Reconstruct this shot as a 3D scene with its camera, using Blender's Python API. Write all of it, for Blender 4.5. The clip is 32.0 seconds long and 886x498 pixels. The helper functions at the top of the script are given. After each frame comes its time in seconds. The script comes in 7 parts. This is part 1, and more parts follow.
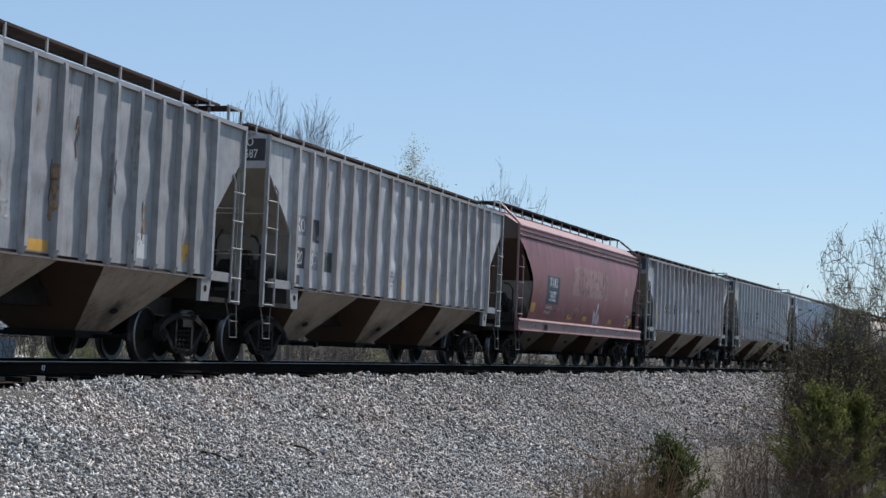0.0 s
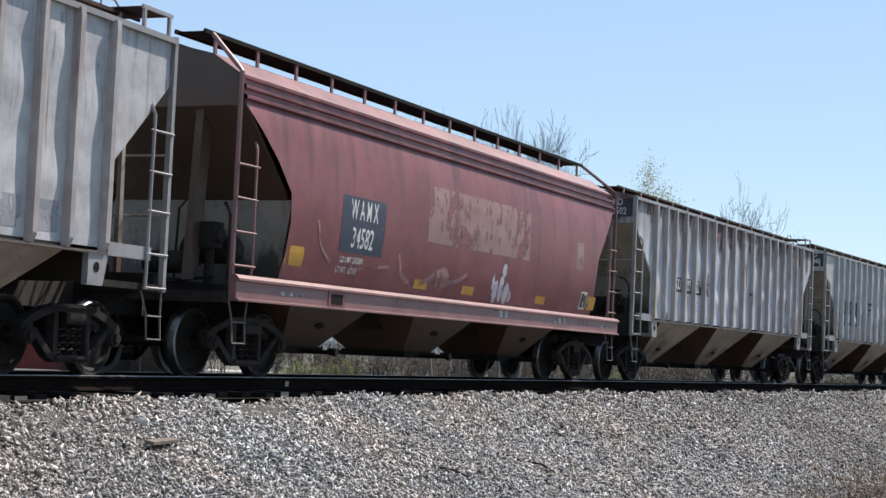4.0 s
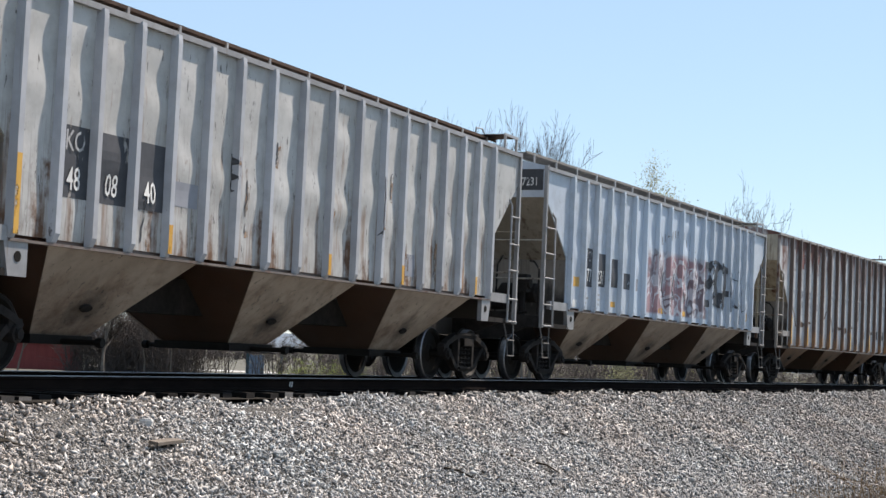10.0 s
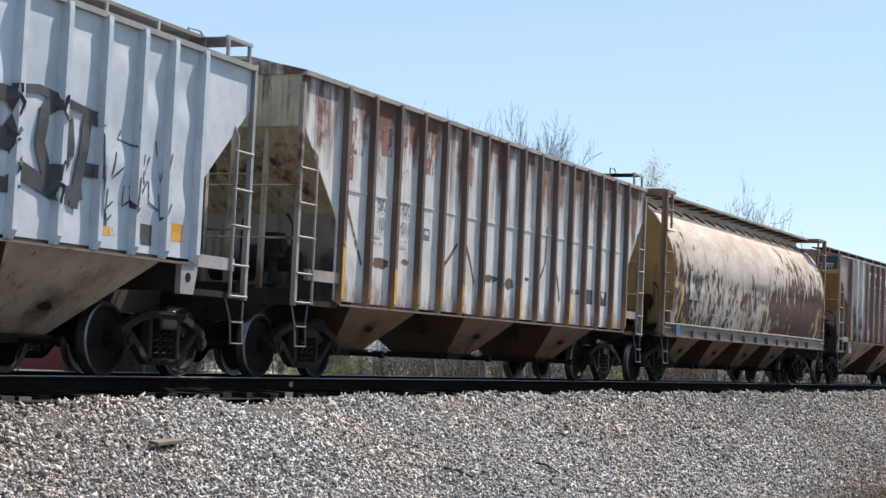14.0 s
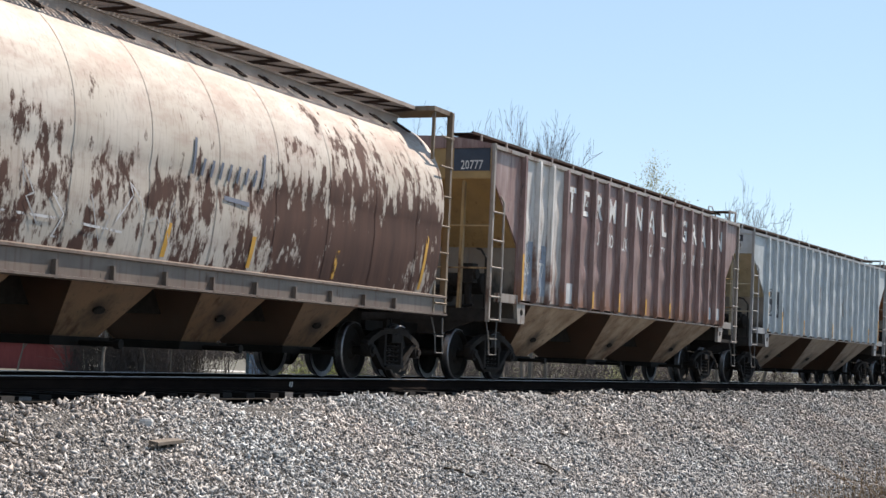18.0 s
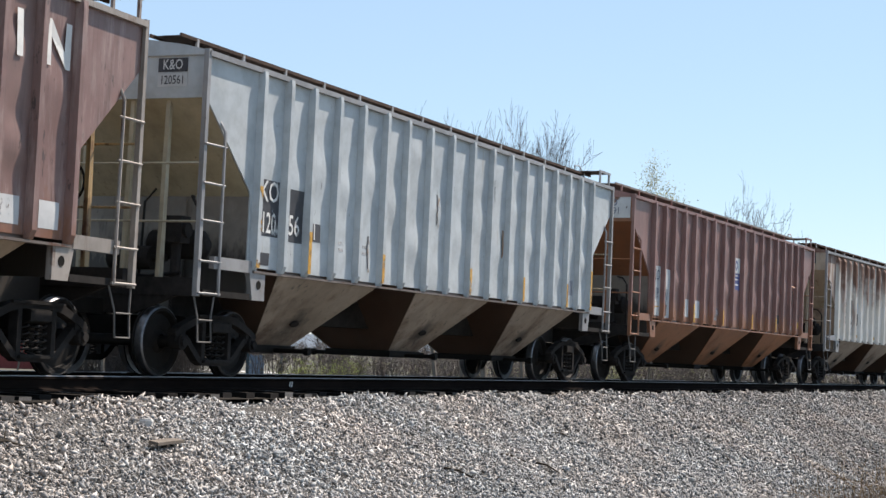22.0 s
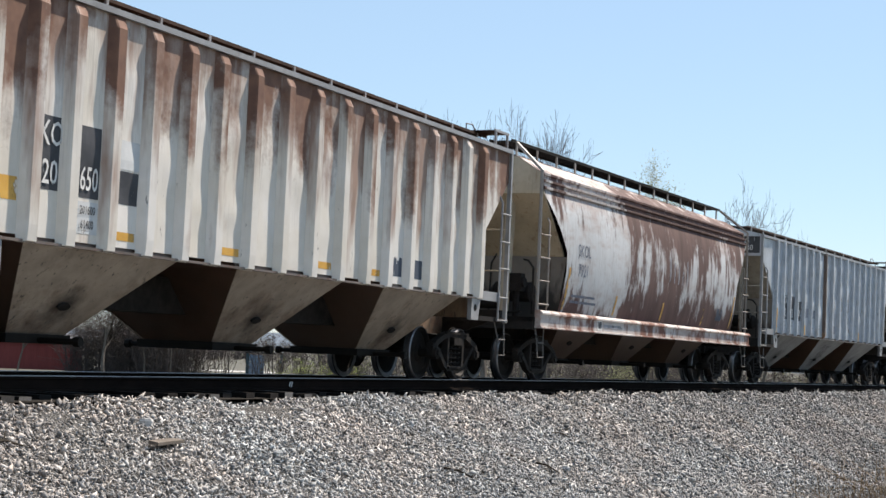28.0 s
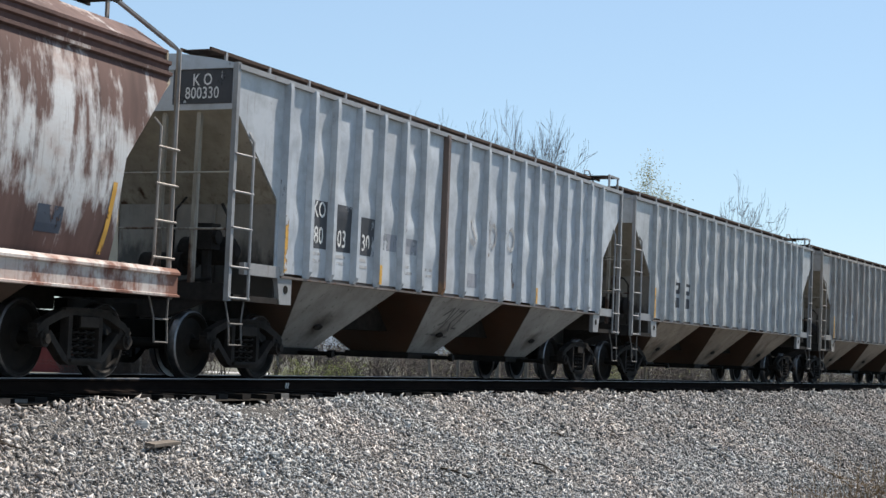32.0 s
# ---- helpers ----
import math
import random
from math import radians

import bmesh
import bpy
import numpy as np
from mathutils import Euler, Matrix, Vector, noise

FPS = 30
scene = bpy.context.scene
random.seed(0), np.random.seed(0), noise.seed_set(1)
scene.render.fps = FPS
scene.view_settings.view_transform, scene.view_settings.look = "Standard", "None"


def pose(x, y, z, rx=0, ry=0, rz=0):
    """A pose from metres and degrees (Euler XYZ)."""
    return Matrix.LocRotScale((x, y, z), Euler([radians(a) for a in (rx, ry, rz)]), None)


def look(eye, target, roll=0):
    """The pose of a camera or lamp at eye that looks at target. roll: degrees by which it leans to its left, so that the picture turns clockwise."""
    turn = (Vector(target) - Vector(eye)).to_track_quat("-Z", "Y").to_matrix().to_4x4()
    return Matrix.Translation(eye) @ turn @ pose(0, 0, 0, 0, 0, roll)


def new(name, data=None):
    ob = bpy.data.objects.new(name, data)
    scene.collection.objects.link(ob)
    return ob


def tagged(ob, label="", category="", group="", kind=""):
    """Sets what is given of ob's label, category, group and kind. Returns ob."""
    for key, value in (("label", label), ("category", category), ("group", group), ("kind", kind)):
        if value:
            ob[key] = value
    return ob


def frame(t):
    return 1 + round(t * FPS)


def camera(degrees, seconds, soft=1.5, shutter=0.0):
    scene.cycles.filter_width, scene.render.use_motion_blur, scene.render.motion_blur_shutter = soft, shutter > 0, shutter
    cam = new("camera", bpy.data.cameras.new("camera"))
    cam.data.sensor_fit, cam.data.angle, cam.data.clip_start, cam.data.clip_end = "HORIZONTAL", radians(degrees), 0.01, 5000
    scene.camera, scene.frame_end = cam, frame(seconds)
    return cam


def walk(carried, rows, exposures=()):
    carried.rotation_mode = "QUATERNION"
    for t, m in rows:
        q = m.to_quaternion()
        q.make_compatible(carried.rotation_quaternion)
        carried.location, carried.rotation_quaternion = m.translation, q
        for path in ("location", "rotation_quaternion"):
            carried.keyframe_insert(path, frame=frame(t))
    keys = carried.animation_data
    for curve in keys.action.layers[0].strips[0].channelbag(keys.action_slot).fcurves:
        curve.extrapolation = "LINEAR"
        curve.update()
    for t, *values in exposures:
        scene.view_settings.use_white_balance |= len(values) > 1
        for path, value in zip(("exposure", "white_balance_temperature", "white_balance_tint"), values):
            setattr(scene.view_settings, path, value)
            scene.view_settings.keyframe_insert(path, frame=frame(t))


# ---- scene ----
# ---- camera ----
SECONDS = 32.0
EYE = Vector((0.0, -12.938, 0.456))
YAW, PITCH, ROLL = 23.227, 3.536, 2.546   # from +x towards +y, up, lean


def aim(d_yaw=0.0, d_pitch=0.0, d_roll=0.0):
    a, b = radians(YAW + d_yaw), radians(PITCH + d_pitch)
    way = Vector((math.cos(b) * math.cos(a), math.cos(b) * math.sin(a), math.sin(b)))
    return look(EYE, EYE + way * 10, ROLL + d_roll)


cam = camera(29.29, SECONDS, soft=1.5)
walk(cam, [
    (0.0, aim(-8.153, -0.229, -0.089)), (0.5, aim(-8.11, -0.26, -0.085)), (1.0, aim(-6.997, -0.286, -0.09)),
    (1.5, aim(-5.797, -0.257, -0.06)), (2.0, aim(-5.026, -0.205, -0.07)), (2.5, aim(-3.44, -0.182, -0.07)),
    (3.1, aim(-1.75, -0.11, -0.04)), (3.7, aim(-0.5, -0.03, 0.0)), (4.4, aim(0.04, 0, 0.03)), (5.0, aim(0.01, 0, 0.03)), (7.0, aim()),
    (30.5, aim(-0.005, 0, -0.01)), (31.0, aim(-0.058, -0.02, -0.03)), (31.5, aim(-0.108, 0.0, -0.13)), (32.0, aim(-0.149, 0.024, -0.25))],
    exposures=[(0.0, 0.33, 6500, 14), (2.0, 0.35, 6450, 14), (5.0, 0.79, 7050, 15), (20.0, 0.8, 7100, 15), (27.0, 0.76, 7100, 14), (32.0, 0.64, 6900, 12)])

# ---- light: clear sky, high sun along the train ----
SUN_EL, SUN_AZ = 53.0, -21.0   # azimuth from +x towards +y
world = bpy.data.worlds.new("sky")
scene.world = world
world.use_nodes = True
wn = world.node_tree
sky = wn.nodes.new("ShaderNodeTexSky")
sky.sky_type, sky.sun_disc = "NISHITA", False
sky.sun_elevation, sky.sun_rotation = radians(SUN_EL), radians(90 - SUN_AZ)
sky.air_density, sky.dust_density, sky.ozone_density = 1.0, 0.0, 5.0
# thin even haze over the whole sky
haze = wn.nodes.new("ShaderNodeMix")
haze.data_type = "RGBA"
haze.inputs[0].default_value, haze.inputs[7].default_value = 0.5, (3.55, 5.35, 7.2, 1)
wn.links.new(sky.outputs[0], haze.inputs[6])
wn.links.new(haze.outputs[2], wn.nodes["Background"].inputs[0])
wn.nodes["Background"].inputs[1].default_value = 0.088
sun_dir = Vector((math.cos(radians(SUN_EL)) * math.cos(radians(SUN_AZ)), math.cos(radians(SUN_EL)) * math.sin(radians(SUN_AZ)), math.sin(radians(SUN_EL))))
sun = new("sun", bpy.data.lights.new("sun", "SUN"))
sun.data.energy, sun.data.angle, sun.data.color = 5.0, radians(0.53), (1.0, 0.95, 0.88)
sun.matrix_world = look(sun_dir * 60, (0, 0, 0))

# ---- track line ----
# s runs along the track; w is the offset towards the viewer's side
K1, K2 = 0.0025638, -1.5674e-5


def heading(s):
    u = min(max(s, 0.0), 101.8) - 20
    return -(K1 * u + K2 * u * u)


S_GRID = np.arange(-180.0, 420.01, 0.5)
PSI = np.array([heading(s) for s in S_GRID])
_x = np.concatenate([[0], np.cumsum((np.cos(PSI[1:]) + np.cos(PSI[:-1])) * 0.25)])
_y = np.concatenate([[0], np.cumsum((np.sin(PSI[1:]) + np.sin(PSI[:-1])) * 0.25)])
_i = int(round((20 + 180) / 0.5))
TX, TY = _x - _x[_i] + 20, _y - _y[_i]


def on_track(s, w=0.0, z=0.0):
    w += 0.1
    x, y, a = np.interp(s, S_GRID, TX), np.interp(s, S_GRID, TY), np.interp(s, S_GRID, PSI)
    return float(x + w * math.sin(a)), float(y - w * math.cos(a)), z, float(a)


SPEED = 6.9564


def travel(t):
    return -(SPEED * (t - 18) + 0.00024 * (t - 18) ** 2)


# ---- mesh helpers ----
class Geo:
    """Collects vertices and faces of one mesh."""

    def __init__(self):
        self.v, self.f = [], []

    def add(self, vs, fs):
        n = len(self.v)
        self.v += [tuple(p) for p in vs]
        self.f += [tuple(i + n for i in f) for f in fs]
        return self

    def box(self, x0, x1, y0, y1, z0, z1):
        return self.add([(x0, y0, z0), (x1, y0, z0), (x1, y1, z0), (x0, y1, z0), (x0, y0, z1), (x1, y0, z1), (x1, y1, z1), (x0, y1, z1)],
                        [(3, 2, 1, 0), (4, 5, 6, 7), (0, 1, 5, 4), (1, 2, 6, 5), (2, 3, 7, 6), (3, 0, 4, 7)])

    def prism(self, pts, axis, a, b):
        """Extrude a polygon of (u, v) along an axis: 'y' takes (x, z), 'x' takes (y, z), 'z' takes (x, y)."""
        def at(p, c):
            return {"y": (p[0], c, p[1]), "x": (c, p[0], p[1]), "z": (p[0], p[1], c)}[axis]
        n = len(pts)
        vs = [at(p, a) for p in pts] + [at(p, b) for p in pts]
        return self.add(vs, [tuple(range(n)), tuple(range(2 * n - 1, n - 1, -1))] + [(i, i + n, (i + 1) % n + n, (i + 1) % n) for i in range(n)])

    def tube(self, path, r, n=6, caps=True):
        path = [Vector(p) for p in path]
        rs = r if isinstance(r, (list, tuple)) else [r] * len(path)
        rings = []
        for i, p in enumerate(path):
            d = (path[min(i + 1, len(path) - 1)] - path[max(i - 1, 0)]).normalized()
            a = d.orthogonal().normalized() if i == 0 else (a - d * a.dot(d)).normalized()
            b = d.cross(a)
            rings.append([p + (a * math.cos(k * 6.2832 / n) + b * math.sin(k * 6.2832 / n)) * rs[i] for k in range(n)])
        return self.loft(rings, caps)

    def loft(self, rings, caps=True, closed=True):
        n, m = len(rings[0]), len(rings)
        vs = [p for ring in rings for p in ring]
        fs = []
        for j in range(m - 1):
            for k in range(n if closed else n - 1):
                k2 = (k + 1) % n
                fs.append((j * n + k, j * n + k2, (j + 1) * n + k2, (j + 1) * n + k))
        if caps and closed:
            fs += [tuple(range(n - 1, -1, -1)), tuple(range((m - 1) * n, m * n))]
        return self.add(vs, fs)

    def disc(self, x, y0, y1, z, r, n=20, hole=0.0):
        pts = [(x + r * math.cos(k * 6.2832 / n), z + r * math.sin(k * 6.2832 / n)) for k in range(n)]
        return self.prism(pts, "y", y0, y1)

    def mesh(self, name, smooth=False):
        me = bpy.data.meshes.new(name)
        me.from_pydata(self.v, [], self.f)
        bm = bmesh.new()
        bm.from_mesh(me)
        bmesh.ops.recalc_face_normals(bm, faces=bm.faces)
        bm.to_mesh(me)
        bm.free()
        if smooth:
            me.shade_smooth()
            if smooth != "all":
                me.set_sharp_from_angle(angle=radians(38))
        return me


CACHE = {}


def cached(key, build, smooth=False):
    if key not in CACHE:
        g = Geo()
        build(g)
        CACHE[key] = g.mesh(key if isinstance(key, str) else str(key[0]), smooth)
    return CACHE[key]


def part(name, me, material, parent=None, label="", at=None):
    """One mesh object under a thing or a part, with its own material."""
    if isinstance(me, Geo):
        me = me.mesh(name)
    ob = new(name, me)
    if not me.materials:
        me.materials.append(None)
    ob.material_slots[0].link = "OBJECT"
    ob.material_slots[0].material = material
    if parent is not None:
        ob.parent = parent
    if at is not None:
        ob.matrix_basis = at
    return tagged(ob, label)


def thing(name, label, category, group="", kind="", m=None):
    ob = tagged(new(name), label, category, group, kind)
    ob.empty_display_size = 0.3
    if m is not None:
        ob.matrix_basis = m
    return ob
# ---- materials ----
class Nodes:
    def __init__(self, name):
        self.m = bpy.data.materials.new(name)
        self.m.use_nodes = True
        self.t = self.m.node_tree
        self.b = self.t.nodes["Principled BSDF"]

    def n(self, kind, **inputs):
        node = self.t.nodes.new("ShaderNode" + kind)
        for k, v in inputs.items():
            key = k.replace("_", " ")
            sock = node.inputs[int(k[1:])] if k[0] == "i" and k[1:].isdigit() else node.inputs[key]
            if hasattr(v, "is_output"):
                self.t.links.new(v, sock)
            else:
                sock.default_value = v
        return node

    def coords(self, seed=0.0, per_object=True, scale=(1, 1, 1)):
        tc = self.n("TexCoord").outputs["Object"]
        if per_object:
            rnd = self.n("ObjectInfo").outputs["Random"]
            off = self.n("Math", i0=rnd, i1=53.0)
            off.operation = "MULTIPLY"
            tc = self.n("VectorMath", i0=tc, i1=off.outputs[0]).outputs[0]
        mp = self.n("Mapping", Vector=tc, Location=(seed * 3.7, seed * 1.3, seed * 2.1), Scale=scale)
        return mp.outputs[0]

    def noise(self, vec, scale, detail=4.0, rough=0.55):
        return self.n("TexNoise", Vector=vec, Scale=scale, Detail=detail, Roughness=rough).outputs[0]

    def ramp(self, fac, a, b, lo=(0, 0, 0, 1), hi=(1, 1, 1, 1)):
        r = self.n("ValToRGB", Fac=fac)
        e = r.color_ramp.elements
        e[0].position, e[1].position, e[0].color, e[1].color = a, b, lo, hi
        return r.outputs[0]

    def mix(self, fac, a, b, mode="MIX"):
        x = self.t.nodes.new("ShaderNodeMix")
        x.data_type, x.blend_type = "RGBA", mode
        for sock, v in ((x.inputs[0], fac), (x.inputs[6], a), (x.inputs[7], b)):
            if hasattr(v, "is_output"):
                self.t.links.new(v, sock)
            else:
                sock.default_value = v if not isinstance(v, tuple) or len(v) == 4 else (*v, 1)
        return x.outputs[2]

    def out(self, color, rough=0.6, metal=0.0, bump=None, strength=0.3, distance=0.01):
        for sock, v in (("Base Color", color), ("Roughness", rough), ("Metallic", metal)):
            if hasattr(v, "is_output"):
                self.t.links.new(v, self.b.inputs[sock])
            else:
                self.b.inputs[sock].default_value = (*v, 1) if isinstance(v, tuple) and len(v) == 3 else v
        if bump is not None:
            bp = self.n("Bump", Height=bump, Strength=strength, Distance=distance)
            self.t.links.new(bp.outputs[0], self.b.inputs["Normal"])
        return self.m


RUST, DARK_RUST, DIRT = (0.115, 0.042, 0.02), (0.05, 0.022, 0.016), (0.07, 0.055, 0.042)


def paint(name, base, fade=None, rust=0.3, streak=0.3, dirt=0.4, seed=0.0, rust_color=RUST, rough=0.45, per_object=True, top=0.0, grain=(9.0, 9.0, 0.7), blot_scale=2.1, dark=DARK_RUST, hard=0.09, vary=0.25, soft=0.2, hairs=0.5, mixup=0.5, span=(1.5, 4.2), nicks=0.66, hem=0.0, hem_color=RUST, scuff=0.0, scuff_color=(0.45, 0.4, 0.37), smudge=0.0):
    """Weathered paint on steel: faded patches, rust blotches, vertical run-off streaks and grime. top: how much more of
    it near the eaves (below zero: near the sill).
    hem: corrosion, on the bulkheads a near-black colour, creeping up from the sill; scuff: pale chalky wear; smudge:
    oily patch round the casting of a hopper bay."""
    k = Nodes(name)
    fade = tuple(c * 0.93 for c in fade or [min(0.9, c * 1.25 + 0.02) for c in base])
    base = tuple(c * 0.93 for c in base)
    p = k.coords(seed, per_object)
    q = k.coords(seed + 5, per_object, grain)
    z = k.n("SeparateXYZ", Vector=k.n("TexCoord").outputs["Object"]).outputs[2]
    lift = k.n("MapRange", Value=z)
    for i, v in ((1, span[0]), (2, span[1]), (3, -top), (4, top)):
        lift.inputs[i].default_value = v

    def add(a, b, mode="ADD"):
        x = k.n("Math", i0=a, i1=b)
        x.operation = mode
        return x.outputs[0]

    big = k.noise(p, 0.9, 5)
    col = k.mix(k.ramp(big, 0.35, 0.7), base, fade)
    grime = k.noise(p, 3.2, 6, 0.65)
    col = k.mix(k.mix(k.ramp(grime, 0.42, 0.8), (0, 0, 0), (dirt, dirt, dirt)), col, DIRT)
    # some sheets are dirtier than others
    each = k.n("ObjectInfo").outputs["Random"]
    col = k.mix(k.mix(each, (0.0, 0.0, 0.0), (vary, vary, vary)), col, (0.16, 0.13, 0.11))
    # broad and fine run-off
    lo = 0.78 - 0.42 * streak
    runs = add(k.noise(q, 1.0, 4, 0.6), lift.outputs[0])
    col = k.mix(k.mix(k.ramp(runs, lo, lo + soft), (0, 0, 0), (0.85, 0.85, 0.85)), col, rust_color)
    hair = add(k.noise(k.coords(seed + 9, per_object, (34.0, 34.0, 1.1)), 1.0, 3, 0.6), lift.outputs[0])
    col = k.mix(k.mix(k.ramp(hair, lo + 0.02, lo + 0.22), (0, 0, 0), (hairs, hairs, hairs)), col, (0.09, 0.065, 0.05))
    # blotches, and dark scratches that run down
    half = add(add(add(k.noise(p, blot_scale, 8, 0.7), 1 - mixup, "MULTIPLY"), add(k.noise(q, 0.6, 3), mixup, "MULTIPLY")), lift.outputs[0])
    lo = 0.74 - 0.36 * rust
    mask = k.ramp(half, lo, lo + hard)
    col = k.mix(mask, col, k.mix(k.noise(p, 6, 3), dark, rust_color))
    nick = k.noise(k.coords(seed + 3, per_object, (11.0, 11.0, 2.6)), 1.0, 6, 0.72)
    col = k.mix(k.mix(k.ramp(nick, nicks, nicks + 0.04), (0, 0, 0), (0.8, 0.8, 0.8)), col, (0.03, 0.025, 0.022))
    if scuff:
        rub = add(add(k.noise(k.coords(seed + 13, per_object, (7.0, 7.0, 1.1)), 1.0, 7, 0.7), 0.6, "MULTIPLY"), add(k.noise(p, 0.8, 3), 0.4, "MULTIPLY"))
        lo = 0.66 - 0.24 * scuff
        col = k.mix(k.mix(k.ramp(rub, lo, lo + 0.16), (0, 0, 0), (0.62, 0.62, 0.62)), col, scuff_color)
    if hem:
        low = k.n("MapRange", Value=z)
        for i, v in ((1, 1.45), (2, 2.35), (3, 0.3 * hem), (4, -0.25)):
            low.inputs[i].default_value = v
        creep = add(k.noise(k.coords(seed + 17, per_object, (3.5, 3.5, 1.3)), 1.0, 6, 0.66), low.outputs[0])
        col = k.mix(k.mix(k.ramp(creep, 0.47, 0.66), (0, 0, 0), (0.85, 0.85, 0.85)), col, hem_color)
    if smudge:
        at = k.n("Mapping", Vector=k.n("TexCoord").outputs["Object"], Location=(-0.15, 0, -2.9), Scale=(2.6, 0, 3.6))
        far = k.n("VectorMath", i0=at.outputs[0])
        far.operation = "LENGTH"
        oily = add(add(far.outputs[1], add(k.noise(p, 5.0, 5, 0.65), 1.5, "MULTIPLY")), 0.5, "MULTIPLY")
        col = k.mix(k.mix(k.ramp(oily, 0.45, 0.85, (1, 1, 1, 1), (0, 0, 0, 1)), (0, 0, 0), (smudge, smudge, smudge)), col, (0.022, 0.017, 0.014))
    rg = k.mix(mask, (rough, rough, rough), (0.85, 0.85, 0.85))
    k.b.inputs["Specular IOR Level"].default_value = 0.45
    return k.out(col, rg, 0.0, k.noise(p, 14, 6, 0.7), 0.12, 0.004)


def flaked(name, base, fade, rust_a, rust_b, haze, xs, zs, seed, dash=(5.0, 5.0, 1.3), hard=0.035, letgo=0.55):
    """Old paint that has come off in flakes. xs and zs: how bare it is along the car (-8 to 8 m) and up it (1.2 to 4.8 m), 0.5 for neutral; haze: rust bloom on the upper sheets."""
    k = Nodes(name)
    p, q = k.coords(seed, False), k.coords(seed + 4, False, dash)
    xyz = k.n("SeparateXYZ", Vector=k.n("TexCoord").outputs["Object"])

    def prof(value, a, b, stops):
        m = k.n("MapRange", Value=value)
        m.inputs[1].default_value, m.inputs[2].default_value = a, b
        r = k.n("ValToRGB", Fac=m.outputs[0])
        e = r.color_ramp.elements
        while len(e) < len(stops):
            e.new(0.5)
        for i, (at, v) in enumerate(stops):
            e[i].position, e[i].color = (at - a) / (b - a), (v, v, v, 1)
        return r.outputs[0]

    def op(a, b, mode="ADD"):
        x = k.n("Math", i0=a, i1=b)
        x.operation = mode
        return x.outputs[0]

    bare = op(op(prof(xyz.outputs[0], -8, 8, xs), prof(xyz.outputs[2], 1.2, 4.8, zs)), -1.0)
    wob = op(op(k.noise(p, 0.8, 5, 0.6), -0.5), 0.45, "MULTIPLY")
    val = op(op(op(k.noise(q, 1.0, 6, 0.68), 0.75, "MULTIPLY"), 0.125), op(bare, wob))
    mask = k.ramp(val, letgo, letgo + hard)
    tint = k.ramp(op(k.noise(p, 1.7, 6, 0.65), op(bare, 0.6, "MULTIPLY")), 0.5, 0.75)
    col = k.mix(k.ramp(k.noise(p, 0.7, 5), 0.35, 0.7), base, fade)
    up = k.n("MapRange", Value=xyz.outputs[2])
    up.inputs[1].default_value, up.inputs[2].default_value = 3.0, 4.1
    bloom = k.ramp(op(op(k.noise(k.coords(seed + 7, False, (1.1, 1.1, 3.0)), 1.3, 6, 0.65), op(up.outputs[0], 0.22, "MULTIPLY")), 0.0), 0.5, 0.78)
    col = k.mix(k.mix(bloom, (0, 0, 0), (0.75, 0.75, 0.75)), col, haze)
    col = k.mix(k.mix(tint, (0, 0, 0), (0.45, 0.45, 0.45)), col, haze)
    hair = k.noise(k.coords(seed + 9, False, (26.0, 26.0, 0.8)), 1.0, 3, 0.6)
    col = k.mix(k.mix(k.ramp(hair, 0.52, 0.8), (0, 0, 0), (0.5, 0.5, 0.5)), col, (0.12, 0.085, 0.065))
    col = k.mix(mask, col, k.mix(k.ramp(k.noise(k.coords(seed + 2, False, (3.0, 3.0, 0.5)), 1.0, 5, 0.6), 0.3, 0.7), rust_a, rust_b))
    rg = k.mix(mask, (0.6, 0.6, 0.6), (0.85, 0.85, 0.85))
    k.b.inputs["Specular IOR Level"].default_value = 0.3
    return k.out(col, rg, 0.0, k.mix(0.5, k.noise(p, 14, 6, 0.7), mask), 0.15, 0.004)


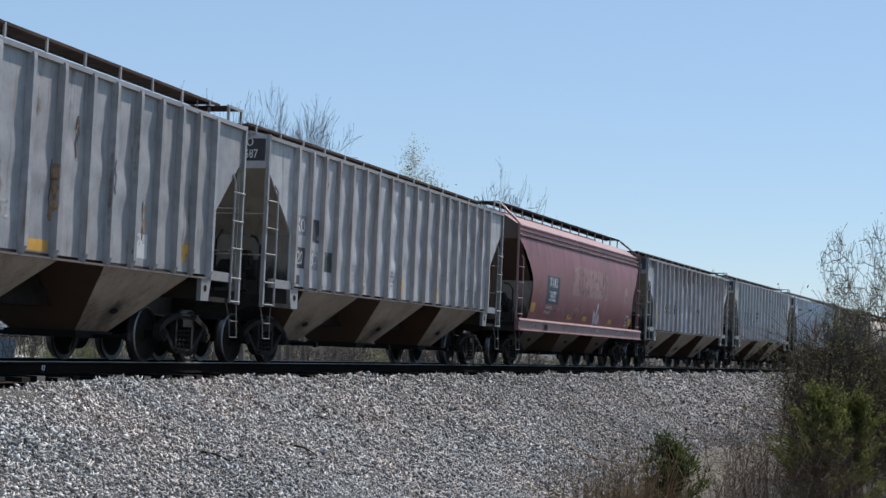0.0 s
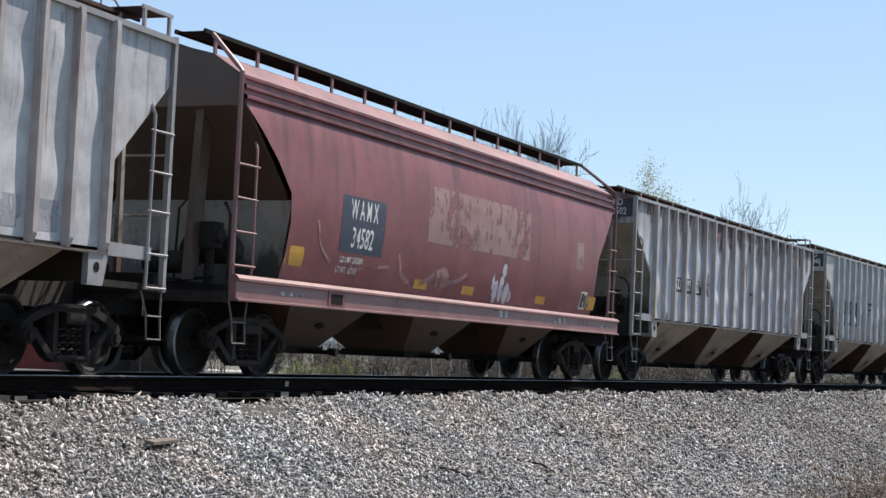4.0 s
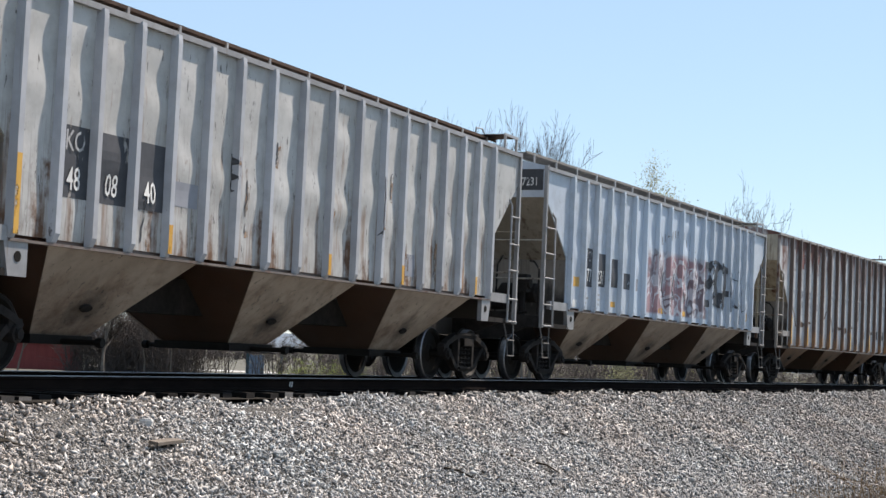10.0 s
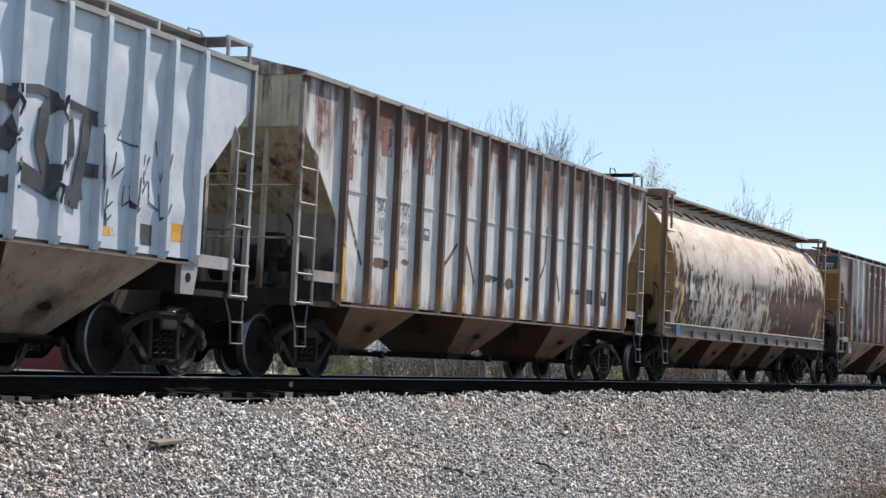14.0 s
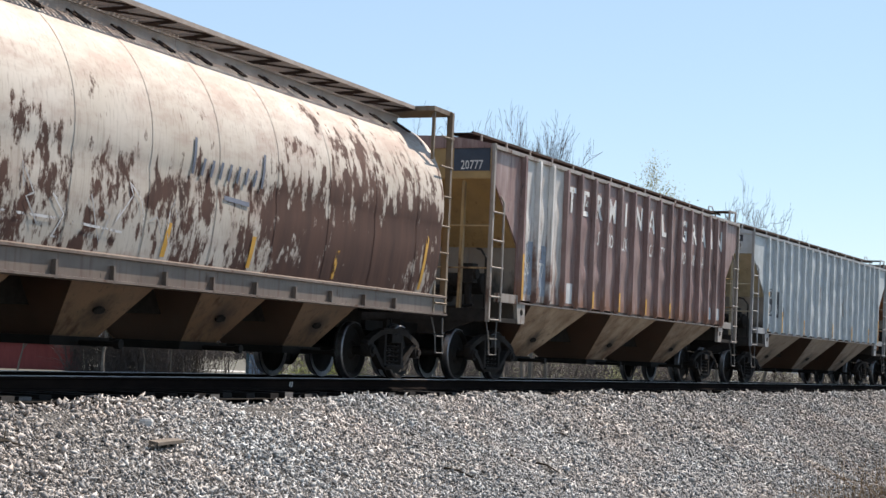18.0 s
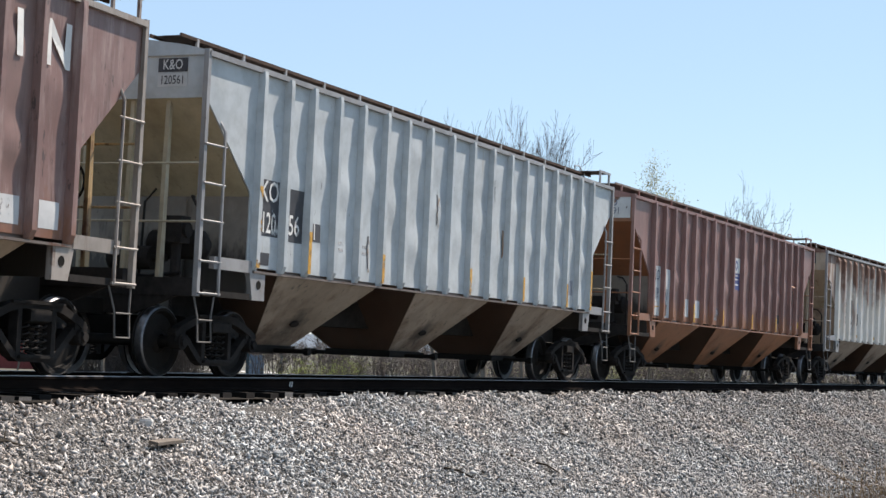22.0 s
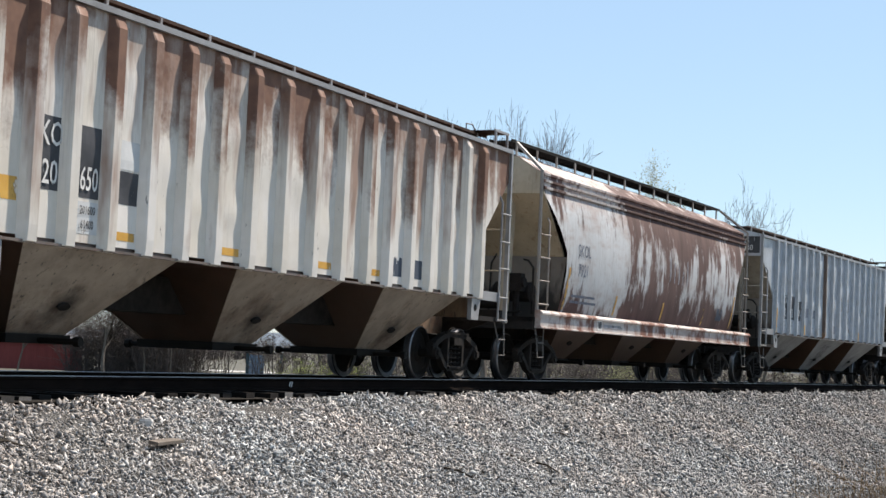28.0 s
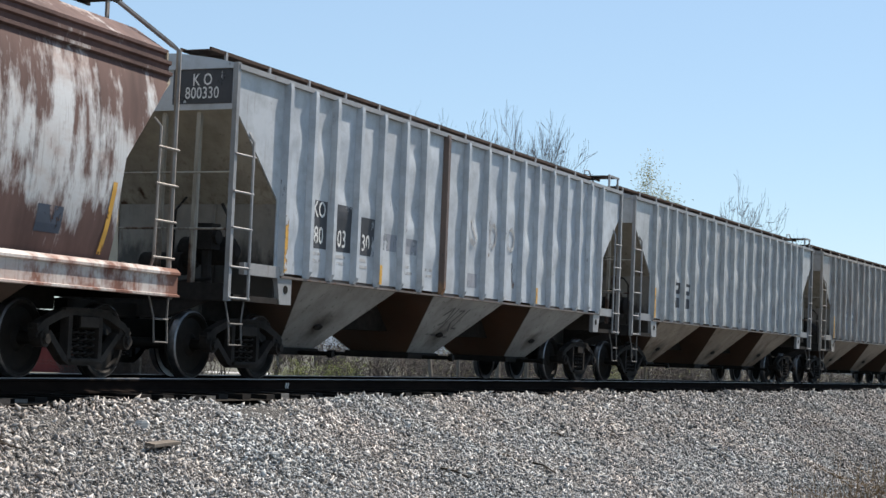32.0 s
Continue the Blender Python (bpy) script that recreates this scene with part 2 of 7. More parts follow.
def sprayed(name, base, seed):
    """Pale paint sprayed over with pink and maroon bubble shapes, outlined in black and white, between sill and mid height."""
    k = Nodes(name)
    p = k.coords(seed, False)
    xyz = k.n("SeparateXYZ", Vector=k.n("TexCoord").outputs["Object"])
    warp = k.n("TexNoise", Vector=p, Scale=1.5, Detail=2.0)
    pw = k.n("VectorMath", i0=p, i1=warp.outputs[1]).outputs[0]
    n1 = k.noise(pw, 0.95, 1.0)
    n2 = k.noise(pw, 1.7, 1.5)
    edge = k.noise(p, 1.3, 2)

    def band(x, a, b, c, d):
        return k.mix(1.0, k.ramp(x, a, b), k.ramp(x, c, d, (1, 1, 1, 1), (0, 0, 0, 1)), "MULTIPLY")

    zz = k.n("MapRange", Value=xyz.outputs[2])
    for i, v in ((1, 1.0), (2, 5.0), (3, 0.0), (4, 1.0)):
        zz.inputs[i].default_value = v
    xx = k.n("MapRange", Value=xyz.outputs[0])
    for i, v in ((1, -8.0), (2, 8.0), (3, 0.0), (4, 1.0)):
        xx.inputs[i].default_value = v
    ez = k.n("Math", i0=zz.outputs[0], i1=edge)
    ez.operation = "MULTIPLY"
    wob = k.n("Math", i0=zz.outputs[0], i1=k.n("Math", i0=edge, i1=0.16).outputs[0])
    inside = k.mix(1.0, band(zz.outputs[0], 0.145, 0.16, 0.49, 0.53), band(xx.outputs[0], 0.37, 0.385, 0.665, 0.68), "MULTIPLY")
    inside = k.mix(1.0, inside, k.ramp(edge, 0.3, 0.35), "MULTIPLY")
    fill = k.mix(k.ramp(n1, 0.55, 0.58), (0.46, 0.43, 0.46), (0.33, 0.16, 0.165))
    fill = k.mix(k.ramp(n2, 0.6, 0.63), fill, (0.24, 0.09, 0.095))
    line = band(n1, 0.435, 0.445, 0.475, 0.485)
    white = band(n2, 0.455, 0.465, 0.5, 0.51)
    fill = k.mix(white, fill, (0.6, 0.6, 0.63))
    fill = k.mix(line, fill, (0.12, 0.05, 0.055))
    rim = band(edge, 0.3, 0.32, 0.36, 0.38)
    fill = k.mix(rim, fill, (0.1, 0.05, 0.055))
    big = k.noise(p, 0.9, 5)
    col = k.mix(k.ramp(big, 0.35, 0.7), base, tuple(min(0.8, c * 1.12) for c in base))
    col = k.mix(k.mix(0.85, (0, 0, 0), inside), col, fill)
    return k.out(col, 0.5, 0, k.noise(p, 14, 6, 0.7), 0.1, 0.004)


def plain(name, c1, c2, scale=6.0, rough=0.7, metal=0.0, bump=0.2, dist=0.005, stretch=(1, 1, 1), per_object=True, gloss=0.5, worn=0.0):
    k = Nodes(name)
    k.b.inputs["Specular IOR Level"].default_value = gloss
    p = k.coords(0.0, per_object, stretch)
    a, b = k.noise(p, scale, 6, 0.65), k.noise(p, scale * 0.17, 4)
    f = k.n("Math", i0=a, i1=b)
    f.operation = "ADD"
    h = k.n("Math", i0=f.outputs[0], i1=0.5)
    h.operation = "MULTIPLY"
    k.out(k.mix(k.ramp(h.outputs[0], 0.36, 0.64), c1, c2), rough, metal, k.noise(p, scale * 2.2, 6), bump, dist)
    if worn:
        # chipped and rubbed off in places
        w = k.coords(2.0, True, (1.0, 1.0, 0.55))
        m = k.n("Math", i0=k.noise(w, 7, 6, 0.7), i1=k.noise(w, 1.6, 3))
        m.operation = "ADD"
        off = k.ramp(k.n("Math", i0=m.outputs[0], i1=-0.5).outputs[0], 0.68 - 0.3 * worn, 0.74 - 0.2 * worn)
        both = k.n("MixShader", Fac=off, i1=k.b.outputs[0], i2=k.n("BsdfTransparent").outputs[0])
        k.t.links.new(both.outputs[0], k.t.nodes["Material Output"].inputs[0])
    return k.m


def gravel(name, dark, mid, light, scale):
    """Crushed stone seen from afar: cells of many greys, the shade in the gaps painted dark."""
    k = Nodes(name)
    p = k.coords(0, False)
    v = k.n("TexVoronoi", Vector=p, Scale=scale)
    gap = k.n("TexVoronoi", Vector=p, Scale=scale)
    gap.feature = "DISTANCE_TO_EDGE"
    tone = k.n("SeparateColor", Color=v.outputs["Color"]).outputs[0]
    col = k.mix(k.ramp(tone, 0.2, 0.9), mid, light)
    col = k.mix(k.ramp(k.noise(p, 0.35, 4), 0.4, 0.7), col, k.mix(0.5, col, mid))
    col = k.mix(k.ramp(gap.outputs[0], 0.02, 0.14), dark, col)
    return k.out(col, 0.95, 0, v.outputs["Distance"], 0.9, -0.05)


def stone_mat(name, cols):
    k = Nodes(name)
    r = k.n("NewGeometry").outputs["Random Per Island"]
    ramp = k.n("ValToRGB", Fac=r)
    e = ramp.color_ramp
    while len(e.elements) < len(cols):
        e.elements.new(0.5)
    for i, c in enumerate(cols):
        e.elements[i].position, e.elements[i].color = i / (len(cols) - 1), (*c, 1)
    p = k.coords(0, False)
    patch = k.ramp(k.noise(p, 0.4, 5, 0.6), 0.42, 0.62)
    # stone gets darker further down the line, in uneven patches
    line = k.n("MapRange", Value=k.n("SeparateXYZ", Vector=p).outputs[0])
    for i, v in ((1, 20.0), (2, 44.0), (3, 1.05), (4, 0.72)):
        line.inputs[i].default_value = v
    line_tone = k.n("Math", i0=line.outputs[0], i1=k.n("Math", i0=k.noise(p, 0.16, 3), i1=0.5).outputs[0])
    line_tone.operation = "MULTIPLY"
    col = k.mix(1.0, ramp.outputs[0], k.mix(patch, (0.95, 0.98, 1.0), (1.12, 1.045, 1.0)), "MULTIPLY")
    col = k.mix(1.0, col, line_tone.outputs[0], "MULTIPLY")
    return k.out(k.mix(k.ramp(k.noise(p, 30, 3), 0.35, 0.7), k.mix(0.25, col, (0.1, 0.09, 0.08)), col), 0.9, 0, k.noise(p, 45, 4), 0.3, 0.006)


def leafy(name, c1, c2, rough=0.7, through_light=0.45):
    k = Nodes(name)
    r = k.n("NewGeometry").outputs["Random Per Island"]
    k.b.inputs["Specular IOR Level"].default_value = 0.08
    col = k.mix(r, c1, c2)
    k.out(col, rough)
    thin = k.n("BsdfTranslucent", Color=col)
    both = k.n("MixShader", Fac=through_light, i1=k.b.outputs[0], i2=thin.outputs[0])
    k.t.links.new(both.outputs[0], k.t.nodes["Material Output"].inputs[0])
    return k.m


# undercarriage colours hold the shade under the cars, far below bare steel
M_DARK = plain("grimy_shaded_steel", (0.005, 0.0045, 0.004), (0.014, 0.012, 0.01), 5, 0.75, gloss=0.12)
M_TRUCK = plain("dusty_shaded_cast_steel", (0.011, 0.0102, 0.0098), (0.034, 0.03, 0.028), 7, 0.85, gloss=0.12)
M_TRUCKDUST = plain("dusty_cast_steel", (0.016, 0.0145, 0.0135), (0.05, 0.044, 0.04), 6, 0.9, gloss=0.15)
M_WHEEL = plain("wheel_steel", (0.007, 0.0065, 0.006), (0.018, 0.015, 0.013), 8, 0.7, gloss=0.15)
M_TREAD = plain("polished_tread", (0.16, 0.16, 0.165), (0.3, 0.3, 0.31), 20, 0.5, 1.0, 0.05)
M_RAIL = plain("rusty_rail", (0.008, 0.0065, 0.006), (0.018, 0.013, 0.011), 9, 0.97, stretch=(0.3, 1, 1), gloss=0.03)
M_RAILTOP = plain("polished_rail_head", (0.2, 0.2, 0.2), (0.3, 0.3, 0.3), 12, 0.5, 1.0, 0.03)


def tie_mat():
    """Creosoted wood; a few ties bleached grey."""
    k = Nodes("weathered_tie")
    p = k.coords(0, True, (4, 1, 4))
    k.b.inputs["Specular IOR Level"].default_value = 0.15
    far = k.n("SeparateXYZ", Vector=k.n("TexCoord").outputs["Object"]).outputs[1]
    grain = k.n("Math", i0=far, i1=-1.296)
    grain.operation = "LESS_THAN"
    pale = k.mix(1.0, k.ramp(k.n("ObjectInfo").outputs["Random"], 0.5, 0.95), grain.outputs[0], "MULTIPLY")
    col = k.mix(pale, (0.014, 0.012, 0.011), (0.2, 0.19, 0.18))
    return k.out(k.mix(k.ramp(k.noise(p, 9, 5), 0.35, 0.7), k.mix(0.5, col, (0.015, 0.013, 0.012)), col), 0.9, 0, k.noise(p, 20, 5), 0.3, 0.006)


M_TIE = tie_mat()
# near-black strip that makes the dark band below the rail
M_CINDER = plain("near_black_cinders", (0.008, 0.007, 0.006), (0.03, 0.027, 0.024), 14, 0.95, bump=0.8, dist=0.02, per_object=False, gloss=0.1)
# low greys stand for the shade between the loose stones laid over it
M_BALLAST = gravel("ballast_shaded_gaps", (0.02, 0.019, 0.018), (0.06, 0.058, 0.056), (0.2, 0.195, 0.19), 30)
M_STONE = stone_mat("ballast_stone", [(0.11, 0.113, 0.116), (0.27, 0.274, 0.276), (0.45, 0.454, 0.454), (0.2, 0.203, 0.204), (0.37, 0.345, 0.325), (0.62, 0.622, 0.617), (0.33, 0.335, 0.337), (0.13, 0.135, 0.14)])
M_PALESTONE = plain("pale_limestone", (0.42, 0.41, 0.4), (0.58, 0.57, 0.55), 12, 0.9)
M_GROUND = plain("dry_grass_ground", (0.055, 0.052, 0.04), (0.105, 0.1, 0.075), 1.5, 0.95, bump=0.5, dist=0.05, per_object=False)
M_BARK = plain("grey_bark", (0.075, 0.06, 0.048), (0.17, 0.145, 0.12), 12, 0.9)
M_TWIG = plain("twigs", (0.06, 0.05, 0.046), (0.125, 0.105, 0.095), 9, 0.9, gloss=0.15)
M_BARKDARK = plain("damp_dead_wood", (0.02, 0.015, 0.011), (0.05, 0.04, 0.03), 9, 0.9, gloss=0.2)
M_BUD = leafy("spring_leaves", (0.2, 0.21, 0.09), (0.44, 0.42, 0.24))
M_SPRING = leafy("fresh_green_leaves", (0.13, 0.17, 0.04), (0.32, 0.34, 0.11))
M_JUNIPER = leafy("juniper_needles", (0.022, 0.036, 0.016), (0.085, 0.105, 0.038))
M_OLIVE = leafy("olive_needles", (0.04, 0.052, 0.018), (0.155, 0.165, 0.052))
M_DRY = leafy("dry_grass_blades", (0.16, 0.11, 0.065), (0.32, 0.23, 0.14))
M_STEM = leafy("reddish_stems", (0.08, 0.05, 0.042), (0.16, 0.11, 0.09))
M_BRUSH = leafy("brown_brush", (0.035, 0.028, 0.019), (0.095, 0.075, 0.05))
M_STENCILGROUND = plain("pale_stencil_ground", (0.34, 0.33, 0.33), (0.43, 0.42, 0.41), 5, 0.6, worn=0.7)
M_INK = plain("stencil_black", (0.02, 0.022, 0.028), (0.05, 0.052, 0.06), 5, 0.6, per_object=True, worn=0.12)
M_GHOST = plain("faded_patch", (0.2, 0.21, 0.24), (0.28, 0.29, 0.32), 4, 0.6, worn=0.55)
M_BLUEPATCH = plain("worn_blue_patch", (0.15, 0.19, 0.26), (0.27, 0.31, 0.36), 4, 0.6, worn=0.6)
M_NAVY = plain("navy_patch", (0.02, 0.032, 0.055), (0.042, 0.058, 0.088), 4, 0.6, worn=0.2)
M_LETTER = plain("letter_white", (0.55, 0.55, 0.54), (0.72, 0.72, 0.7), 7, 0.6, worn=0.12)
M_BLUELETTER = plain("letter_blue_grey", (0.07, 0.09, 0.13), (0.14, 0.16, 0.21), 8, 0.6, worn=0.2)
M_DIM = plain("letter_dim", (0.3, 0.3, 0.31), (0.4, 0.4, 0.4), 6, 0.6, worn=0.6)
M_YELLOW = plain("reflective_yellow", (0.5, 0.25, 0.025), (0.6, 0.34, 0.06), 6, 0.5, worn=0.3)
M_PALEPATCH = plain("pale_patch", (0.42, 0.44, 0.45), (0.56, 0.57, 0.57), 5, 0.6, worn=0.15)
M_PINKPATCH = plain("faded_pink_patch", (0.21, 0.115, 0.107), (0.3, 0.2, 0.185), 2.5, 0.6, per_object=False, worn=0.3)
M_FAINTSPRAY = plain("faint_spray", (0.25, 0.12, 0.115), (0.33, 0.2, 0.19), 3, 0.6, per_object=False, worn=0.7)
M_SPRAY = plain("pale_lilac_spray", (0.42, 0.38, 0.45), (0.56, 0.54, 0.6), 6, 0.5, worn=0.5)
M_SCRIBBLE = plain("thin_white_spray", (0.5, 0.5, 0.52), (0.62, 0.62, 0.62), 6, 0.5, worn=0.6)
M_BLACKSPRAY = plain("black_spray", (0.02, 0.021, 0.025), (0.05, 0.05, 0.055), 6, 0.5, worn=0.4)
M_WEEP = plain("weeping_rust", (0.2, 0.11, 0.06), (0.32, 0.2, 0.12), 9, 0.8, worn=0.75)
M_GRIME = plain("brown_grime", (0.06, 0.035, 0.024), (0.13, 0.08, 0.055), 6, 0.8, worn=0.45)
M_OLDRED = plain("old_red_remnant", (0.16, 0.06, 0.05), (0.3, 0.13, 0.115), 5, 0.7, worn=0.6)
M_BLACKTAG = plain("black_block_spray", (0.02, 0.021, 0.025), (0.05, 0.05, 0.056), 6, 0.5, worn=0.12)
M_SIGNBLUE = plain("sign_blue", (0.03, 0.05, 0.18), (0.05, 0.07, 0.24), 6, 0.5)
M_REDWALL = plain("red_metal_siding", (0.16, 0.02, 0.018), (0.22, 0.035, 0.03), 3, 0.6, stretch=(6, 6, 0.5))
M_ROOFGREY = plain("grey_shingles", (0.16, 0.16, 0.175), (0.3, 0.3, 0.32), 8, 0.85)
M_ROOFPALE = plain("pale_shingles", (0.4, 0.4, 0.43), (0.52, 0.52, 0.55), 8, 0.85)
M_BLUEWALL = plain("teal_posts", (0.015, 0.045, 0.06), (0.03, 0.075, 0.095), 5, 0.7)
M_PALEBOARD = plain("pale_blue_boards", (0.12, 0.2, 0.3), (0.18, 0.27, 0.37), 5, 0.7)
M_ROAD = plain("pale_road", (0.36, 0.35, 0.34), (0.46, 0.45, 0.43), 1.2, 0.9, per_object=False)
# the haze of distance is mixed into this blue-grey
M_HILL = plain("hazy_wooded_hill", (0.16, 0.2, 0.25), (0.22, 0.26, 0.3), 0.03, 0.95, bump=0.0, per_object=False)
# end sheets of the bays, much darker brown than their side plates
M_ENDSHEET = paint("dark_brown_sheet", (0.055, 0.029, 0.019), (0.105, 0.055, 0.035), 0.3, 0.3, 0.5, 8.0)
M_SKIRT = paint("rust_dark_sill", (0.1, 0.075, 0.062), (0.2, 0.16, 0.14), 0.5, 0.5, 0.5, 9.0)
M_STEP = plain("dull_step_iron", (0.07, 0.066, 0.062), (0.15, 0.142, 0.135), 8, 0.7)
# ---- type ----
def text_verts(text, size, thick=0.008):
    """Outline mesh of a line of type, centred, as vertices and faces."""
    key = ("text", text, thick)
    if key not in CACHE:
        cu = bpy.data.curves.new("type", "FONT")
        cu.body, cu.size, cu.align_x, cu.align_y, cu.resolution_u, cu.offset = text, 1.0, "CENTER", "CENTER", 2, thick
        ob = new("type", cu)
        me = bpy.data.meshes.new_from_object(ob.evaluated_get(bpy.context.evaluated_depsgraph_get()))
        CACHE[key] = ([tuple(v.co) for v in me.vertices], [tuple(p.vertices) for p in me.polygons])
        bpy.data.objects.remove(ob)
        bpy.data.curves.remove(cu)
        bpy.data.meshes.remove(me)
    vs, fs = CACHE[key]
    return [(x * size * 1.35, y * size * 1.35) for x, y, _ in vs], fs


for word in ['011', '02', '03', '08', '1', '10', '120', '120561', '17167', '20', '201600', '205', '20502', '20650', '20687', '20777', '231', '30', '319', '31991', '34582', '40', '477', '477231', '48', '480840', '56', '61400', '650', '68', '7', '77', '7921', '80', '800330', '91', 'A', 'CI', 'E', 'G', 'I', 'IO', 'K O', 'K&O', 'KO', 'L', 'M', 'N', 'O', 'OL', 'R', 'S', 'SK', 'SKOL', 'T', 'TY', 'UX', 'W', 'WAMX', 'WSOR']:
    text_verts(word, 1.0)
for word in ('WSOR', '17167', 'W A M X', '34582', 'SKOL', '7921'):
    text_verts(word, 1.0, 0.012)
for word in ('SKOL', '7921', 'W A M X', '34582', '477', '231', 'LD LMT 200300', 'LT WT  62700'):
    text_verts(word, 1.0, 0.004)
for word in 'TERMINALG':
    text_verts(word, 1.0, 0.032)

# ---- ground, embankment, track ----
def strip(name, profile, s_list, material, label="", kind="structure"):
    """A sheet that follows the track, from an (offset, height) profile."""
    vs, fs, n = [], [], len(profile)
    for s in s_list:
        for w, z in profile:
            vs.append(on_track(s, w, z)[:3])
    for j in range(len(s_list) - 1):
        for k in range(n - 1):
            fs.append((j * n + k, j * n + k + 1, (j + 1) * n + k + 1, (j + 1) * n + k))
    return tagged(part(name, Geo().add(vs, fs), material, None), label, "", "", kind)


def bed_height(w):
    w = abs(w)
    return -0.272 if w < 1.6 else max(-2.6, -0.272 - (w - 1.6) * 0.458)


g = Geo()
N = 60
for r in range(N + 1):
    rad = 9000 * (r / N) ** 3.2
    for a in range(72):
        th = a * 6.28319 / 72
        x, y = 40 + rad * math.cos(th), -6 + rad * math.sin(th)
        z = -2.45 + 0.12 * math.sin(x * 0.21) * math.sin(y * 0.17)
        mound = math.hypot(x, y + 15.5)
        z += 1.35 * max(0.0, 1 - mound / 7.0) ** 0.7 if mound < 7 else 0
        g.v.append((x, y, z))
for r in range(N):
    for a in range(72):
        b = (a + 1) % 72
        g.f.append((r * 72 + a, r * 72 + b, (r + 1) * 72 + b, (r + 1) * 72 + a))
ground = part("ground", g, M_GROUND)
tagged(ground, "dry spring grass and bare soil beside the railway", "ground", "", "structure")

bed = strip("ballast_bed", [(w, bed_height(w) - 0.03) for w in (-6.6, -4.5, -3, -1.75, -0.9, 0.9, 1.75, 2.6, 3.6, 4.6, 5.6, 6.7)],
            [float(s) for s in np.arange(-60, 300, 2.0)], M_BALLAST, "crushed grey stone ballast shoulder sloping away from the rails")
tagged(bed, "", "ballast")


def rocks(name, spots, sizes, material, parent, seed):
    """Many small broken stones in one mesh."""
    rng = np.random.default_rng(seed)
    base = np.array([(1, 0.2, 0.1), (-1, -0.1, 0), (0.1, 1, 0), (-0.1, -1, 0.1), (0.15, 0.1, 1), (-0.1, 0, -1)], dtype=float)
    tris = np.array([(0, 2, 4), (2, 1, 4), (1, 3, 4), (3, 0, 4), (2, 0, 5), (1, 2, 5), (3, 1, 5), (0, 3, 5)])
    n = len(spots)
    q = rng.normal(size=(n, 4))
    q /= np.linalg.norm(q, axis=1)[:, None]
    w, x, y, z = q.T
    rot = np.stack([np.stack([1 - 2 * (y * y + z * z), 2 * (x * y - z * w), 2 * (x * z + y * w)], -1),
                    np.stack([2 * (x * y + z * w), 1 - 2 * (x * x + z * z), 2 * (y * z - x * w)], -1),
                    np.stack([2 * (x * z - y * w), 2 * (y * z + x * w), 1 - 2 * (x * x + y * y)], -1)], 1)
    shape = (base[None] + rng.normal(0, 0.24, (n, 6, 3))) * (np.array([1.65, 0.95, 0.62]) * rng.uniform(0.7, 1.25, (n, 3)))[:, None]
    v = np.einsum("nij,nkj->nki", rot, shape) * np.asarray(sizes)[:, None, None] + np.asarray(spots)[:, None]
    fa = tris[None] + (np.arange(n) * 6)[:, None, None]
    me = bpy.data.meshes.new(name)
    me.vertices.add(n * 6)
    me.vertices.foreach_set("co", v.astype(np.float32).ravel())
    me.loops.add(n * 24)
    me.loops.foreach_set("vertex_index", fa.astype(np.int32).ravel())
    me.polygons.add(n * 8)
    me.polygons.foreach_set("loop_start", np.arange(0, n * 24, 3, dtype=np.int32))
    me.update(calc_edges=True)
    return part(name, me, material, parent)


def heap(s, w):
    """Uneven top edge of the shoulder, scoured low where the tie ends show."""
    edge = math.exp(-((w - 1.7) / 0.5) ** 2)
    wave = 0.028 * math.sin(s * 1.13 + 0.4) + 0.02 * math.sin(s * 2.71 + 1.0) - 0.06 * math.exp(-((s - 19.6) / 1.6) ** 2)
    return edge * wave + 0.03 * math.sin(s * 0.7 + w * 1.3) * math.sin(w * 1.9)


def stone_zone(name, s0, s1, count, size, seed, w0=1.47, w1=6.6):
    rng = np.random.default_rng(seed)
    s, w = rng.uniform(s0, s1, count), rng.uniform(w0, w1, count)
    spots, sizes = [], []
    for a, b in zip(s, w):
        r = size * min(2.0, rng.lognormal(-0.1, 0.45))
        if a < 12 and b > 6:
            continue
        spots.append(on_track(a, b, bed_height(b) + heap(a, b) + r * rng.uniform(-1.5, 1.5))[:3])
        sizes.append(r)
    ob = rocks(name, spots, sizes, M_STONE, bed, seed)
    return tagged(ob, "loose broken grey and tan ballast stones", "", "", "stuff")


stone_zone("ballast_stones", 7, 33, 125000, 0.0172, 11)
stone_zone("ballast_stones", 27, 64, 95000, 0.024, 12)
stone_zone("ballast_stones", 58, 125, 60000, 0.038, 13)

cinders = strip("crib_ballast", [(w, -0.262 - 0.03 * max(0, abs(w) - 1.1)) for w in (-1.42, -0.7, 0.0, 0.7, 1.1, 1.42)], [float(s) for s in np.arange(-60, 300, 2.0)], M_CINDER, "near-black ballast between the ties")
track = thing("railway_track", "single railway track of rusty rails on weathered wooden ties", "railway track", "", "structure")
RAIL_S = [float(s) for s in np.arange(-60, 300, 3.0)]


def rail_mesh(w0, prof):
    g = Geo()
    g.loft([[on_track(s, w0 + a, z)[:3] for a, z in prof] for s in RAIL_S])
    return g


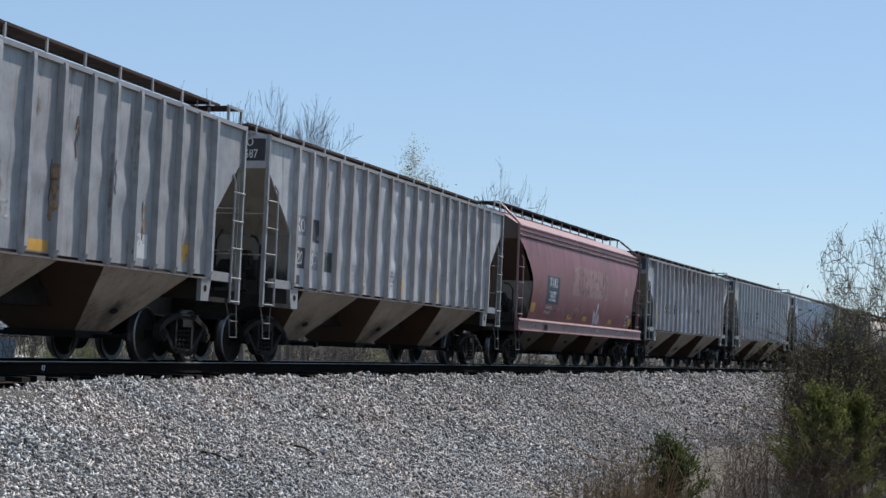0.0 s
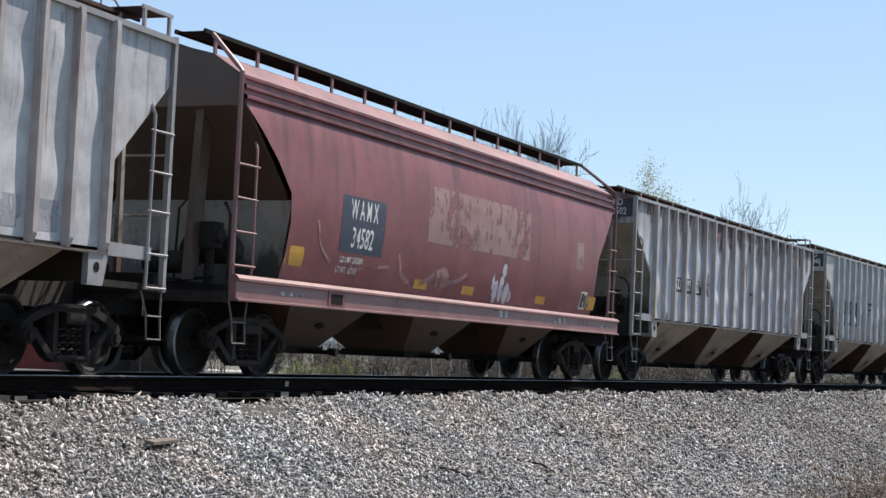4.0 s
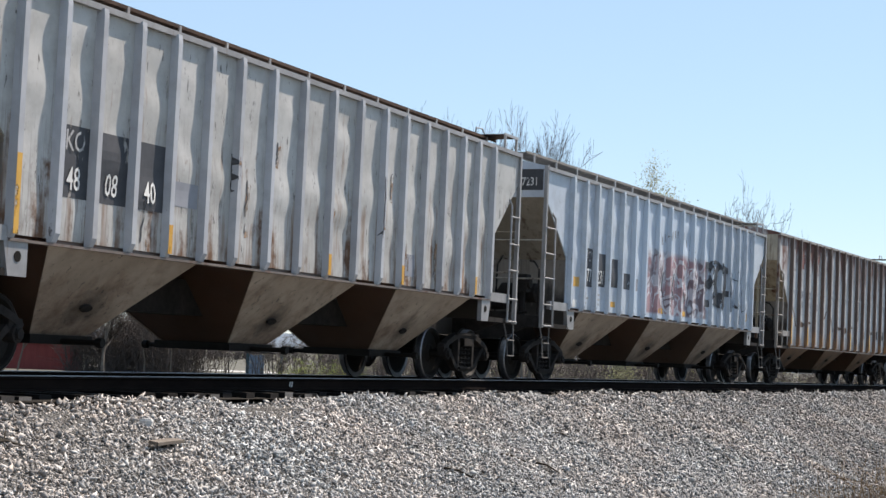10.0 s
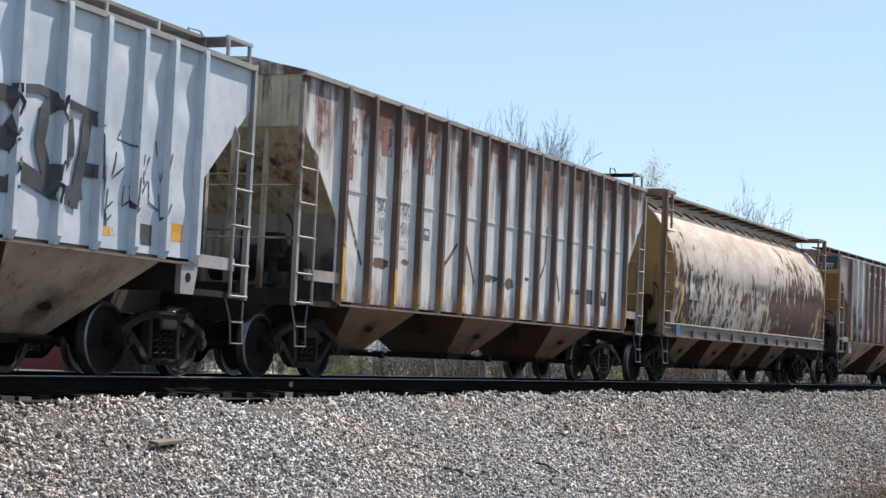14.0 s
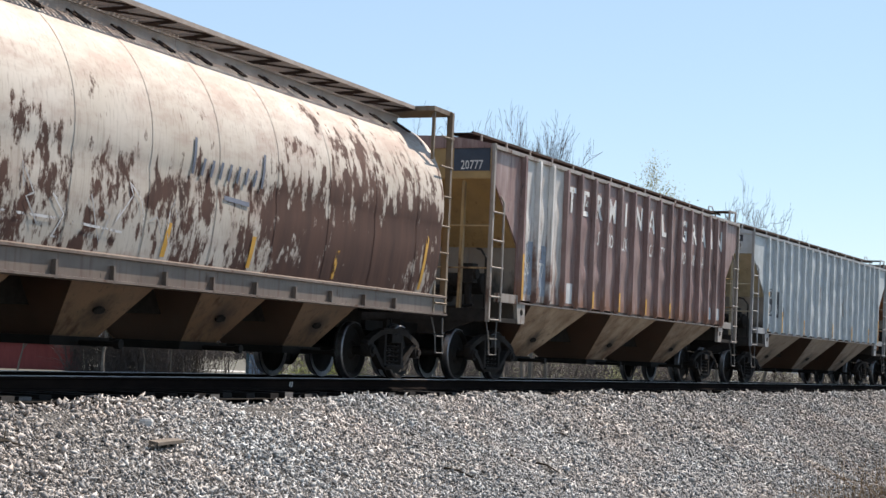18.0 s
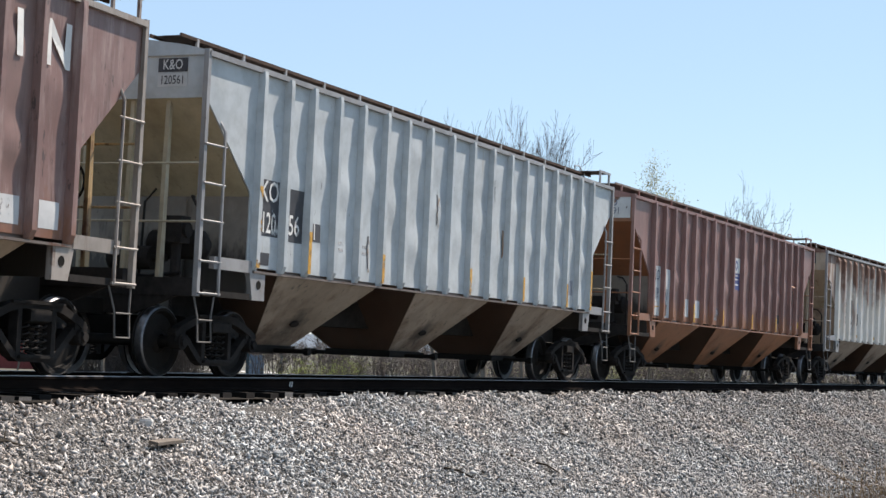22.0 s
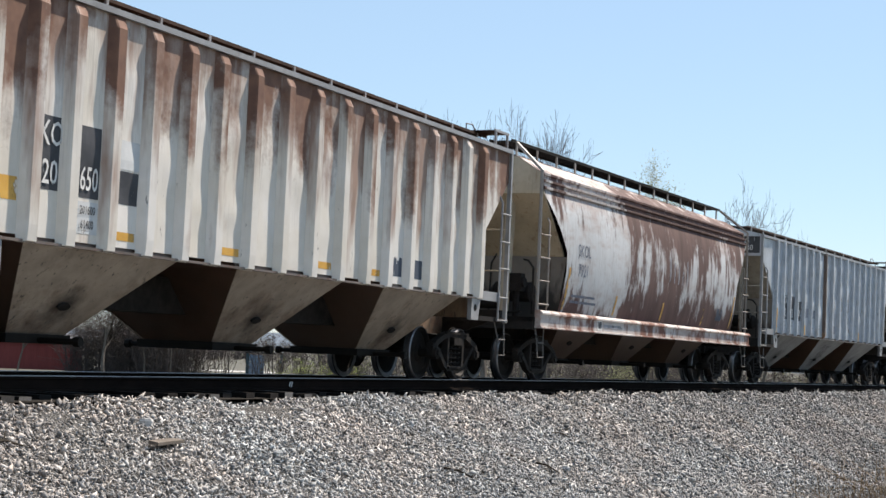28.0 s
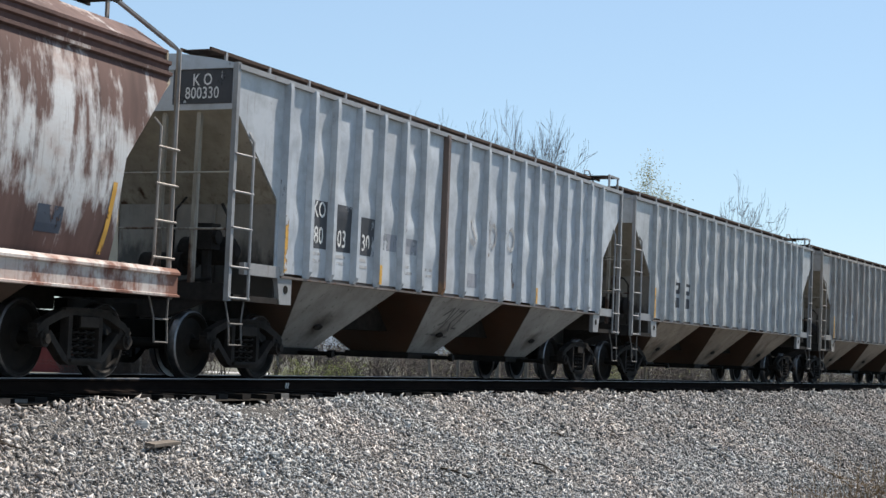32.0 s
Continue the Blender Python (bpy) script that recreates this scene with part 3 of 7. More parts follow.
for w0 in (0.755, -0.755):
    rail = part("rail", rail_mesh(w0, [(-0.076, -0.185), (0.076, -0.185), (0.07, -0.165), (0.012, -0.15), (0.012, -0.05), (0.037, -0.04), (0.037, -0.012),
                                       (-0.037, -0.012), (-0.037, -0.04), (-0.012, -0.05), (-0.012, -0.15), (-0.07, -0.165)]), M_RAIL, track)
    part("rail_head", rail_mesh(w0, [(-0.036, -0.012), (0.036, -0.012), (0.034, -0.003), (0.02, 0.0), (-0.02, 0.0), (-0.034, -0.003)]), M_RAILTOP, rail, "polished bright running surface")
# ---- covered hopper cars: x runs towards the rear, -y is the viewer's side, z from the rail head ----
HL = 8.2          # half length between the corner posts
SIDE = 1.5        # half width over the side sheets
EAVE, SILL = 4.2, 1.45
R_WHEEL = 0.457


def build_axle(g):
    g.tube([(0, -1.06, 0), (0, 1.06, 0)], 0.075, 10)


WHEEL_PROFILE = ((0.09, 0.80), (0.13, 0.79), (0.16, 0.755), (0.36, 0.745), (0.40, 0.80), (0.436, 0.806), (0.457, 0.79), (0.457, 0.69), (0.485, 0.685), (0.485, 0.662),
                 (0.40, 0.67), (0.36, 0.70), (0.15, 0.69), (0.09, 0.67))


def wheel_mesh():
    """Cast wheel, bright on its tread and rim edge."""
    if "wheel" not in CACHE:
        n, g = 28, Geo()
        g.loft([[(r * math.cos(k * 6.28319 / n), -y, r * math.sin(k * 6.28319 / n)) for k in range(n)] for r, y in WHEEL_PROFILE], False)
        me = g.mesh("wheel", True)
        me.materials.append(None)
        me.materials.append(M_TREAD)
        for p in me.polygons:
            r = sum(math.hypot(me.vertices[i].co.x, me.vertices[i].co.z) for i in p.vertices) / 4
            if 0.44 < r < 0.459:
                p.material_index = 1
        CACHE["wheel"] = me
    return CACHE["wheel"]


def beam(g, pts, y0, y1, h):
    """A flat bar of depth h that follows (x, z) points."""
    up, lo = [], []
    for i, (x, z) in enumerate(pts):
        a, b = pts[max(i - 1, 0)], pts[min(i + 1, len(pts) - 1)]
        d = Vector((b[0] - a[0], b[1] - a[1])).normalized()
        nx, nz = -d.y * h / 2, d.x * h / 2
        up.append((x + nx, z + nz))
        lo.append((x - nx, z - nz))
    rings = [[(u[0], y0, u[1]), (u[0], y1, u[1]), (l[0], y1, l[1]), (l[0], y0, l[1])] for u, l in zip(up, lo)]
    g.loft(rings)


def build_sideframe(g):
    y0, y1 = -1.10, -0.97
    beam(g, [(-1.0, 0.53), (-0.86, 0.63), (-0.52, 0.75), (-0.3, 0.79), (0.3, 0.79), (0.52, 0.75), (0.86, 0.63), (1.0, 0.53)], y0, y1, 0.095)
    beam(g, [(-0.76, 0.53), (-0.43, 0.25), (-0.32, 0.2), (0.32, 0.2), (0.43, 0.25), (0.76, 0.53)], y0 + 0.01, y1, 0.085)
    beam(g, [(-0.34, 0.215), (0.34, 0.215)], y0 - 0.035, y0 + 0.012, 0.035)
    beam(g, [(-0.5, 0.81), (0.5, 0.81)], y0 - 0.03, y0 + 0.01, 0.03)
    for x in (-0.33, 0.33):
        g.box(x - 0.04, x + 0.04, y0 + 0.005, y1 - 0.005, 0.22, 0.76)
    for x in (-0.89, 0.89):
        g.box(x - 0.12, x + 0.12, y0 + 0.012, y1, 0.47, 0.63)
        g.tube([(x, y0 - 0.03, R_WHEEL), (x, y1, R_WHEEL)], 0.1, 14)
        g.tube([(x, y0 - 0.07, R_WHEEL), (x, y0 - 0.03, R_WHEEL)], 0.06, 8)
        for q in range(3):
            c = x + 0.065 * math.cos(q * 2.0944), R_WHEEL + 0.065 * math.sin(q * 2.0944)
            g.tube([(c[0], y0 - 0.045, c[1]), (c[0], y0 - 0.03, c[1])], 0.014, 6)


def build_spring(g):
    pts = [(0.062 * math.cos(k * 0.9), 0.062 * math.sin(k * 0.9), k * 0.0117) for k in range(32)]
    g.tube(pts, 0.014, 5)


def build_bolster(g):
    g.prism([(-1.13, 0.60), (-1.13, 0.74), (-0.6, 0.80), (0.6, 0.80), (1.13, 0.74), (1.13, 0.60), (0.5, 0.45), (-0.5, 0.45)], "x", -0.2, 0.2)
    g.tube([(0, 0, 0.75), (0, 0, 1.0)], 0.2, 12)


def build_coupler(g):
    g.box(-0.62, 0.1, -0.1, 0.1, 0.78, 0.98)
    g.prism([(-0.95, -0.08), (-0.86, -0.2), (-0.66, -0.17), (-0.6, 0.0), (-0.66, 0.15), (-0.88, 0.12), (-0.84, 0.0)], "z", 0.74, 1.02)


def build_hose(g):
    g.tube([(-0.35, 0.32, 0.85), (-0.5, 0.34, 0.72), (-0.56, 0.3, 0.5), (-0.66, 0.18, 0.36), (-0.82, 0.08, 0.36)], 0.028, 6)


def build_ladder(g):
    # stiles; local origin at the outer corner at the rail head
    g.box(-0.035, 0.035, -0.02, 0.05, 1.05, 4.22)
    g.tube([(0.42, 0.05, 3.34), (0.44, -0.03, 3.2), (0.46, -0.03, 1.07)], 0.022, 6)


def build_rung(g):
    g.tube([(-0.02, -0.03, 0), (0.5, -0.03, 0)], 0.016, 6)


def build_stirrup(g):
    g.tube([(-0.02, 0.03, 1.06), (0.04, 0.0, 0.78), (0.04, -0.02, 0.47), (0.36, -0.02, 0.47), (0.36, 0, 0.78), (0.46, 0.03, 1.06)], 0.014, 5)
    g.tube([(0.04, -0.02, 0.75), (0.36, -0.02, 0.75)], 0.012, 5)


def build_pad(g):
    # jacking pad with its lifting hole
    n = 12
    hole = [(0.02 + 0.055 * math.cos(k * 6.2832 / n), 1.27 + 0.085 * math.sin(k * 6.2832 / n)) for k in range(n)]
    edge = [(0.2, 1.27), (0.2, 1.45), (0.02, 1.45), (-0.2, 1.45), (-0.2, 1.27), (-0.13, 1.1), (0.02, 1.06), (0.15, 1.06)]
    g.prism([(-0.22, 1.46), (0.2, 1.46), (0.2, 1.06), (-0.12, 1.06)], "y", -0.02, 0.06)


def build_pad_hole(g):
    g.disc(0.03, -0.026, -0.02, 1.27, 0.06, 12)


RIB_DEEP = 0.095
HALF_RIBS = (0.455, 1.345, 2.225, 2.995, 3.81, 4.6, 5.385, 6.08, 6.82)   # ribs stand closer towards the ends
RIB_X = [-x for x in HALF_RIBS[::-1]] + list(HALF_RIBS)


def dent(u, z, variant, deep):
    """Depth by which an oil-canned sheet bulges at u (0 to 1 across it) and height z."""
    rnd = random.Random(variant * 7 + 3)
    ph, amp, fr = rnd.uniform(0, 6.28), rnd.uniform(0.5, 1.1), rnd.uniform(1.7, 3.0)
    v = (z - 1.5) / 2.64
    if not 0 < v < 1 or not 0 < u < 1:
        return 0.0
    wave = math.sin(v * 6.2832 * fr + ph) * 0.75 + math.sin(v * 6.2832 * fr * 1.7 + ph * 2) * 0.35
    return deep * amp * wave * math.sin(math.pi * u) ** 0.7 * min(1, v * 6) * min(1, (1 - v) * 6)


def panel_mesh(x, width, variant, deep):
    """Side sheet between two ribs."""
    g, nx, nz = Geo(), 5, 26
    for j in range(nz + 1):
        z = 1.5 + 2.64 * j / nz
        for i in range(nx + 1):
            g.v.append((x + (i / nx - 0.5) * width, -SIDE - dent(i / nx, z, variant, deep), z))
    for j in range(nz):
        for i in range(nx):
            a = j * (nx + 1) + i
            g.f.append((a, a + 1, a + nx + 2, a + nx + 1))
    return g.mesh("side_panel", "all")


def rib_mesh(x, wide):
    """Hat-section rib with a sloped foot; the wide kind is rounded off at its top."""
    g = Geo()
    if wide:
        prof = [(-0.17, 0.0), (-0.1, -0.085), (-0.08, -0.1), (0.08, -0.1), (0.1, -0.085), (0.17, 0.0)]
        ends = ((1.42, 0.3), (1.44, 0.9), (1.62, 1), (3.98, 1), (4.12, 0.25))
    else:
        prof = [(-0.07, 0.0), (-0.045, -RIB_DEEP), (0.045, -RIB_DEEP), (0.07, 0.0)]
        ends = ((1.46, 0.5), (1.56, 1), (4.06, 1), (4.16, 0.9))
    g.loft([[(x + a, -SIDE + b * k, z) for a, b in prof] for z, k in ends])
    return g.mesh("rib")


def build_wedge(g):
    # the cut-away sheet between the corner post and the first rib; x from 0 at the corner
    pts = [(0.0, 4.16), (1.36, 4.16), (1.36, 1.5), (1.24, 1.5), (1.24, 2.5), (0.02, 3.62)]
    g.prism(pts, "y", -SIDE, -SIDE + 0.02)


def build_end(g):
    # end sheet, slope sheet and lower bulkhead; x from 0 at the corner
    g.prism([(-SIDE, 3.6), (SIDE, 3.6), (SIDE, 4.2), (0.6, 4.37), (0, 4.39), (-0.6, 4.37), (-SIDE, 4.2)], "x", 0.03, 0.06)


def build_slope(g):
    g.prism([(0.06, 3.6), (0.06, 3.66), (1.3, 2.5), (1.3, 2.43)], "y", -SIDE + 0.03, SIDE - 0.03)


def build_bulkhead(g):
    g.box(1.28, 1.32, -SIDE + 0.03, SIDE - 0.03, 1.1, 2.46)
    g.box(1.25, 1.28, -0.5, 0.5, 1.1, 2.43)
    g.box(0.14, 1.29, -0.33, 0.33, 0.8, 1.2)             # draft sill


def build_end_frame(g):
    for y in (-0.9, -0.35, 0.35, 0.9):                   # braces up the slope sheet
        g.prism([(0.02, 1.2), (0.12, 1.2), (0.14, 3.62), (0.08, 3.62)], "y", y - 0.03, y + 0.03)
    g.tube([(-0.02, -1.5, 2.75), (-0.02, 1.5, 2.75)], 0.016, 5)
    g.tube([(-0.02, -1.5, 2.0), (-0.02, 1.5, 2.0)], 0.016, 5)


def build_end_sill(g):
    g.box(0.0, 0.14, -SIDE + 0.02, SIDE - 0.02, 1.05, 1.28)
    g.prism([(-1.2, 1.05), (1.2, 1.05), (0.55, 0.8), (-0.55, 0.8)], "x", 0.02, 0.1)
    for y in (-1, 1):
        g.box(0.14, 1.32, y * 1.5 - 0.03, y * 1.5 + 0.03, 1.06, 1.14)


def build_cylinder(g):
    g.tube([(0.45, -0.55, 1.55), (0.45, 0.1, 1.55)], 0.16, 12)
    g.tube([(0.45, -0.75, 1.55), (0.45, -0.55, 1.55)], 0.05, 8)


def build_reservoir(g):
    g.tube([(0.75, -1.2, 1.75), (0.75, -1.1, 1.75), (0.75, -0.35, 1.75), (0.75, -0.25, 1.75)], [0.08, 0.2, 0.2, 0.08], 12)


def build_valve(g):
    g.box(0.3, 0.52, -1.05, -0.8, 1.75, 2.1)
    g.tube([(0.41, -0.92, 1.2), (0.41, -0.92, 1.75)], 0.07, 8)
    g.tube([(0.41, -1.1, 1.92), (0.41, -0.8, 1.92)], 0.1, 8)


def build_pipes(g):
    g.tube([(0.2, -1.35, 1.3), (0.2, -1.35, 2.2), (0.3, -1.2, 2.35), (0.8, -0.9, 2.4)], 0.022, 6)
    g.tube([(0.25, -1.1, 1.35), (0.25, -0.6, 1.3), (0.3, 0.3, 1.35), (0.3, 1.2, 1.32)], 0.025, 6)
    g.tube([(0.5, -0.3, 1.3), (0.55, -0.3, 2.3), (0.8, -0.3, 2.5)], 0.018, 6)


def build_ledge(g):
    g.box(0.35, 1.3, -SIDE - 0.05, -SIDE + 0.03, 1.42, 1.58)


def build_center_sill(g):
    g.box(-7.0, 7.0, -0.33, 0.33, 0.82, 1.3)


def funnel(g, half_top, half_sill, y, low=(0.5, 0.52), z_top=1.95):
    """Hopper bay: end sheets run up to the ridge inside the car, side sheets start at the sill."""
    def ring(hx, hy, z):
        return [(-hx, -hy, z), (hx, -hy, z), (hx, hy, z), (-hx, hy, z)]
    g.loft([ring(half_top, y - 0.03, z_top), ring(half_sill, y, 1.43), ring(*low, 0.44)])


def bay_cheek(g, half_sill, y, low=(0.5, 0.52)):
    """Plate on the near side of a bay, welded over its edges."""
    n = Vector((0, -0.99, -(y - low[1]))).normalized()
    pts = [(-half_sill - 0.02, -y, 1.435), (half_sill + 0.02, -y, 1.435), (low[0] + 0.02, -low[1], 0.44), (-low[0] - 0.02, -low[1], 0.44)]
    g.loft([[tuple(Vector(p) + n * k) for p in pts] for k in (0.0, 0.012)])


def bay_bracket(g, y, low):
    """Dark oval boss low on a side plate."""
    n = Vector((0, -0.99, -(y - low[1]))).normalized()
    down = Vector((0, y - low[1], -0.99)).normalized()
    c = Vector((0.05, -y, 1.43)).lerp(Vector((0.05, -low[1], 0.44)), 0.62) + n * 0.012
    ring = [c + Vector((0.115 * math.cos(k * 0.5236), 0, 0)) + down * (0.055 * math.sin(k * 0.5236)) for k in range(12)]
    g.loft([ring, [p + n * 0.03 for p in ring]])


def hopper_bays(car, key, xs, dims, z_top, material, end_material):
    """A row of bays, each with two side plates and an outlet gate."""
    half_top, half_sill, y, low = dims
    for x in xs:
        bay = part("hopper_bay", cached(key, lambda g: funnel(g, half_top, half_sill, y, low, z_top)), end_material, car, "sloping hopper bay with dark brown end sheets", at=pose(x, 0, 0))
        for m in (Matrix(), FLIP):
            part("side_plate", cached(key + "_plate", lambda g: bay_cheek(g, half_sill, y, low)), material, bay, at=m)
            part("vibrator_bracket", cached(key + "_bracket", lambda g: bay_bracket(g, y, low)), M_TRUCK, bay, "dark oval casting", at=m)
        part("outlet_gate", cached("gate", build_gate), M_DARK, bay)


def build_gate(g):
    g.box(-0.62, 0.62, -0.62, 0.62, 0.36, 0.47)
    g.tube([(0.0, -1.15, 0.4), (0.0, 1.15, 0.4)], 0.035, 8)
    for y in (-1.17, 1.17):
        g.tube([(0.0, y - 0.04, 0.4), (0.0, y + 0.04, 0.4)], 0.06, 8)


def build_skirt(g):
    g.box(-6.86, 6.86, -SIDE - 0.06, -SIDE + 0.06, 1.425, 1.455)


def build_chord(g):
    g.box(-HL, HL, -SIDE - 0.06, -SIDE + 0.05, 4.13, 4.2)


def build_far_side(g):
    g.box(-6.85, 6.85, SIDE - 0.03, SIDE, 1.4, 4.2)
    g.prism([(-HL, 4.2), (-6.85, 4.2), (-6.85, 2.5), (-HL, 3.6)], "y", SIDE - 0.03, SIDE)
    g.prism([(HL, 4.2), (6.85, 4.2), (6.85, 2.5), (HL, 3.6)], "y", SIDE - 0.03, SIDE)
    for k in range(17):
        x = -6.85 + k * 13.7 / 16
        g.box(x - 0.06, x + 0.06, SIDE, SIDE + 0.095, 1.44, 4.15)


def build_roof(g):
    prof = [(-SIDE - 0.05, 4.2), (-1.15, 4.29), (-0.6, 4.37), (0, 4.39), (0.6, 4.37), (1.15, 4.29), (SIDE + 0.05, 4.2), (SIDE, 4.15), (-SIDE, 4.15)]
    g.loft([[(x, y, z) for y, z in prof] for x in (-HL, HL)])


def build_hatch(g):
    g.prism([(-0.45, 4.36), (-0.4, 4.44), (0, 4.48), (0.4, 4.44), (0.45, 4.36)], "x", -1.55, 1.55)


def build_walkway(g):
    # grating strip with rolled edges
    for x in range(34):
        a = -HL + 0.15 + x * (2 * HL - 0.3) / 34
        g.box(a, a + 0.44, -1.0, -0.56, 4.435, 4.448)
    g.box(-HL + 0.1, HL - 0.05, -1.03, -1.0, 4.42, 4.465)
    g.box(-HL + 0.1, HL - 0.05, -0.56, -0.53, 4.42, 4.465)


def build_stand(g):
    g.box(-0.025, 0.025, -1.035, -1.005, 4.25, 4.455)


def build_platform(g):
    # crossover tread at the roof's end; x runs to the end sheet at 0
    g.box(-0.64, 0.02, -1.42, -0.5, 4.46, 4.472)


def build_platform_rim(g):
    g.box(-0.66, 0.04, -0.015, 0.015, 4.445, 4.49)


def build_platform_post(g):
    g.box(-0.02, 0.02, -1.45, -1.41, 4.2, 4.45)


def build_grab(g):
    g.tube([(0, 0, 4.44), (0, 0, 4.6), (0.3, 0, 4.62), (0.55, 0, 4.46)], 0.014, 5)


def build_brake_wheel(g):
    n = 20
    ring = [(0, 0.27 * math.cos(k * 6.2832 / n), 0.27 * math.sin(k * 6.2832 / n)) for k in range(n + 1)]
    g.tube(ring, 0.018, 5, False)
    for k in range(5):
        a = k * 1.2566
        g.tube([(0, 0, 0), (0, 0.27 * math.cos(a), 0.27 * math.sin(a))], 0.012, 4)


SURFACES = {}
FLIP = pose(0, 0, 0, 0, 0, 180)
MIRROR_X = Matrix.Diagonal((-1, 1, 1, 1))


def running_gear(car, truck_x=6.95, truck_material=None):
    """Two trucks: bolster, side frames with springs, four wheelsets. Returns the wheelsets with their places."""
    wheels = []
    for sx in (-1, 1):
        at = pose(sx * truck_x, 0, 0)
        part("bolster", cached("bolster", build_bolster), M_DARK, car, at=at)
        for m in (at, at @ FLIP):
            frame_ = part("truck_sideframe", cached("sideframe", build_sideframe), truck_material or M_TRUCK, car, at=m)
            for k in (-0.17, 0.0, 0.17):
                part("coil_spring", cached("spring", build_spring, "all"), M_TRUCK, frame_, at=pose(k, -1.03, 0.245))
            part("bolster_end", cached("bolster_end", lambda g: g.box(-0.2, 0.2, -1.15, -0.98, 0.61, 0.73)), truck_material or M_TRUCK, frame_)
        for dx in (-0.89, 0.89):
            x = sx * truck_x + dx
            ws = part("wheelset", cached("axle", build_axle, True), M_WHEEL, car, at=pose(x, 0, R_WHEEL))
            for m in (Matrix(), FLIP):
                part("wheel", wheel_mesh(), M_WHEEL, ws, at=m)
            wheels.append((ws, x))
    return wheels


def draft_gear(car, half):
    for m in (pose(-half, 0, 0), pose(half, 0, 0) @ FLIP):
        part("coupler", cached("coupler", build_coupler), M_DARK, car, at=m)
        part("air_hose", cached("hose", build_hose, True), M_DARK, car, "black rubber hose", at=m)


def ladders(car, half, material, zs=(1.09, 1.5, 2.02, 2.5, 3.0), inset=0.0, key="ladder", build=build_ladder):
    """Corner ladders with rungs and a stirrup step below, at all four corners."""
    for sx, sy in ((-1, -1), (1, -1), (-1, 1), (1, 1)):
        m = pose(sx * half, sy * (SIDE + 0.03 - inset), 0) @ Matrix.Diagonal((-sx, -sy, 1, 1))
        lad = part("ladder", cached(key, build, True), material, car, at=m)
        for z in zs:
            part("rung", cached("rung", build_rung, True), material, lad, at=pose(0, 0, z))
        part("stirrup_step", cached("stirrup", build_stirrup, True), M_STEP, car, at=m)


def rib_hopper(c, spec):
    """Three-bay covered hopper with ribbed sides."""
    paint_m, dark_m, trim_m = spec["paint"], spec["under"], spec.get("trim", spec["paint"])
    end_m = spec.get("end", paint_m)
    car = thing("hopper_car", spec["label"], "hopper car", "cars of the freight train")
    wide = spec.get("wide", False)
    rib_x = spec.get("rib_x", RIB_X)
    tall = spec.get("tall", False)   # side sheets from 1.12 to 4.36 m instead of 1.46 to 4.16 m
    stretch = Matrix.Translation((0, 0, -0.632)) @ Matrix.Diagonal((1, 1, 1.2, 1)) if tall else Matrix()
    top_end = Matrix.Translation((0, 0, -1.2)) @ Matrix.Diagonal((1, 1, 1.3333, 1)) if tall else Matrix()
    up = pose(0, 0, 0.2 if tall else 0.0)
    rib_w = 0.34 if wide else 0.14
    sheets = []
    rnd = random.Random(spec["seed"])
    special = spec.get("panels", {})
    deep = spec.get("dent", 0.021)
    for k, x in enumerate(rib_x):
        part("rib", rib_mesh(x, wide), spec.get("rib_paint", {}).get(k, spec.get("rib", paint_m)), car, at=stretch)
        if k < len(rib_x) - 1:
            sheet = ((x + rib_x[k + 1]) / 2, rib_x[k + 1] - x - rib_w + 0.03, rnd.randrange(14))
            part("side_panel", panel_mesh(*sheet, deep), special.get(k, paint_m), car, at=stretch)
            sheets.append(sheet)
    SURFACES[car.name] = (sheets, deep, rib_x, RIB_DEEP)
    for m in (pose(-HL, 0, 0), pose(HL, 0, 0) @ MIRROR_X):
        part("corner_sheet", cached("wedge", build_wedge), spec.get("corner", paint_m), car, at=m @ stretch)
        part("end_sheet", cached("end", build_end), paint_m if end_m in (END_GREY, END_J) else end_m, car, at=m @ top_end)
        part("slope_sheet", cached("slope", build_slope), end_m, car, at=m)
        part("bulkhead", cached("bulkhead", build_bulkhead), spec.get("low_end", END_LOW), car, "dusty bulkhead darker towards its foot", at=m)
        part("end_frame", cached("end_frame", build_end_frame), end_m, car, at=m)
        part("end_sill", cached("end_sill", build_end_sill), M_TRUCK, car, "near-black end sill, shade under the car in its colour", at=m)
        part("side_ledge", cached("ledge", build_ledge), trim_m, car, at=m)
    for name, build in (("brake_cylinder", build_cylinder), ("air_reservoir", build_reservoir), ("control_valve", build_valve), ("brake_pipe", build_pipes)):
        part(name, cached(name, build, True), M_TRUCK, car, at=pose(-HL, 0, 0))
    for sx in () if tall else (-1, 1):
        pad = part("jacking_pad", cached("pad", build_pad), trim_m, car, at=pose(sx * 6.72, -SIDE - 0.02, 0) @ Matrix.Diagonal((-sx, 1, 1, 1)))
        part("lifting_hole", cached("pad_hole", build_pad_hole), M_DARK, pad)
    part("side_sill", cached("skirt", build_skirt), spec.get("skirt", M_SKIRT), car, at=pose(0, 0, -0.33 if tall else 0.0))
    part("top_chord", cached("chord", build_chord), trim_m, car, at=up)
    part("side_wall", cached("far_side", build_far_side), paint_m, car)
    part("roof", cached("roof", build_roof), spec.get("roof", paint_m), car, at=up)
    for x in (-5.0, -1.65, 1.65, 5.0):
        part("hatch_cover", cached("hatch", build_hatch), spec.get("roof", paint_m), car, at=up @ pose(x, 0, 0))
    walk_m = spec.get("walk", trim_m)
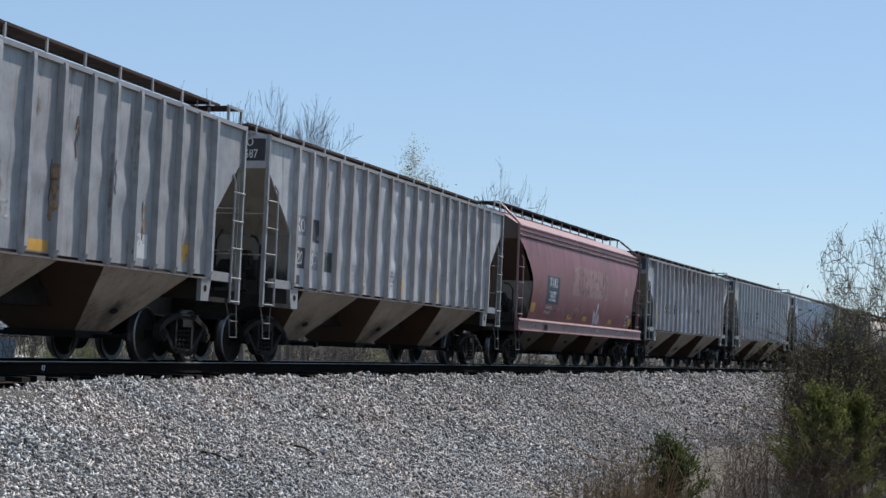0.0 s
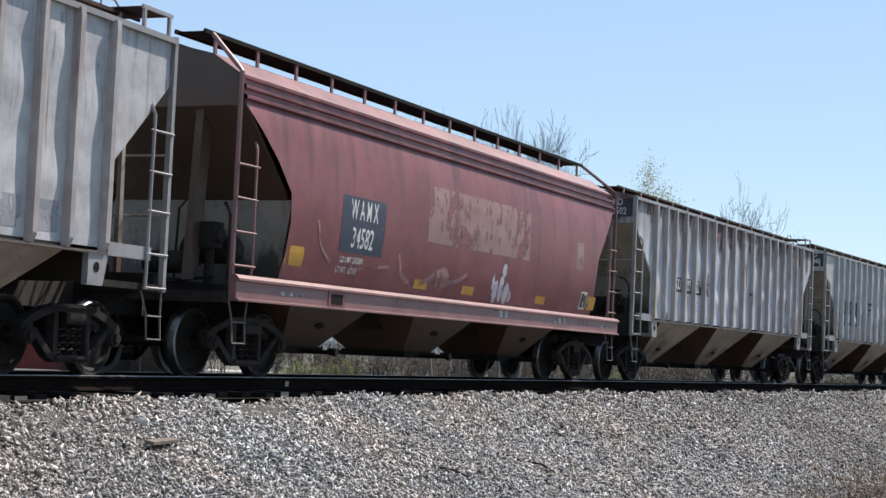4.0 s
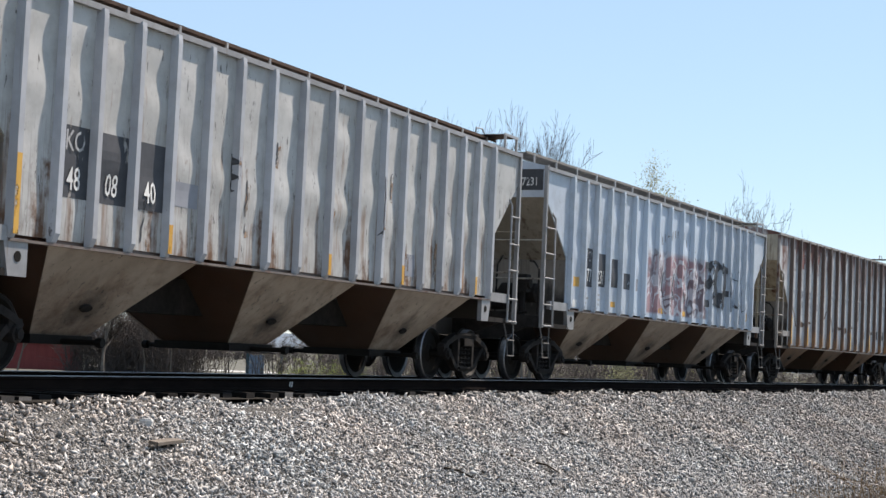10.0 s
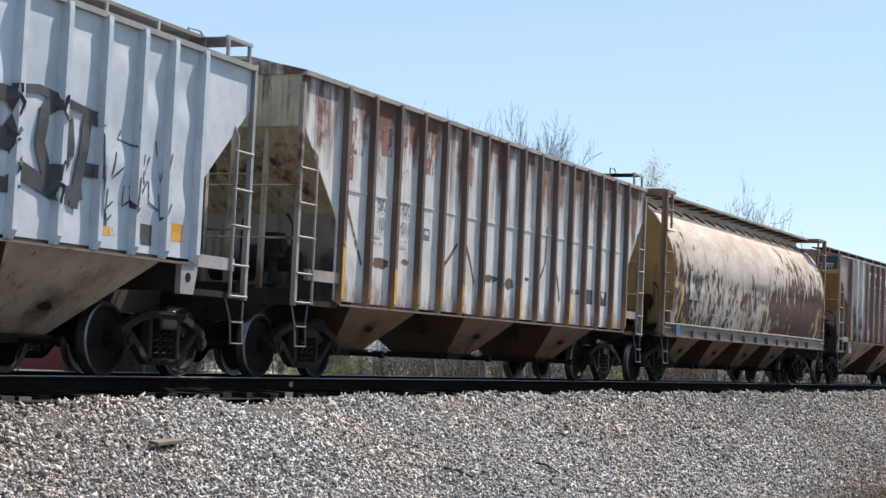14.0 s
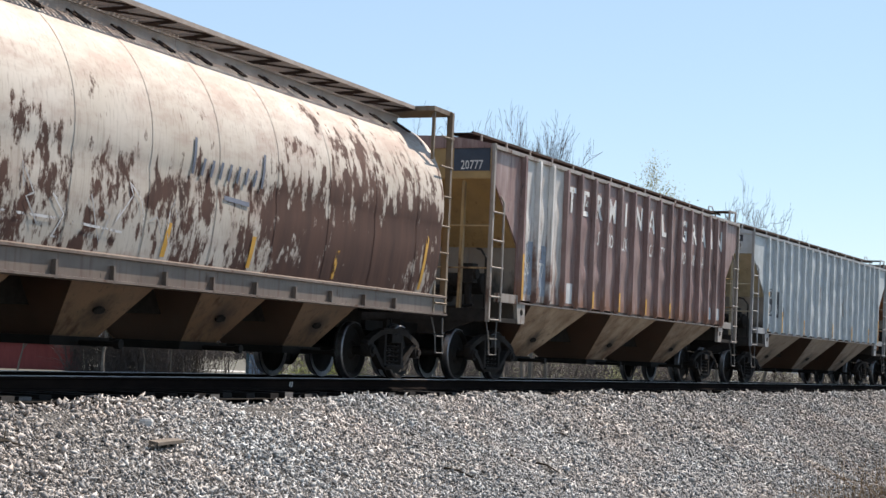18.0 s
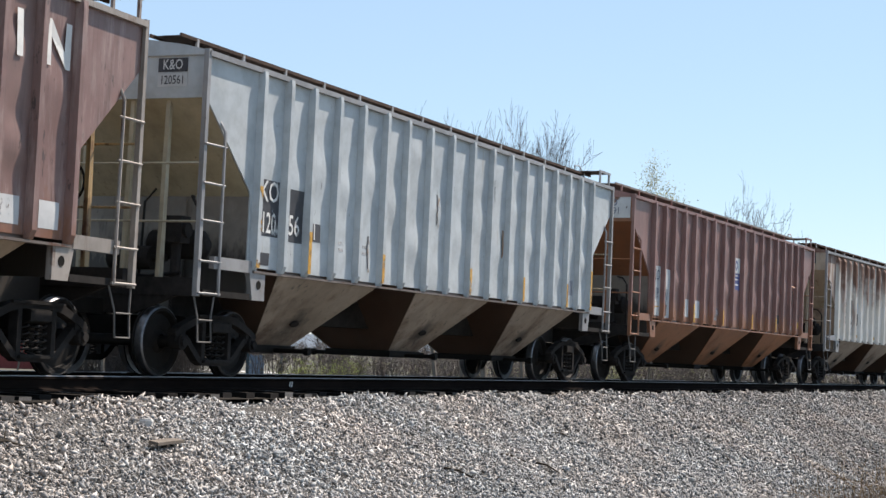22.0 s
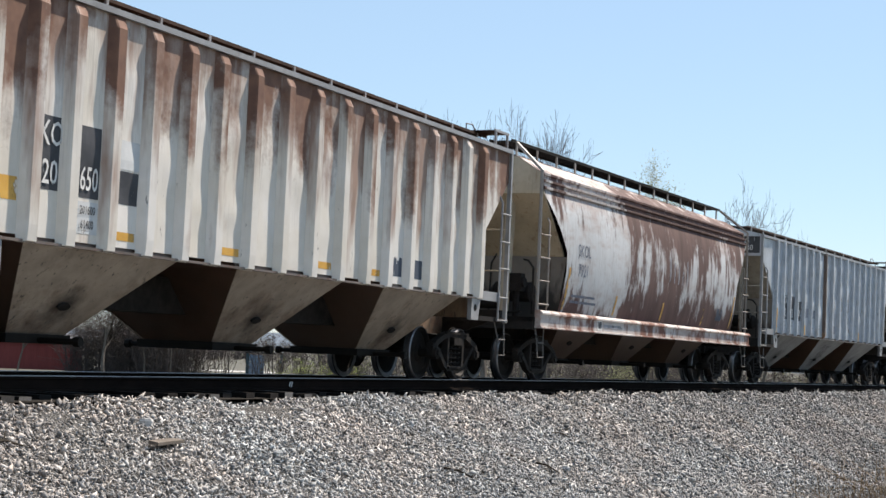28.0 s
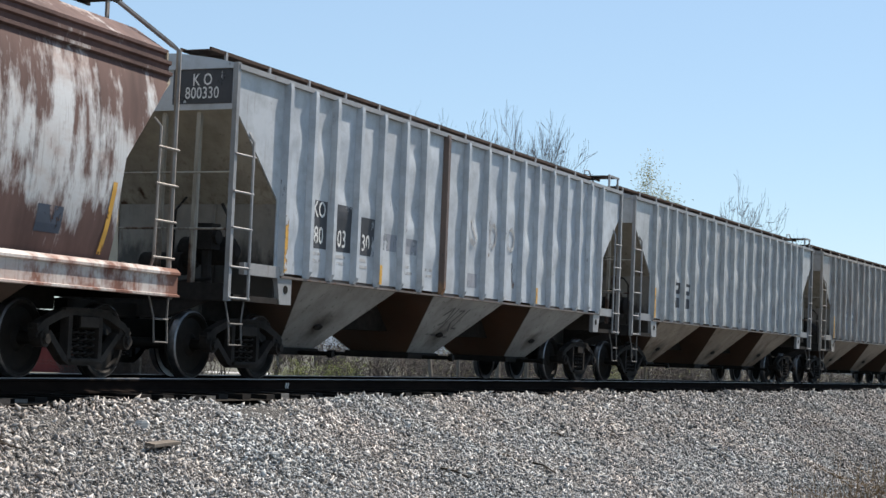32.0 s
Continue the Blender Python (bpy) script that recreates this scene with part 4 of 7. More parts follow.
    for m in (pose(0, 0, 0), FLIP):
        board = part("running_board", cached("walkway", build_walkway), walk_m, car, at=up @ m @ pose(0, spec.get("walk_in", 0.0), spec.get("walk_down", 0.0)))
        for k in range(14):
            part("stand", cached("stand", build_stand), trim_m, board, at=pose(-HL + 0.5 + k * (2 * HL - 1.0) / 13, 0, 0))
    part("grab_iron", cached("grab", build_grab, True), trim_m, car, at=up @ pose(HL - 0.75, -0.9, 0))
    platform = part("end_platform", cached("platform", build_platform), walk_m, car, at=up @ pose(HL, 0, 0.02))
    for y in (-1.435, -0.485):
        part("platform_rim", cached("platform_rim", build_platform_rim), trim_m, platform, at=pose(0, y, 0))
    for x in (-0.02, -0.6):
        part("platform_post", cached("platform_post", build_platform_post), trim_m, platform, at=pose(x, 0, 0))
    ladders(car, HL, trim_m)
    part("brake_wheel", cached("brake_wheel", build_brake_wheel, True), M_DARK, car, at=pose(HL + 0.02, -0.5, 2.3))
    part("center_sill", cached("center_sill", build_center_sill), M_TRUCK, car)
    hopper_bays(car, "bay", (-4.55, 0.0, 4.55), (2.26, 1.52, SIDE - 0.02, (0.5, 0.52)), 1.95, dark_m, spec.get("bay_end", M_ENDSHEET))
    draft_gear(car, HL)
    return car, running_gear(car)


# smooth-sided cars
def body_loft(g, prof, xs_of):
    """Curved side wall: prof gives (y, z), xs_of(z) the half length at that height."""
    rings = []
    n = 26
    for k in range(n + 1):
        u = -1 + 2 * k / n
        rings.append([(xs_of(z) * u, y, z) for y, z in prof])
    g.loft(rings, False, False)


SMOOTH = [(-1.44, 1.38), (-1.53, 1.75), (-1.59, 2.2), (-1.61, 2.6), (-1.6, 3.0), (-1.56, 3.35), (-1.49, 3.7), (-1.47, 3.74), (-1.52, 3.76), (-1.52, 3.80), (-1.46, 3.82),
          (-1.46, 3.88), (-1.5, 3.9), (-1.5, 3.94), (-1.43, 3.96), (-1.42, 4.02), (-1.45, 4.04), (-1.45, 4.08), (-1.38, 4.11), (-0.95, 4.38), (-0.45, 4.5), (0, 4.52)]


def smooth_half(z):
    if z > 3.7:
        return 7.55
    if z > 2.5:
        return 6.35 + 1.2 * ((z - 2.5) / 1.2) ** 1.15
    return 6.35 + 0.05 * (2.5 - z)


def build_smooth_body(g):
    body_loft(g, SMOOTH + [(-y, z) for y, z in SMOOTH[-2::-1]], smooth_half)


def build_smooth_sill(g):
    g.prism([(-1.5, 1.03), (-1.66, 1.03), (-1.66, 1.055), (-1.62, 1.065), (-1.62, 1.285), (-1.66, 1.3), (-1.66, 1.33), (-1.61, 1.375), (-1.5, 1.39)], "x", -7.75, 7.75)


def build_smooth_end(g):
    # upper end sheet; x from 0 at the sill's end
    g.prism([(-1.45, 3.66), (-1.45, 4.06), (-1.38, 4.1), (-0.95, 4.37), (-0.45, 4.49), (0.45, 4.49), (0.95, 4.37), (1.38, 4.1), (1.45, 4.06), (1.45, 3.66)], "x", 0.2, 0.24)


def build_smooth_bulkhead(g):
    g.prism([(-1.4, 1.2), (-1.58, 2.5), (1.58, 2.5), (1.4, 1.2)], "x", 1.4, 1.43)


def build_smooth_slope(g):
    g.prism([(0.22, 3.72), (0.22, 3.66), (1.43, 2.48), (1.46, 2.54)], "y", -1.5, 1.5)


def build_smooth_brace(g):
    g.prism([(0.1, 1.3), (0.3, 1.3), (0.5, 3.5), (0.26, 3.66)], "y", -0.06, 0.06)


def build_smooth_post(g):
    g.tube([(0.02, 0.02, 1.2), (0.02, 0.02, 4.1), (0.06, 0.1, 4.17), (0.36, 0.72, 4.68)], 0.035, 6)
    g.tube([(0.48, 0.02, 1.35), (0.46, -0.02, 1.5), (0.44, -0.02, 3.1), (0.5, 0.05, 3.2)], 0.02, 6)


def build_smooth_walk(g):
    for k in range(32):
        a = -7.45 + k * 14.9 / 32
        g.box(a, a + 0.44, -0.74, -0.3, 4.705, 4.718)
    g.box(-7.5, 7.5, -0.77, -0.74, 4.68, 4.74)
    g.box(-7.5, 7.5, -0.3, -0.27, 4.68, 4.74)


def build_smooth_stand(g):
    g.box(-0.03, 0.03, -0.76, -0.73, 4.36, 4.69)


def build_deck(g):
    g.box(-0.1, 1.45, -1.5, 1.5, 1.15, 1.24)
    g.box(-0.1, 0.05, -1.5, 1.5, 1.0, 1.24)


def build_seam(g, at=0.0):
    prof = [p for p in SMOOTH if p[1] <= 3.71]
    g.loft([[(at + x, y - 0.0015, z) for y, z in prof] for x in (-0.005, 0.005)], False, False)


def smooth_hopper(c, spec):
    """Three-bay covered hopper with bulging smooth sides above a deep side sill."""
    car = thing("hopper_car", spec["label"], "hopper car", "cars of the freight train")
    p = spec["paint"]
    part("body", cached("smooth_body", build_smooth_body, True), p, car)
    for k in range(10):
        x = -5.85 + k * 1.3
        part("seam", cached(("seam", k), lambda g: build_seam(g, x), True), p, car)
    for m in (pose(0, 0, 0), FLIP):
        part("side_sill", cached("smooth_sill", build_smooth_sill), spec.get("sill", p), car, at=m)
        board = part("running_board", cached("smooth_walk", build_smooth_walk), spec.get("walk", M_DARK), car, at=m)
        for k in range(14):
            part("stand", cached("smooth_stand", build_smooth_stand), spec.get("trim", p), board, at=pose(-7.2 + k * 14.4 / 13, 0, 0))
    for m in (pose(-7.75, 0, 0), pose(7.75, 0, 0) @ MIRROR_X):
        for name, build in (("end_sheet", build_smooth_end), ("bulkhead", build_smooth_bulkhead), ("slope_sheet", build_smooth_slope)):
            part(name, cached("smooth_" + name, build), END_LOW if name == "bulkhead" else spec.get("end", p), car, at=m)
        for y in (-0.75, 0.75):
            part("end_brace", cached("smooth_brace", build_smooth_brace), spec.get("end", p), car, at=m @ pose(0, y, 0))
        part("deck", cached("deck", build_deck), M_TRUCK, car, at=m)
    for name, build in (("brake_cylinder", build_cylinder), ("air_reservoir", build_reservoir), ("control_valve", build_valve), ("brake_pipe", build_pipes)):
        part(name, cached(name, build, True), M_TRUCK, car, at=pose(-7.75, 0, 0))
    for x in (-4.6, -1.55, 1.55, 4.6):
        part("hatch_cover", cached("hatch_b", lambda g: g.prism([(-0.25, 4.5), (-0.22, 4.62), (0.22, 4.62), (0.25, 4.5)], "x", -1.4, 1.4)), p, car, at=pose(x, 0, 0))
    ladders(car, 7.72, spec.get("trim", p), (1.5, 1.95, 2.4, 2.85), 0.0, "smooth_post", build_smooth_post)
    part("center_sill", cached("center_sill", build_center_sill), M_TRUCK, car)
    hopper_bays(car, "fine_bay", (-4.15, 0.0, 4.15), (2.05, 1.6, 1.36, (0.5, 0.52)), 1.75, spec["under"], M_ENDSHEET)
    draft_gear(car, 7.75)
    return car, running_gear(car, 6.55, M_TRUCKDUST)


# cylindrical car
def round_prof(n=26):
    out = [(-1.5, 1.42), (-1.555, 1.7), (-1.59, 1.98), (-1.61, 2.25)]
    for k in range(n + 1):
        a = radians(-10 + k * 100 / n)     # from below the waist to the crown
        out.append((-1.62 * max(0.0, math.cos(a)) ** (0.9 if a > 0 else 1.0), 2.78 + 1.64 * math.sin(a)))
    return out


ROUND = round_prof()


def round_half(z):
    return 7.32 - 0.12 * abs(z - 2.9) / 1.4 if z < 2.9 else 7.32 + 0.42 * ((z - 2.9) / 1.5) ** 1.5


def build_round_body(g):
    body_loft(g, ROUND + [(-y, z) for y, z in ROUND[-2::-1]], round_half)


def build_round_end(g):
    pts = ROUND + [(-y, z) for y, z in ROUND[-2::-1]]
    g.add([(round_half(z) - 0.42 * max(0.0, 1 - abs(y) / 1.3), y, z) for y, z in pts], [tuple(range(len(pts)))])


def build_round_seam(g, at=0.0):
    g.loft([[(at + x, y * 1.003, 2.78 + (z - 2.78) * 1.003) for y, z in ROUND + [(-y, z) for y, z in ROUND[-2::-1]]] for x in (-0.06, 0.06)], False, False)


def build_round_sill(g):
    # channel with a lipped foot
    g.prism([(-1.3, 1.1), (-1.6, 1.1), (-1.6, 1.13), (-1.54, 1.135), (-1.54, 1.38), (-1.585, 1.39), (-1.585, 1.42), (-1.48, 1.45), (-1.42, 1.45), (-1.3, 1.2)], "x", -7.7, 7.7)
    for k in range(11):
        x = -5.6 + k * 1.12
        g.box(x - 0.02, x + 0.02, -1.6, -1.54, 1.09, 1.3)


def build_round_walk(g):
    # close grating carried out over the shoulder
    for k in range(150):
        a = -7.5 + k * 0.1
        g.box(a, a + 0.066, -1.12, -0.56, 4.54, 4.55)
    g.box(-7.5, 7.5, -1.15, -1.12, 4.515, 4.575)
    g.box(-7.5, 7.5, -0.56, -0.53, 4.515, 4.575)


def build_walk_bracket(g):
    g.tube([(0.0, -0.54, 4.5), (0.0, -1.12, 4.525)], 0.026, 5)
    g.tube([(0.0, -1.1, 4.53), (-0.9, -0.56, 4.525)], 0.016, 5)


def build_hand_hold(g):
    g.tube([(-0.08, -0.69, 4.34), (-0.05, -0.96, 4.175), (0.05, -0.96, 4.175), (0.08, -0.69, 4.34)], 0.017, 5)


def build_rail_low(g):
    # eave beam on the crown that bears the walk
    g.box(-7.3, 7.3, -0.69, -0.66, 4.29, 4.45)
    g.box(-7.3, 7.3, -0.72, -0.65, 4.44, 4.465)


def build_round_post(g):
    g.box(-0.04, 0.04, -0.02, 0.06, 1.15, 4.56)
    g.box(0.46, 0.52, -0.02, 0.04, 1.15, 3.0)


def build_canopy(g):
    g.box(-0.05, 0.75, -1.5, 1.5, 4.5, 4.58)
    for y in (-1.47, 1.43):
        g.box(-0.05, 0.0, y, y + 0.05, 1.2, 4.52)
        g.box(0.6, 0.65, y, y + 0.05, 3.7, 4.52)


def build_tank_slope(g):
    g.prism([(0.4, 3.7), (0.4, 3.6), (1.9, 1.4), (1.96, 1.5)], "y", -1.3, 1.3)


def build_tank_deck(g):
    g.box(0.05, 0.9, -1.4, 1.4, 1.12, 1.22)


def build_tank_brace(g):
    g.prism([(0.2, 1.22), (0.34, 1.22), (0.62, 3.3), (0.5, 4.2), (0.42, 4.2)], "y", -0.05, 0.05)


def round_hopper(c, spec):
    """Cylindrical covered hopper."""
    car = thing("hopper_car", spec["label"], "hopper car", "cars of the freight train")
    p, under = spec["paint"], spec["under"]
    part("body", cached("round_body", build_round_body, True), p, car)
    for m in (Matrix(), FLIP):
        part("body_end", cached("round_end", build_round_end, True), spec["end"], car, at=m)
        part("side_sill", cached("round_sill", build_round_sill, True), spec["sill"], car, at=m)
        board = part("running_board", cached("round_walk", build_round_walk), spec["walk"], car, at=m)
        part("eave_beam", cached("rail_low", build_rail_low), spec["beam"], car, at=m)
        for k in range(16):
            part("bracket", cached("walk_bracket", build_walk_bracket, True), M_BRACKET, board, at=pose(-7.0 + k * 14.0 / 15, 0, 0))
            part("hand_hold", cached("hand_hold", build_hand_hold, True), M_BRACKET, board, at=pose(-6.8 + k * 14.0 / 15, 0, 0))
    for k in range(9):
        part("weld_band", cached(("round_seam", k), lambda g: build_round_seam(g, -6.3 + k * 1.575), True), p, car)
    for m in (pose(-7.75, 0, 0), pose(7.75, 0, 0) @ MIRROR_X):
        part("end_canopy", cached("canopy", build_canopy), spec["trim"], car, at=m)
        part("end_slope", cached("tank_slope", build_tank_slope), spec["end"], car, at=m)
        part("end_deck", cached("tank_deck", build_tank_deck), M_TRUCK, car, at=m)
        for y in (-0.8, 0.8):
            part("end_brace", cached("tank_brace", build_tank_brace), spec["end"], car, at=m @ pose(0, y, 0))
    for name, build in (("brake_cylinder", build_cylinder), ("air_reservoir", build_reservoir), ("control_valve", build_valve), ("brake_pipe", build_pipes)):
        part(name, cached(name, build, True), M_TRUCK, car, at=pose(-7.75, 0, 0))
    ladders(car, 7.72, spec["trim"], (1.3, 1.7, 2.15, 2.6, 3.1, 3.6, 4.1), 0.0, "round_post", build_round_post)
    part("center_sill", cached("center_sill", build_center_sill), M_TRUCK, car)
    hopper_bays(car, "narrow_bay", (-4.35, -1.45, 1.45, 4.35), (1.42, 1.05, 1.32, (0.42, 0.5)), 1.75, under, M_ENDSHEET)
    draft_gear(car, 7.75)
    return car, running_gear(car, 6.7)
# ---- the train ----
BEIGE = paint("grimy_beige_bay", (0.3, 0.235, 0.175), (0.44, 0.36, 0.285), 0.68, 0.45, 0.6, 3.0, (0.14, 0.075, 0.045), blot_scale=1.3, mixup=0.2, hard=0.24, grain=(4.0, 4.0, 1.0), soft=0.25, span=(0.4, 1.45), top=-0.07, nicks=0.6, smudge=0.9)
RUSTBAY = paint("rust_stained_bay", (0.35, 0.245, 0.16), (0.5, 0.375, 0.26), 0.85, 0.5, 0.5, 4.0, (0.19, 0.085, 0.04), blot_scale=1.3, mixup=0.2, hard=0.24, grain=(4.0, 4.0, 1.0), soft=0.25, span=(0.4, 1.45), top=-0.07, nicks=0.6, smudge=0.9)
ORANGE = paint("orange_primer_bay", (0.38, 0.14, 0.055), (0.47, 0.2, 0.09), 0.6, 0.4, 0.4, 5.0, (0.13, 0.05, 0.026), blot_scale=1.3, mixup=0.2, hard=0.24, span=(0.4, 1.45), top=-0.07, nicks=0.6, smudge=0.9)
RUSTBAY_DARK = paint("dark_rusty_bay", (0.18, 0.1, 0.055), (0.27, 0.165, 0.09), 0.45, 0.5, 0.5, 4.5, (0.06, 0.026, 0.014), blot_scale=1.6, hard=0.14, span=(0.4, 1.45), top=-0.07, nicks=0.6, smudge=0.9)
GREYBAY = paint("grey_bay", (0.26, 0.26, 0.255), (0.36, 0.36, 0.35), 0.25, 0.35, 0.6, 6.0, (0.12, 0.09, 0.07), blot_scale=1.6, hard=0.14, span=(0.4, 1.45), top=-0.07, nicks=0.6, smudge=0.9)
REDBAY = paint("brown_bay", (0.05, 0.025, 0.018), (0.08, 0.045, 0.03), 0.3, 0.3, 0.6, 7.0)

GREY_A = paint("pale_grey_paint", (0.3, 0.32, 0.345), (0.4, 0.4, 0.41), 0.45, 0.5, 0.5, 11, (0.17, 0.1, 0.06), vary=0.35, blot_scale=1.2)
GREY_B = paint("dusty_grey_paint", (0.42, 0.43, 0.46), (0.56, 0.57, 0.58), 0.3, 0.45, 0.5, 12, (0.1, 0.075, 0.065), vary=0.3, hairs=0.55, top=0.06)
GREY_D = paint("streaked_grey_paint", (0.55, 0.58, 0.64), (0.68, 0.71, 0.75), 0.26, 0.58, 0.35, 13, (0.2, 0.12, 0.1), top=0.26, grain=(5.0, 5.0, 0.35), vary=0.15, soft=0.36, hairs=0.5)
GREY_E = paint("light_grey_paint", (0.44, 0.435, 0.415), (0.53, 0.53, 0.52), 0.4, 0.5, 0.4, 14, (0.18, 0.095, 0.05), top=-0.11, vary=0.12, hairs=0.5, grain=(8.0, 8.0, 0.8), nicks=0.61)
BLUE_FG = sprayed("graffiti_over_pale_blue", (0.44, 0.51, 0.59), 2.0)
BLUE_F = paint("pale_blue_grey_paint", (0.45, 0.52, 0.61), (0.54, 0.6, 0.66), 0.12, 0.28, 0.3, 15, (0.2, 0.16, 0.14), vary=0.12)
RUST_G = paint("rusty_whitewash", (0.56, 0.57, 0.58), (0.66, 0.66, 0.65), 0.42, 0.5, 0.35, 16, (0.17, 0.075, 0.055), top=0.17, vary=0.12, grain=(4.0, 4.0, 0.5), blot_scale=1.2, dark=(0.075, 0.035, 0.03), soft=0.18, hem=0.45, hem_color=(0.14, 0.075, 0.05))
RIB_G = paint("rust_brown_rib", (0.075, 0.036, 0.026), (0.15, 0.085, 0.06), 0.4, 0.4, 0.4, 16.5, scuff=0.3, scuff_color=(0.4, 0.3, 0.22), hem=0.6, hem_color=(0.3, 0.14, 0.05))
TAN_H = flaked("peeling_cream_paint", (0.41, 0.37, 0.315), (0.5, 0.465, 0.42), (0.042, 0.021, 0.017), (0.09, 0.044, 0.033), (0.3, 0.215, 0.18),
               ((-8, 0.6), (-6.6, 0.575), (-5.2, 0.53), (-3.4, 0.49), (-1.2, 0.45), (0.6, 0.5), (2.0, 0.57), (3.6, 0.62), (5.2, 0.605), (8, 0.58)),
               ((1.2, 0.57), (1.6, 0.54), (2.2, 0.56), (2.7, 0.52), (3.1, 0.455), (3.6, 0.4), (4.8, 0.3)), 17, dash=(4.6, 4.6, 1.9), hard=0.05, letgo=0.535)
BROWN_I = paint("brown_over_white", (0.195, 0.1, 0.088), (0.3, 0.185, 0.165), 0.36, 0.5, 0.3, 18, (0.065, 0.03, 0.026), vary=0.2, grain=(7.0, 7.0, 0.6), hairs=0.6, nicks=0.62, scuff=0.62, scuff_color=(0.44, 0.34, 0.31), hem=0.55, hem_color=(0.2, 0.085, 0.045))
BROWN_IW = paint("worn_through_white", (0.66, 0.63, 0.6), (0.76, 0.73, 0.69), 0.6, 0.7, 0.3, 19, (0.22, 0.12, 0.09), top=-0.08, blot_scale=1.5)
CREAM_I = paint("mustard_end", (0.36, 0.23, 0.09), (0.46, 0.31, 0.14), 0.42, 0.45, 0.4, 20, (0.1, 0.038, 0.018), top=-0.12, blot_scale=1.2)
WHITE_J = paint("clean_pale_grey", (0.45, 0.495, 0.52), (0.55, 0.585, 0.595), 0.14, 0.3, 0.35, 21, (0.27, 0.18, 0.1), vary=0.1)
RED_K = paint("boxcar_red", (0.215, 0.095, 0.082), (0.32, 0.165, 0.142), 0.36, 0.5, 0.35, 22, (0.12, 0.05, 0.04), vary=0.2, hairs=0.6, blot_scale=1.3, soft=0.28, scuff=0.36, scuff_color=(0.4, 0.26, 0.225), hem=0.75, hem_color=(0.27, 0.115, 0.055))
ORANGE_K = paint("orange_end", (0.25, 0.085, 0.03), (0.34, 0.13, 0.05), 0.32, 0.3, 0.4, 22.5, (0.07, 0.028, 0.015), top=-0.1)
RUST_L = paint("rust_striped_white", (0.66, 0.61, 0.53), (0.76, 0.73, 0.69), 0.57, 0.7, 0.12, 23, (0.24, 0.125, 0.08), top=0.15, grain=(2.2, 2.2, 0.42), dark=(0.085, 0.042, 0.034), vary=0.05, soft=0.17, hairs=0.2, mixup=0.6, hard=0.1, blot_scale=1.3)
CREAM_L = paint("cream_end", (0.48, 0.4, 0.285), (0.6, 0.52, 0.4), 0.42, 0.45, 0.3, 23.5, (0.22, 0.1, 0.04), blot_scale=1.2)
RUST_M = flaked("peeling_pale_blue", (0.46, 0.475, 0.485), (0.55, 0.56, 0.57), (0.07, 0.04, 0.036), (0.135, 0.08, 0.07), (0.33, 0.235, 0.2),
                ((-8, 0.52), (-5.9, 0.47), (-4.6, 0.43), (-3.0, 0.47), (-2.4, 0.62), (-0.6, 0.65), (0.8, 0.625), (2.2, 0.615), (3.4, 0.65), (4.8, 0.565), (6.0, 0.6), (8, 0.62)),
                ((1.2, 0.68), (1.6, 0.6), (2.1, 0.49), (2.9, 0.49), (3.5, 0.55), (4.05, 0.585), (4.3, 0.53), (4.8, 0.45)), 24.6, (2.8, 2.8, 0.8), 0.1, 0.53)
SILL_M = flaked("pinkish_sill", (0.47, 0.44, 0.42), (0.57, 0.54, 0.52), (0.13, 0.058, 0.044), (0.25, 0.12, 0.085), (0.38, 0.22, 0.17), ((-8, 0.54), (8, 0.54)), ((1.2, 0.53), (1.5, 0.53)), 25, (1.6, 1.6, 1.2), 0.1, 0.53)
RED_C = paint("maroon_paint", (0.19, 0.045, 0.05), (0.27, 0.09, 0.094), 0.08, 0.62, 0.4, 26, (0.07, 0.026, 0.025), per_object=False, vary=0.0, top=0.1, grain=(3.2, 3.2, 0.16), hairs=0.2, soft=0.26)
RED_C_SILL = paint("maroon_sill", (0.2, 0.092, 0.09), (0.29, 0.16, 0.155), 0.2, 0.3, 0.3, 27, (0.13, 0.05, 0.045), per_object=False, vary=0.0)
GREY_N = paint("blue_grey_paint", (0.46, 0.5, 0.55), (0.56, 0.59, 0.62), 0.14, 0.3, 0.45, 28, (0.15, 0.09, 0.06), vary=0.15, hairs=0.35)
GREY_O = paint("weathered_grey_paint", (0.42, 0.44, 0.46), (0.52, 0.53, 0.53), 0.2, 0.38, 0.5, 29, vary=0.22, hairs=0.35)
GREY_P = paint("dull_rusty_grey", (0.34, 0.33, 0.32), (0.44, 0.42, 0.4), 0.34, 0.6, 0.5, 30, vary=0.4)
END_GREY = paint("dusty_tan_end", (0.31, 0.285, 0.24), (0.43, 0.4, 0.345), 0.42, 0.5, 0.5, 31, (0.08, 0.042, 0.024), top=-0.16, blot_scale=1.2, soft=0.3)
# hem turns the bulkheads near black towards their foot
END_LOW = paint("dark_footed_bulkhead", (0.2, 0.178, 0.152), (0.29, 0.262, 0.228), 0.45, 0.45, 0.5, 41, (0.07, 0.045, 0.03), blot_scale=1.3, hem=0.95, hem_color=(0.02, 0.017, 0.015), vary=0.5)
END_J = paint("yellowed_end", (0.44, 0.38, 0.26), (0.55, 0.49, 0.36), 0.3, 0.4, 0.4, 39, (0.12, 0.06, 0.03), top=-0.12, blot_scale=1.2, soft=0.3)
TRIM = paint("grey_trim", (0.27, 0.275, 0.285), (0.37, 0.37, 0.375), 0.3, 0.35, 0.5, 32)
RIB_B = paint("brown_stained_rib", (0.36, 0.32, 0.31), (0.48, 0.46, 0.45), 0.35, 0.5, 0.4, 34, (0.17, 0.1, 0.08), top=0.08)
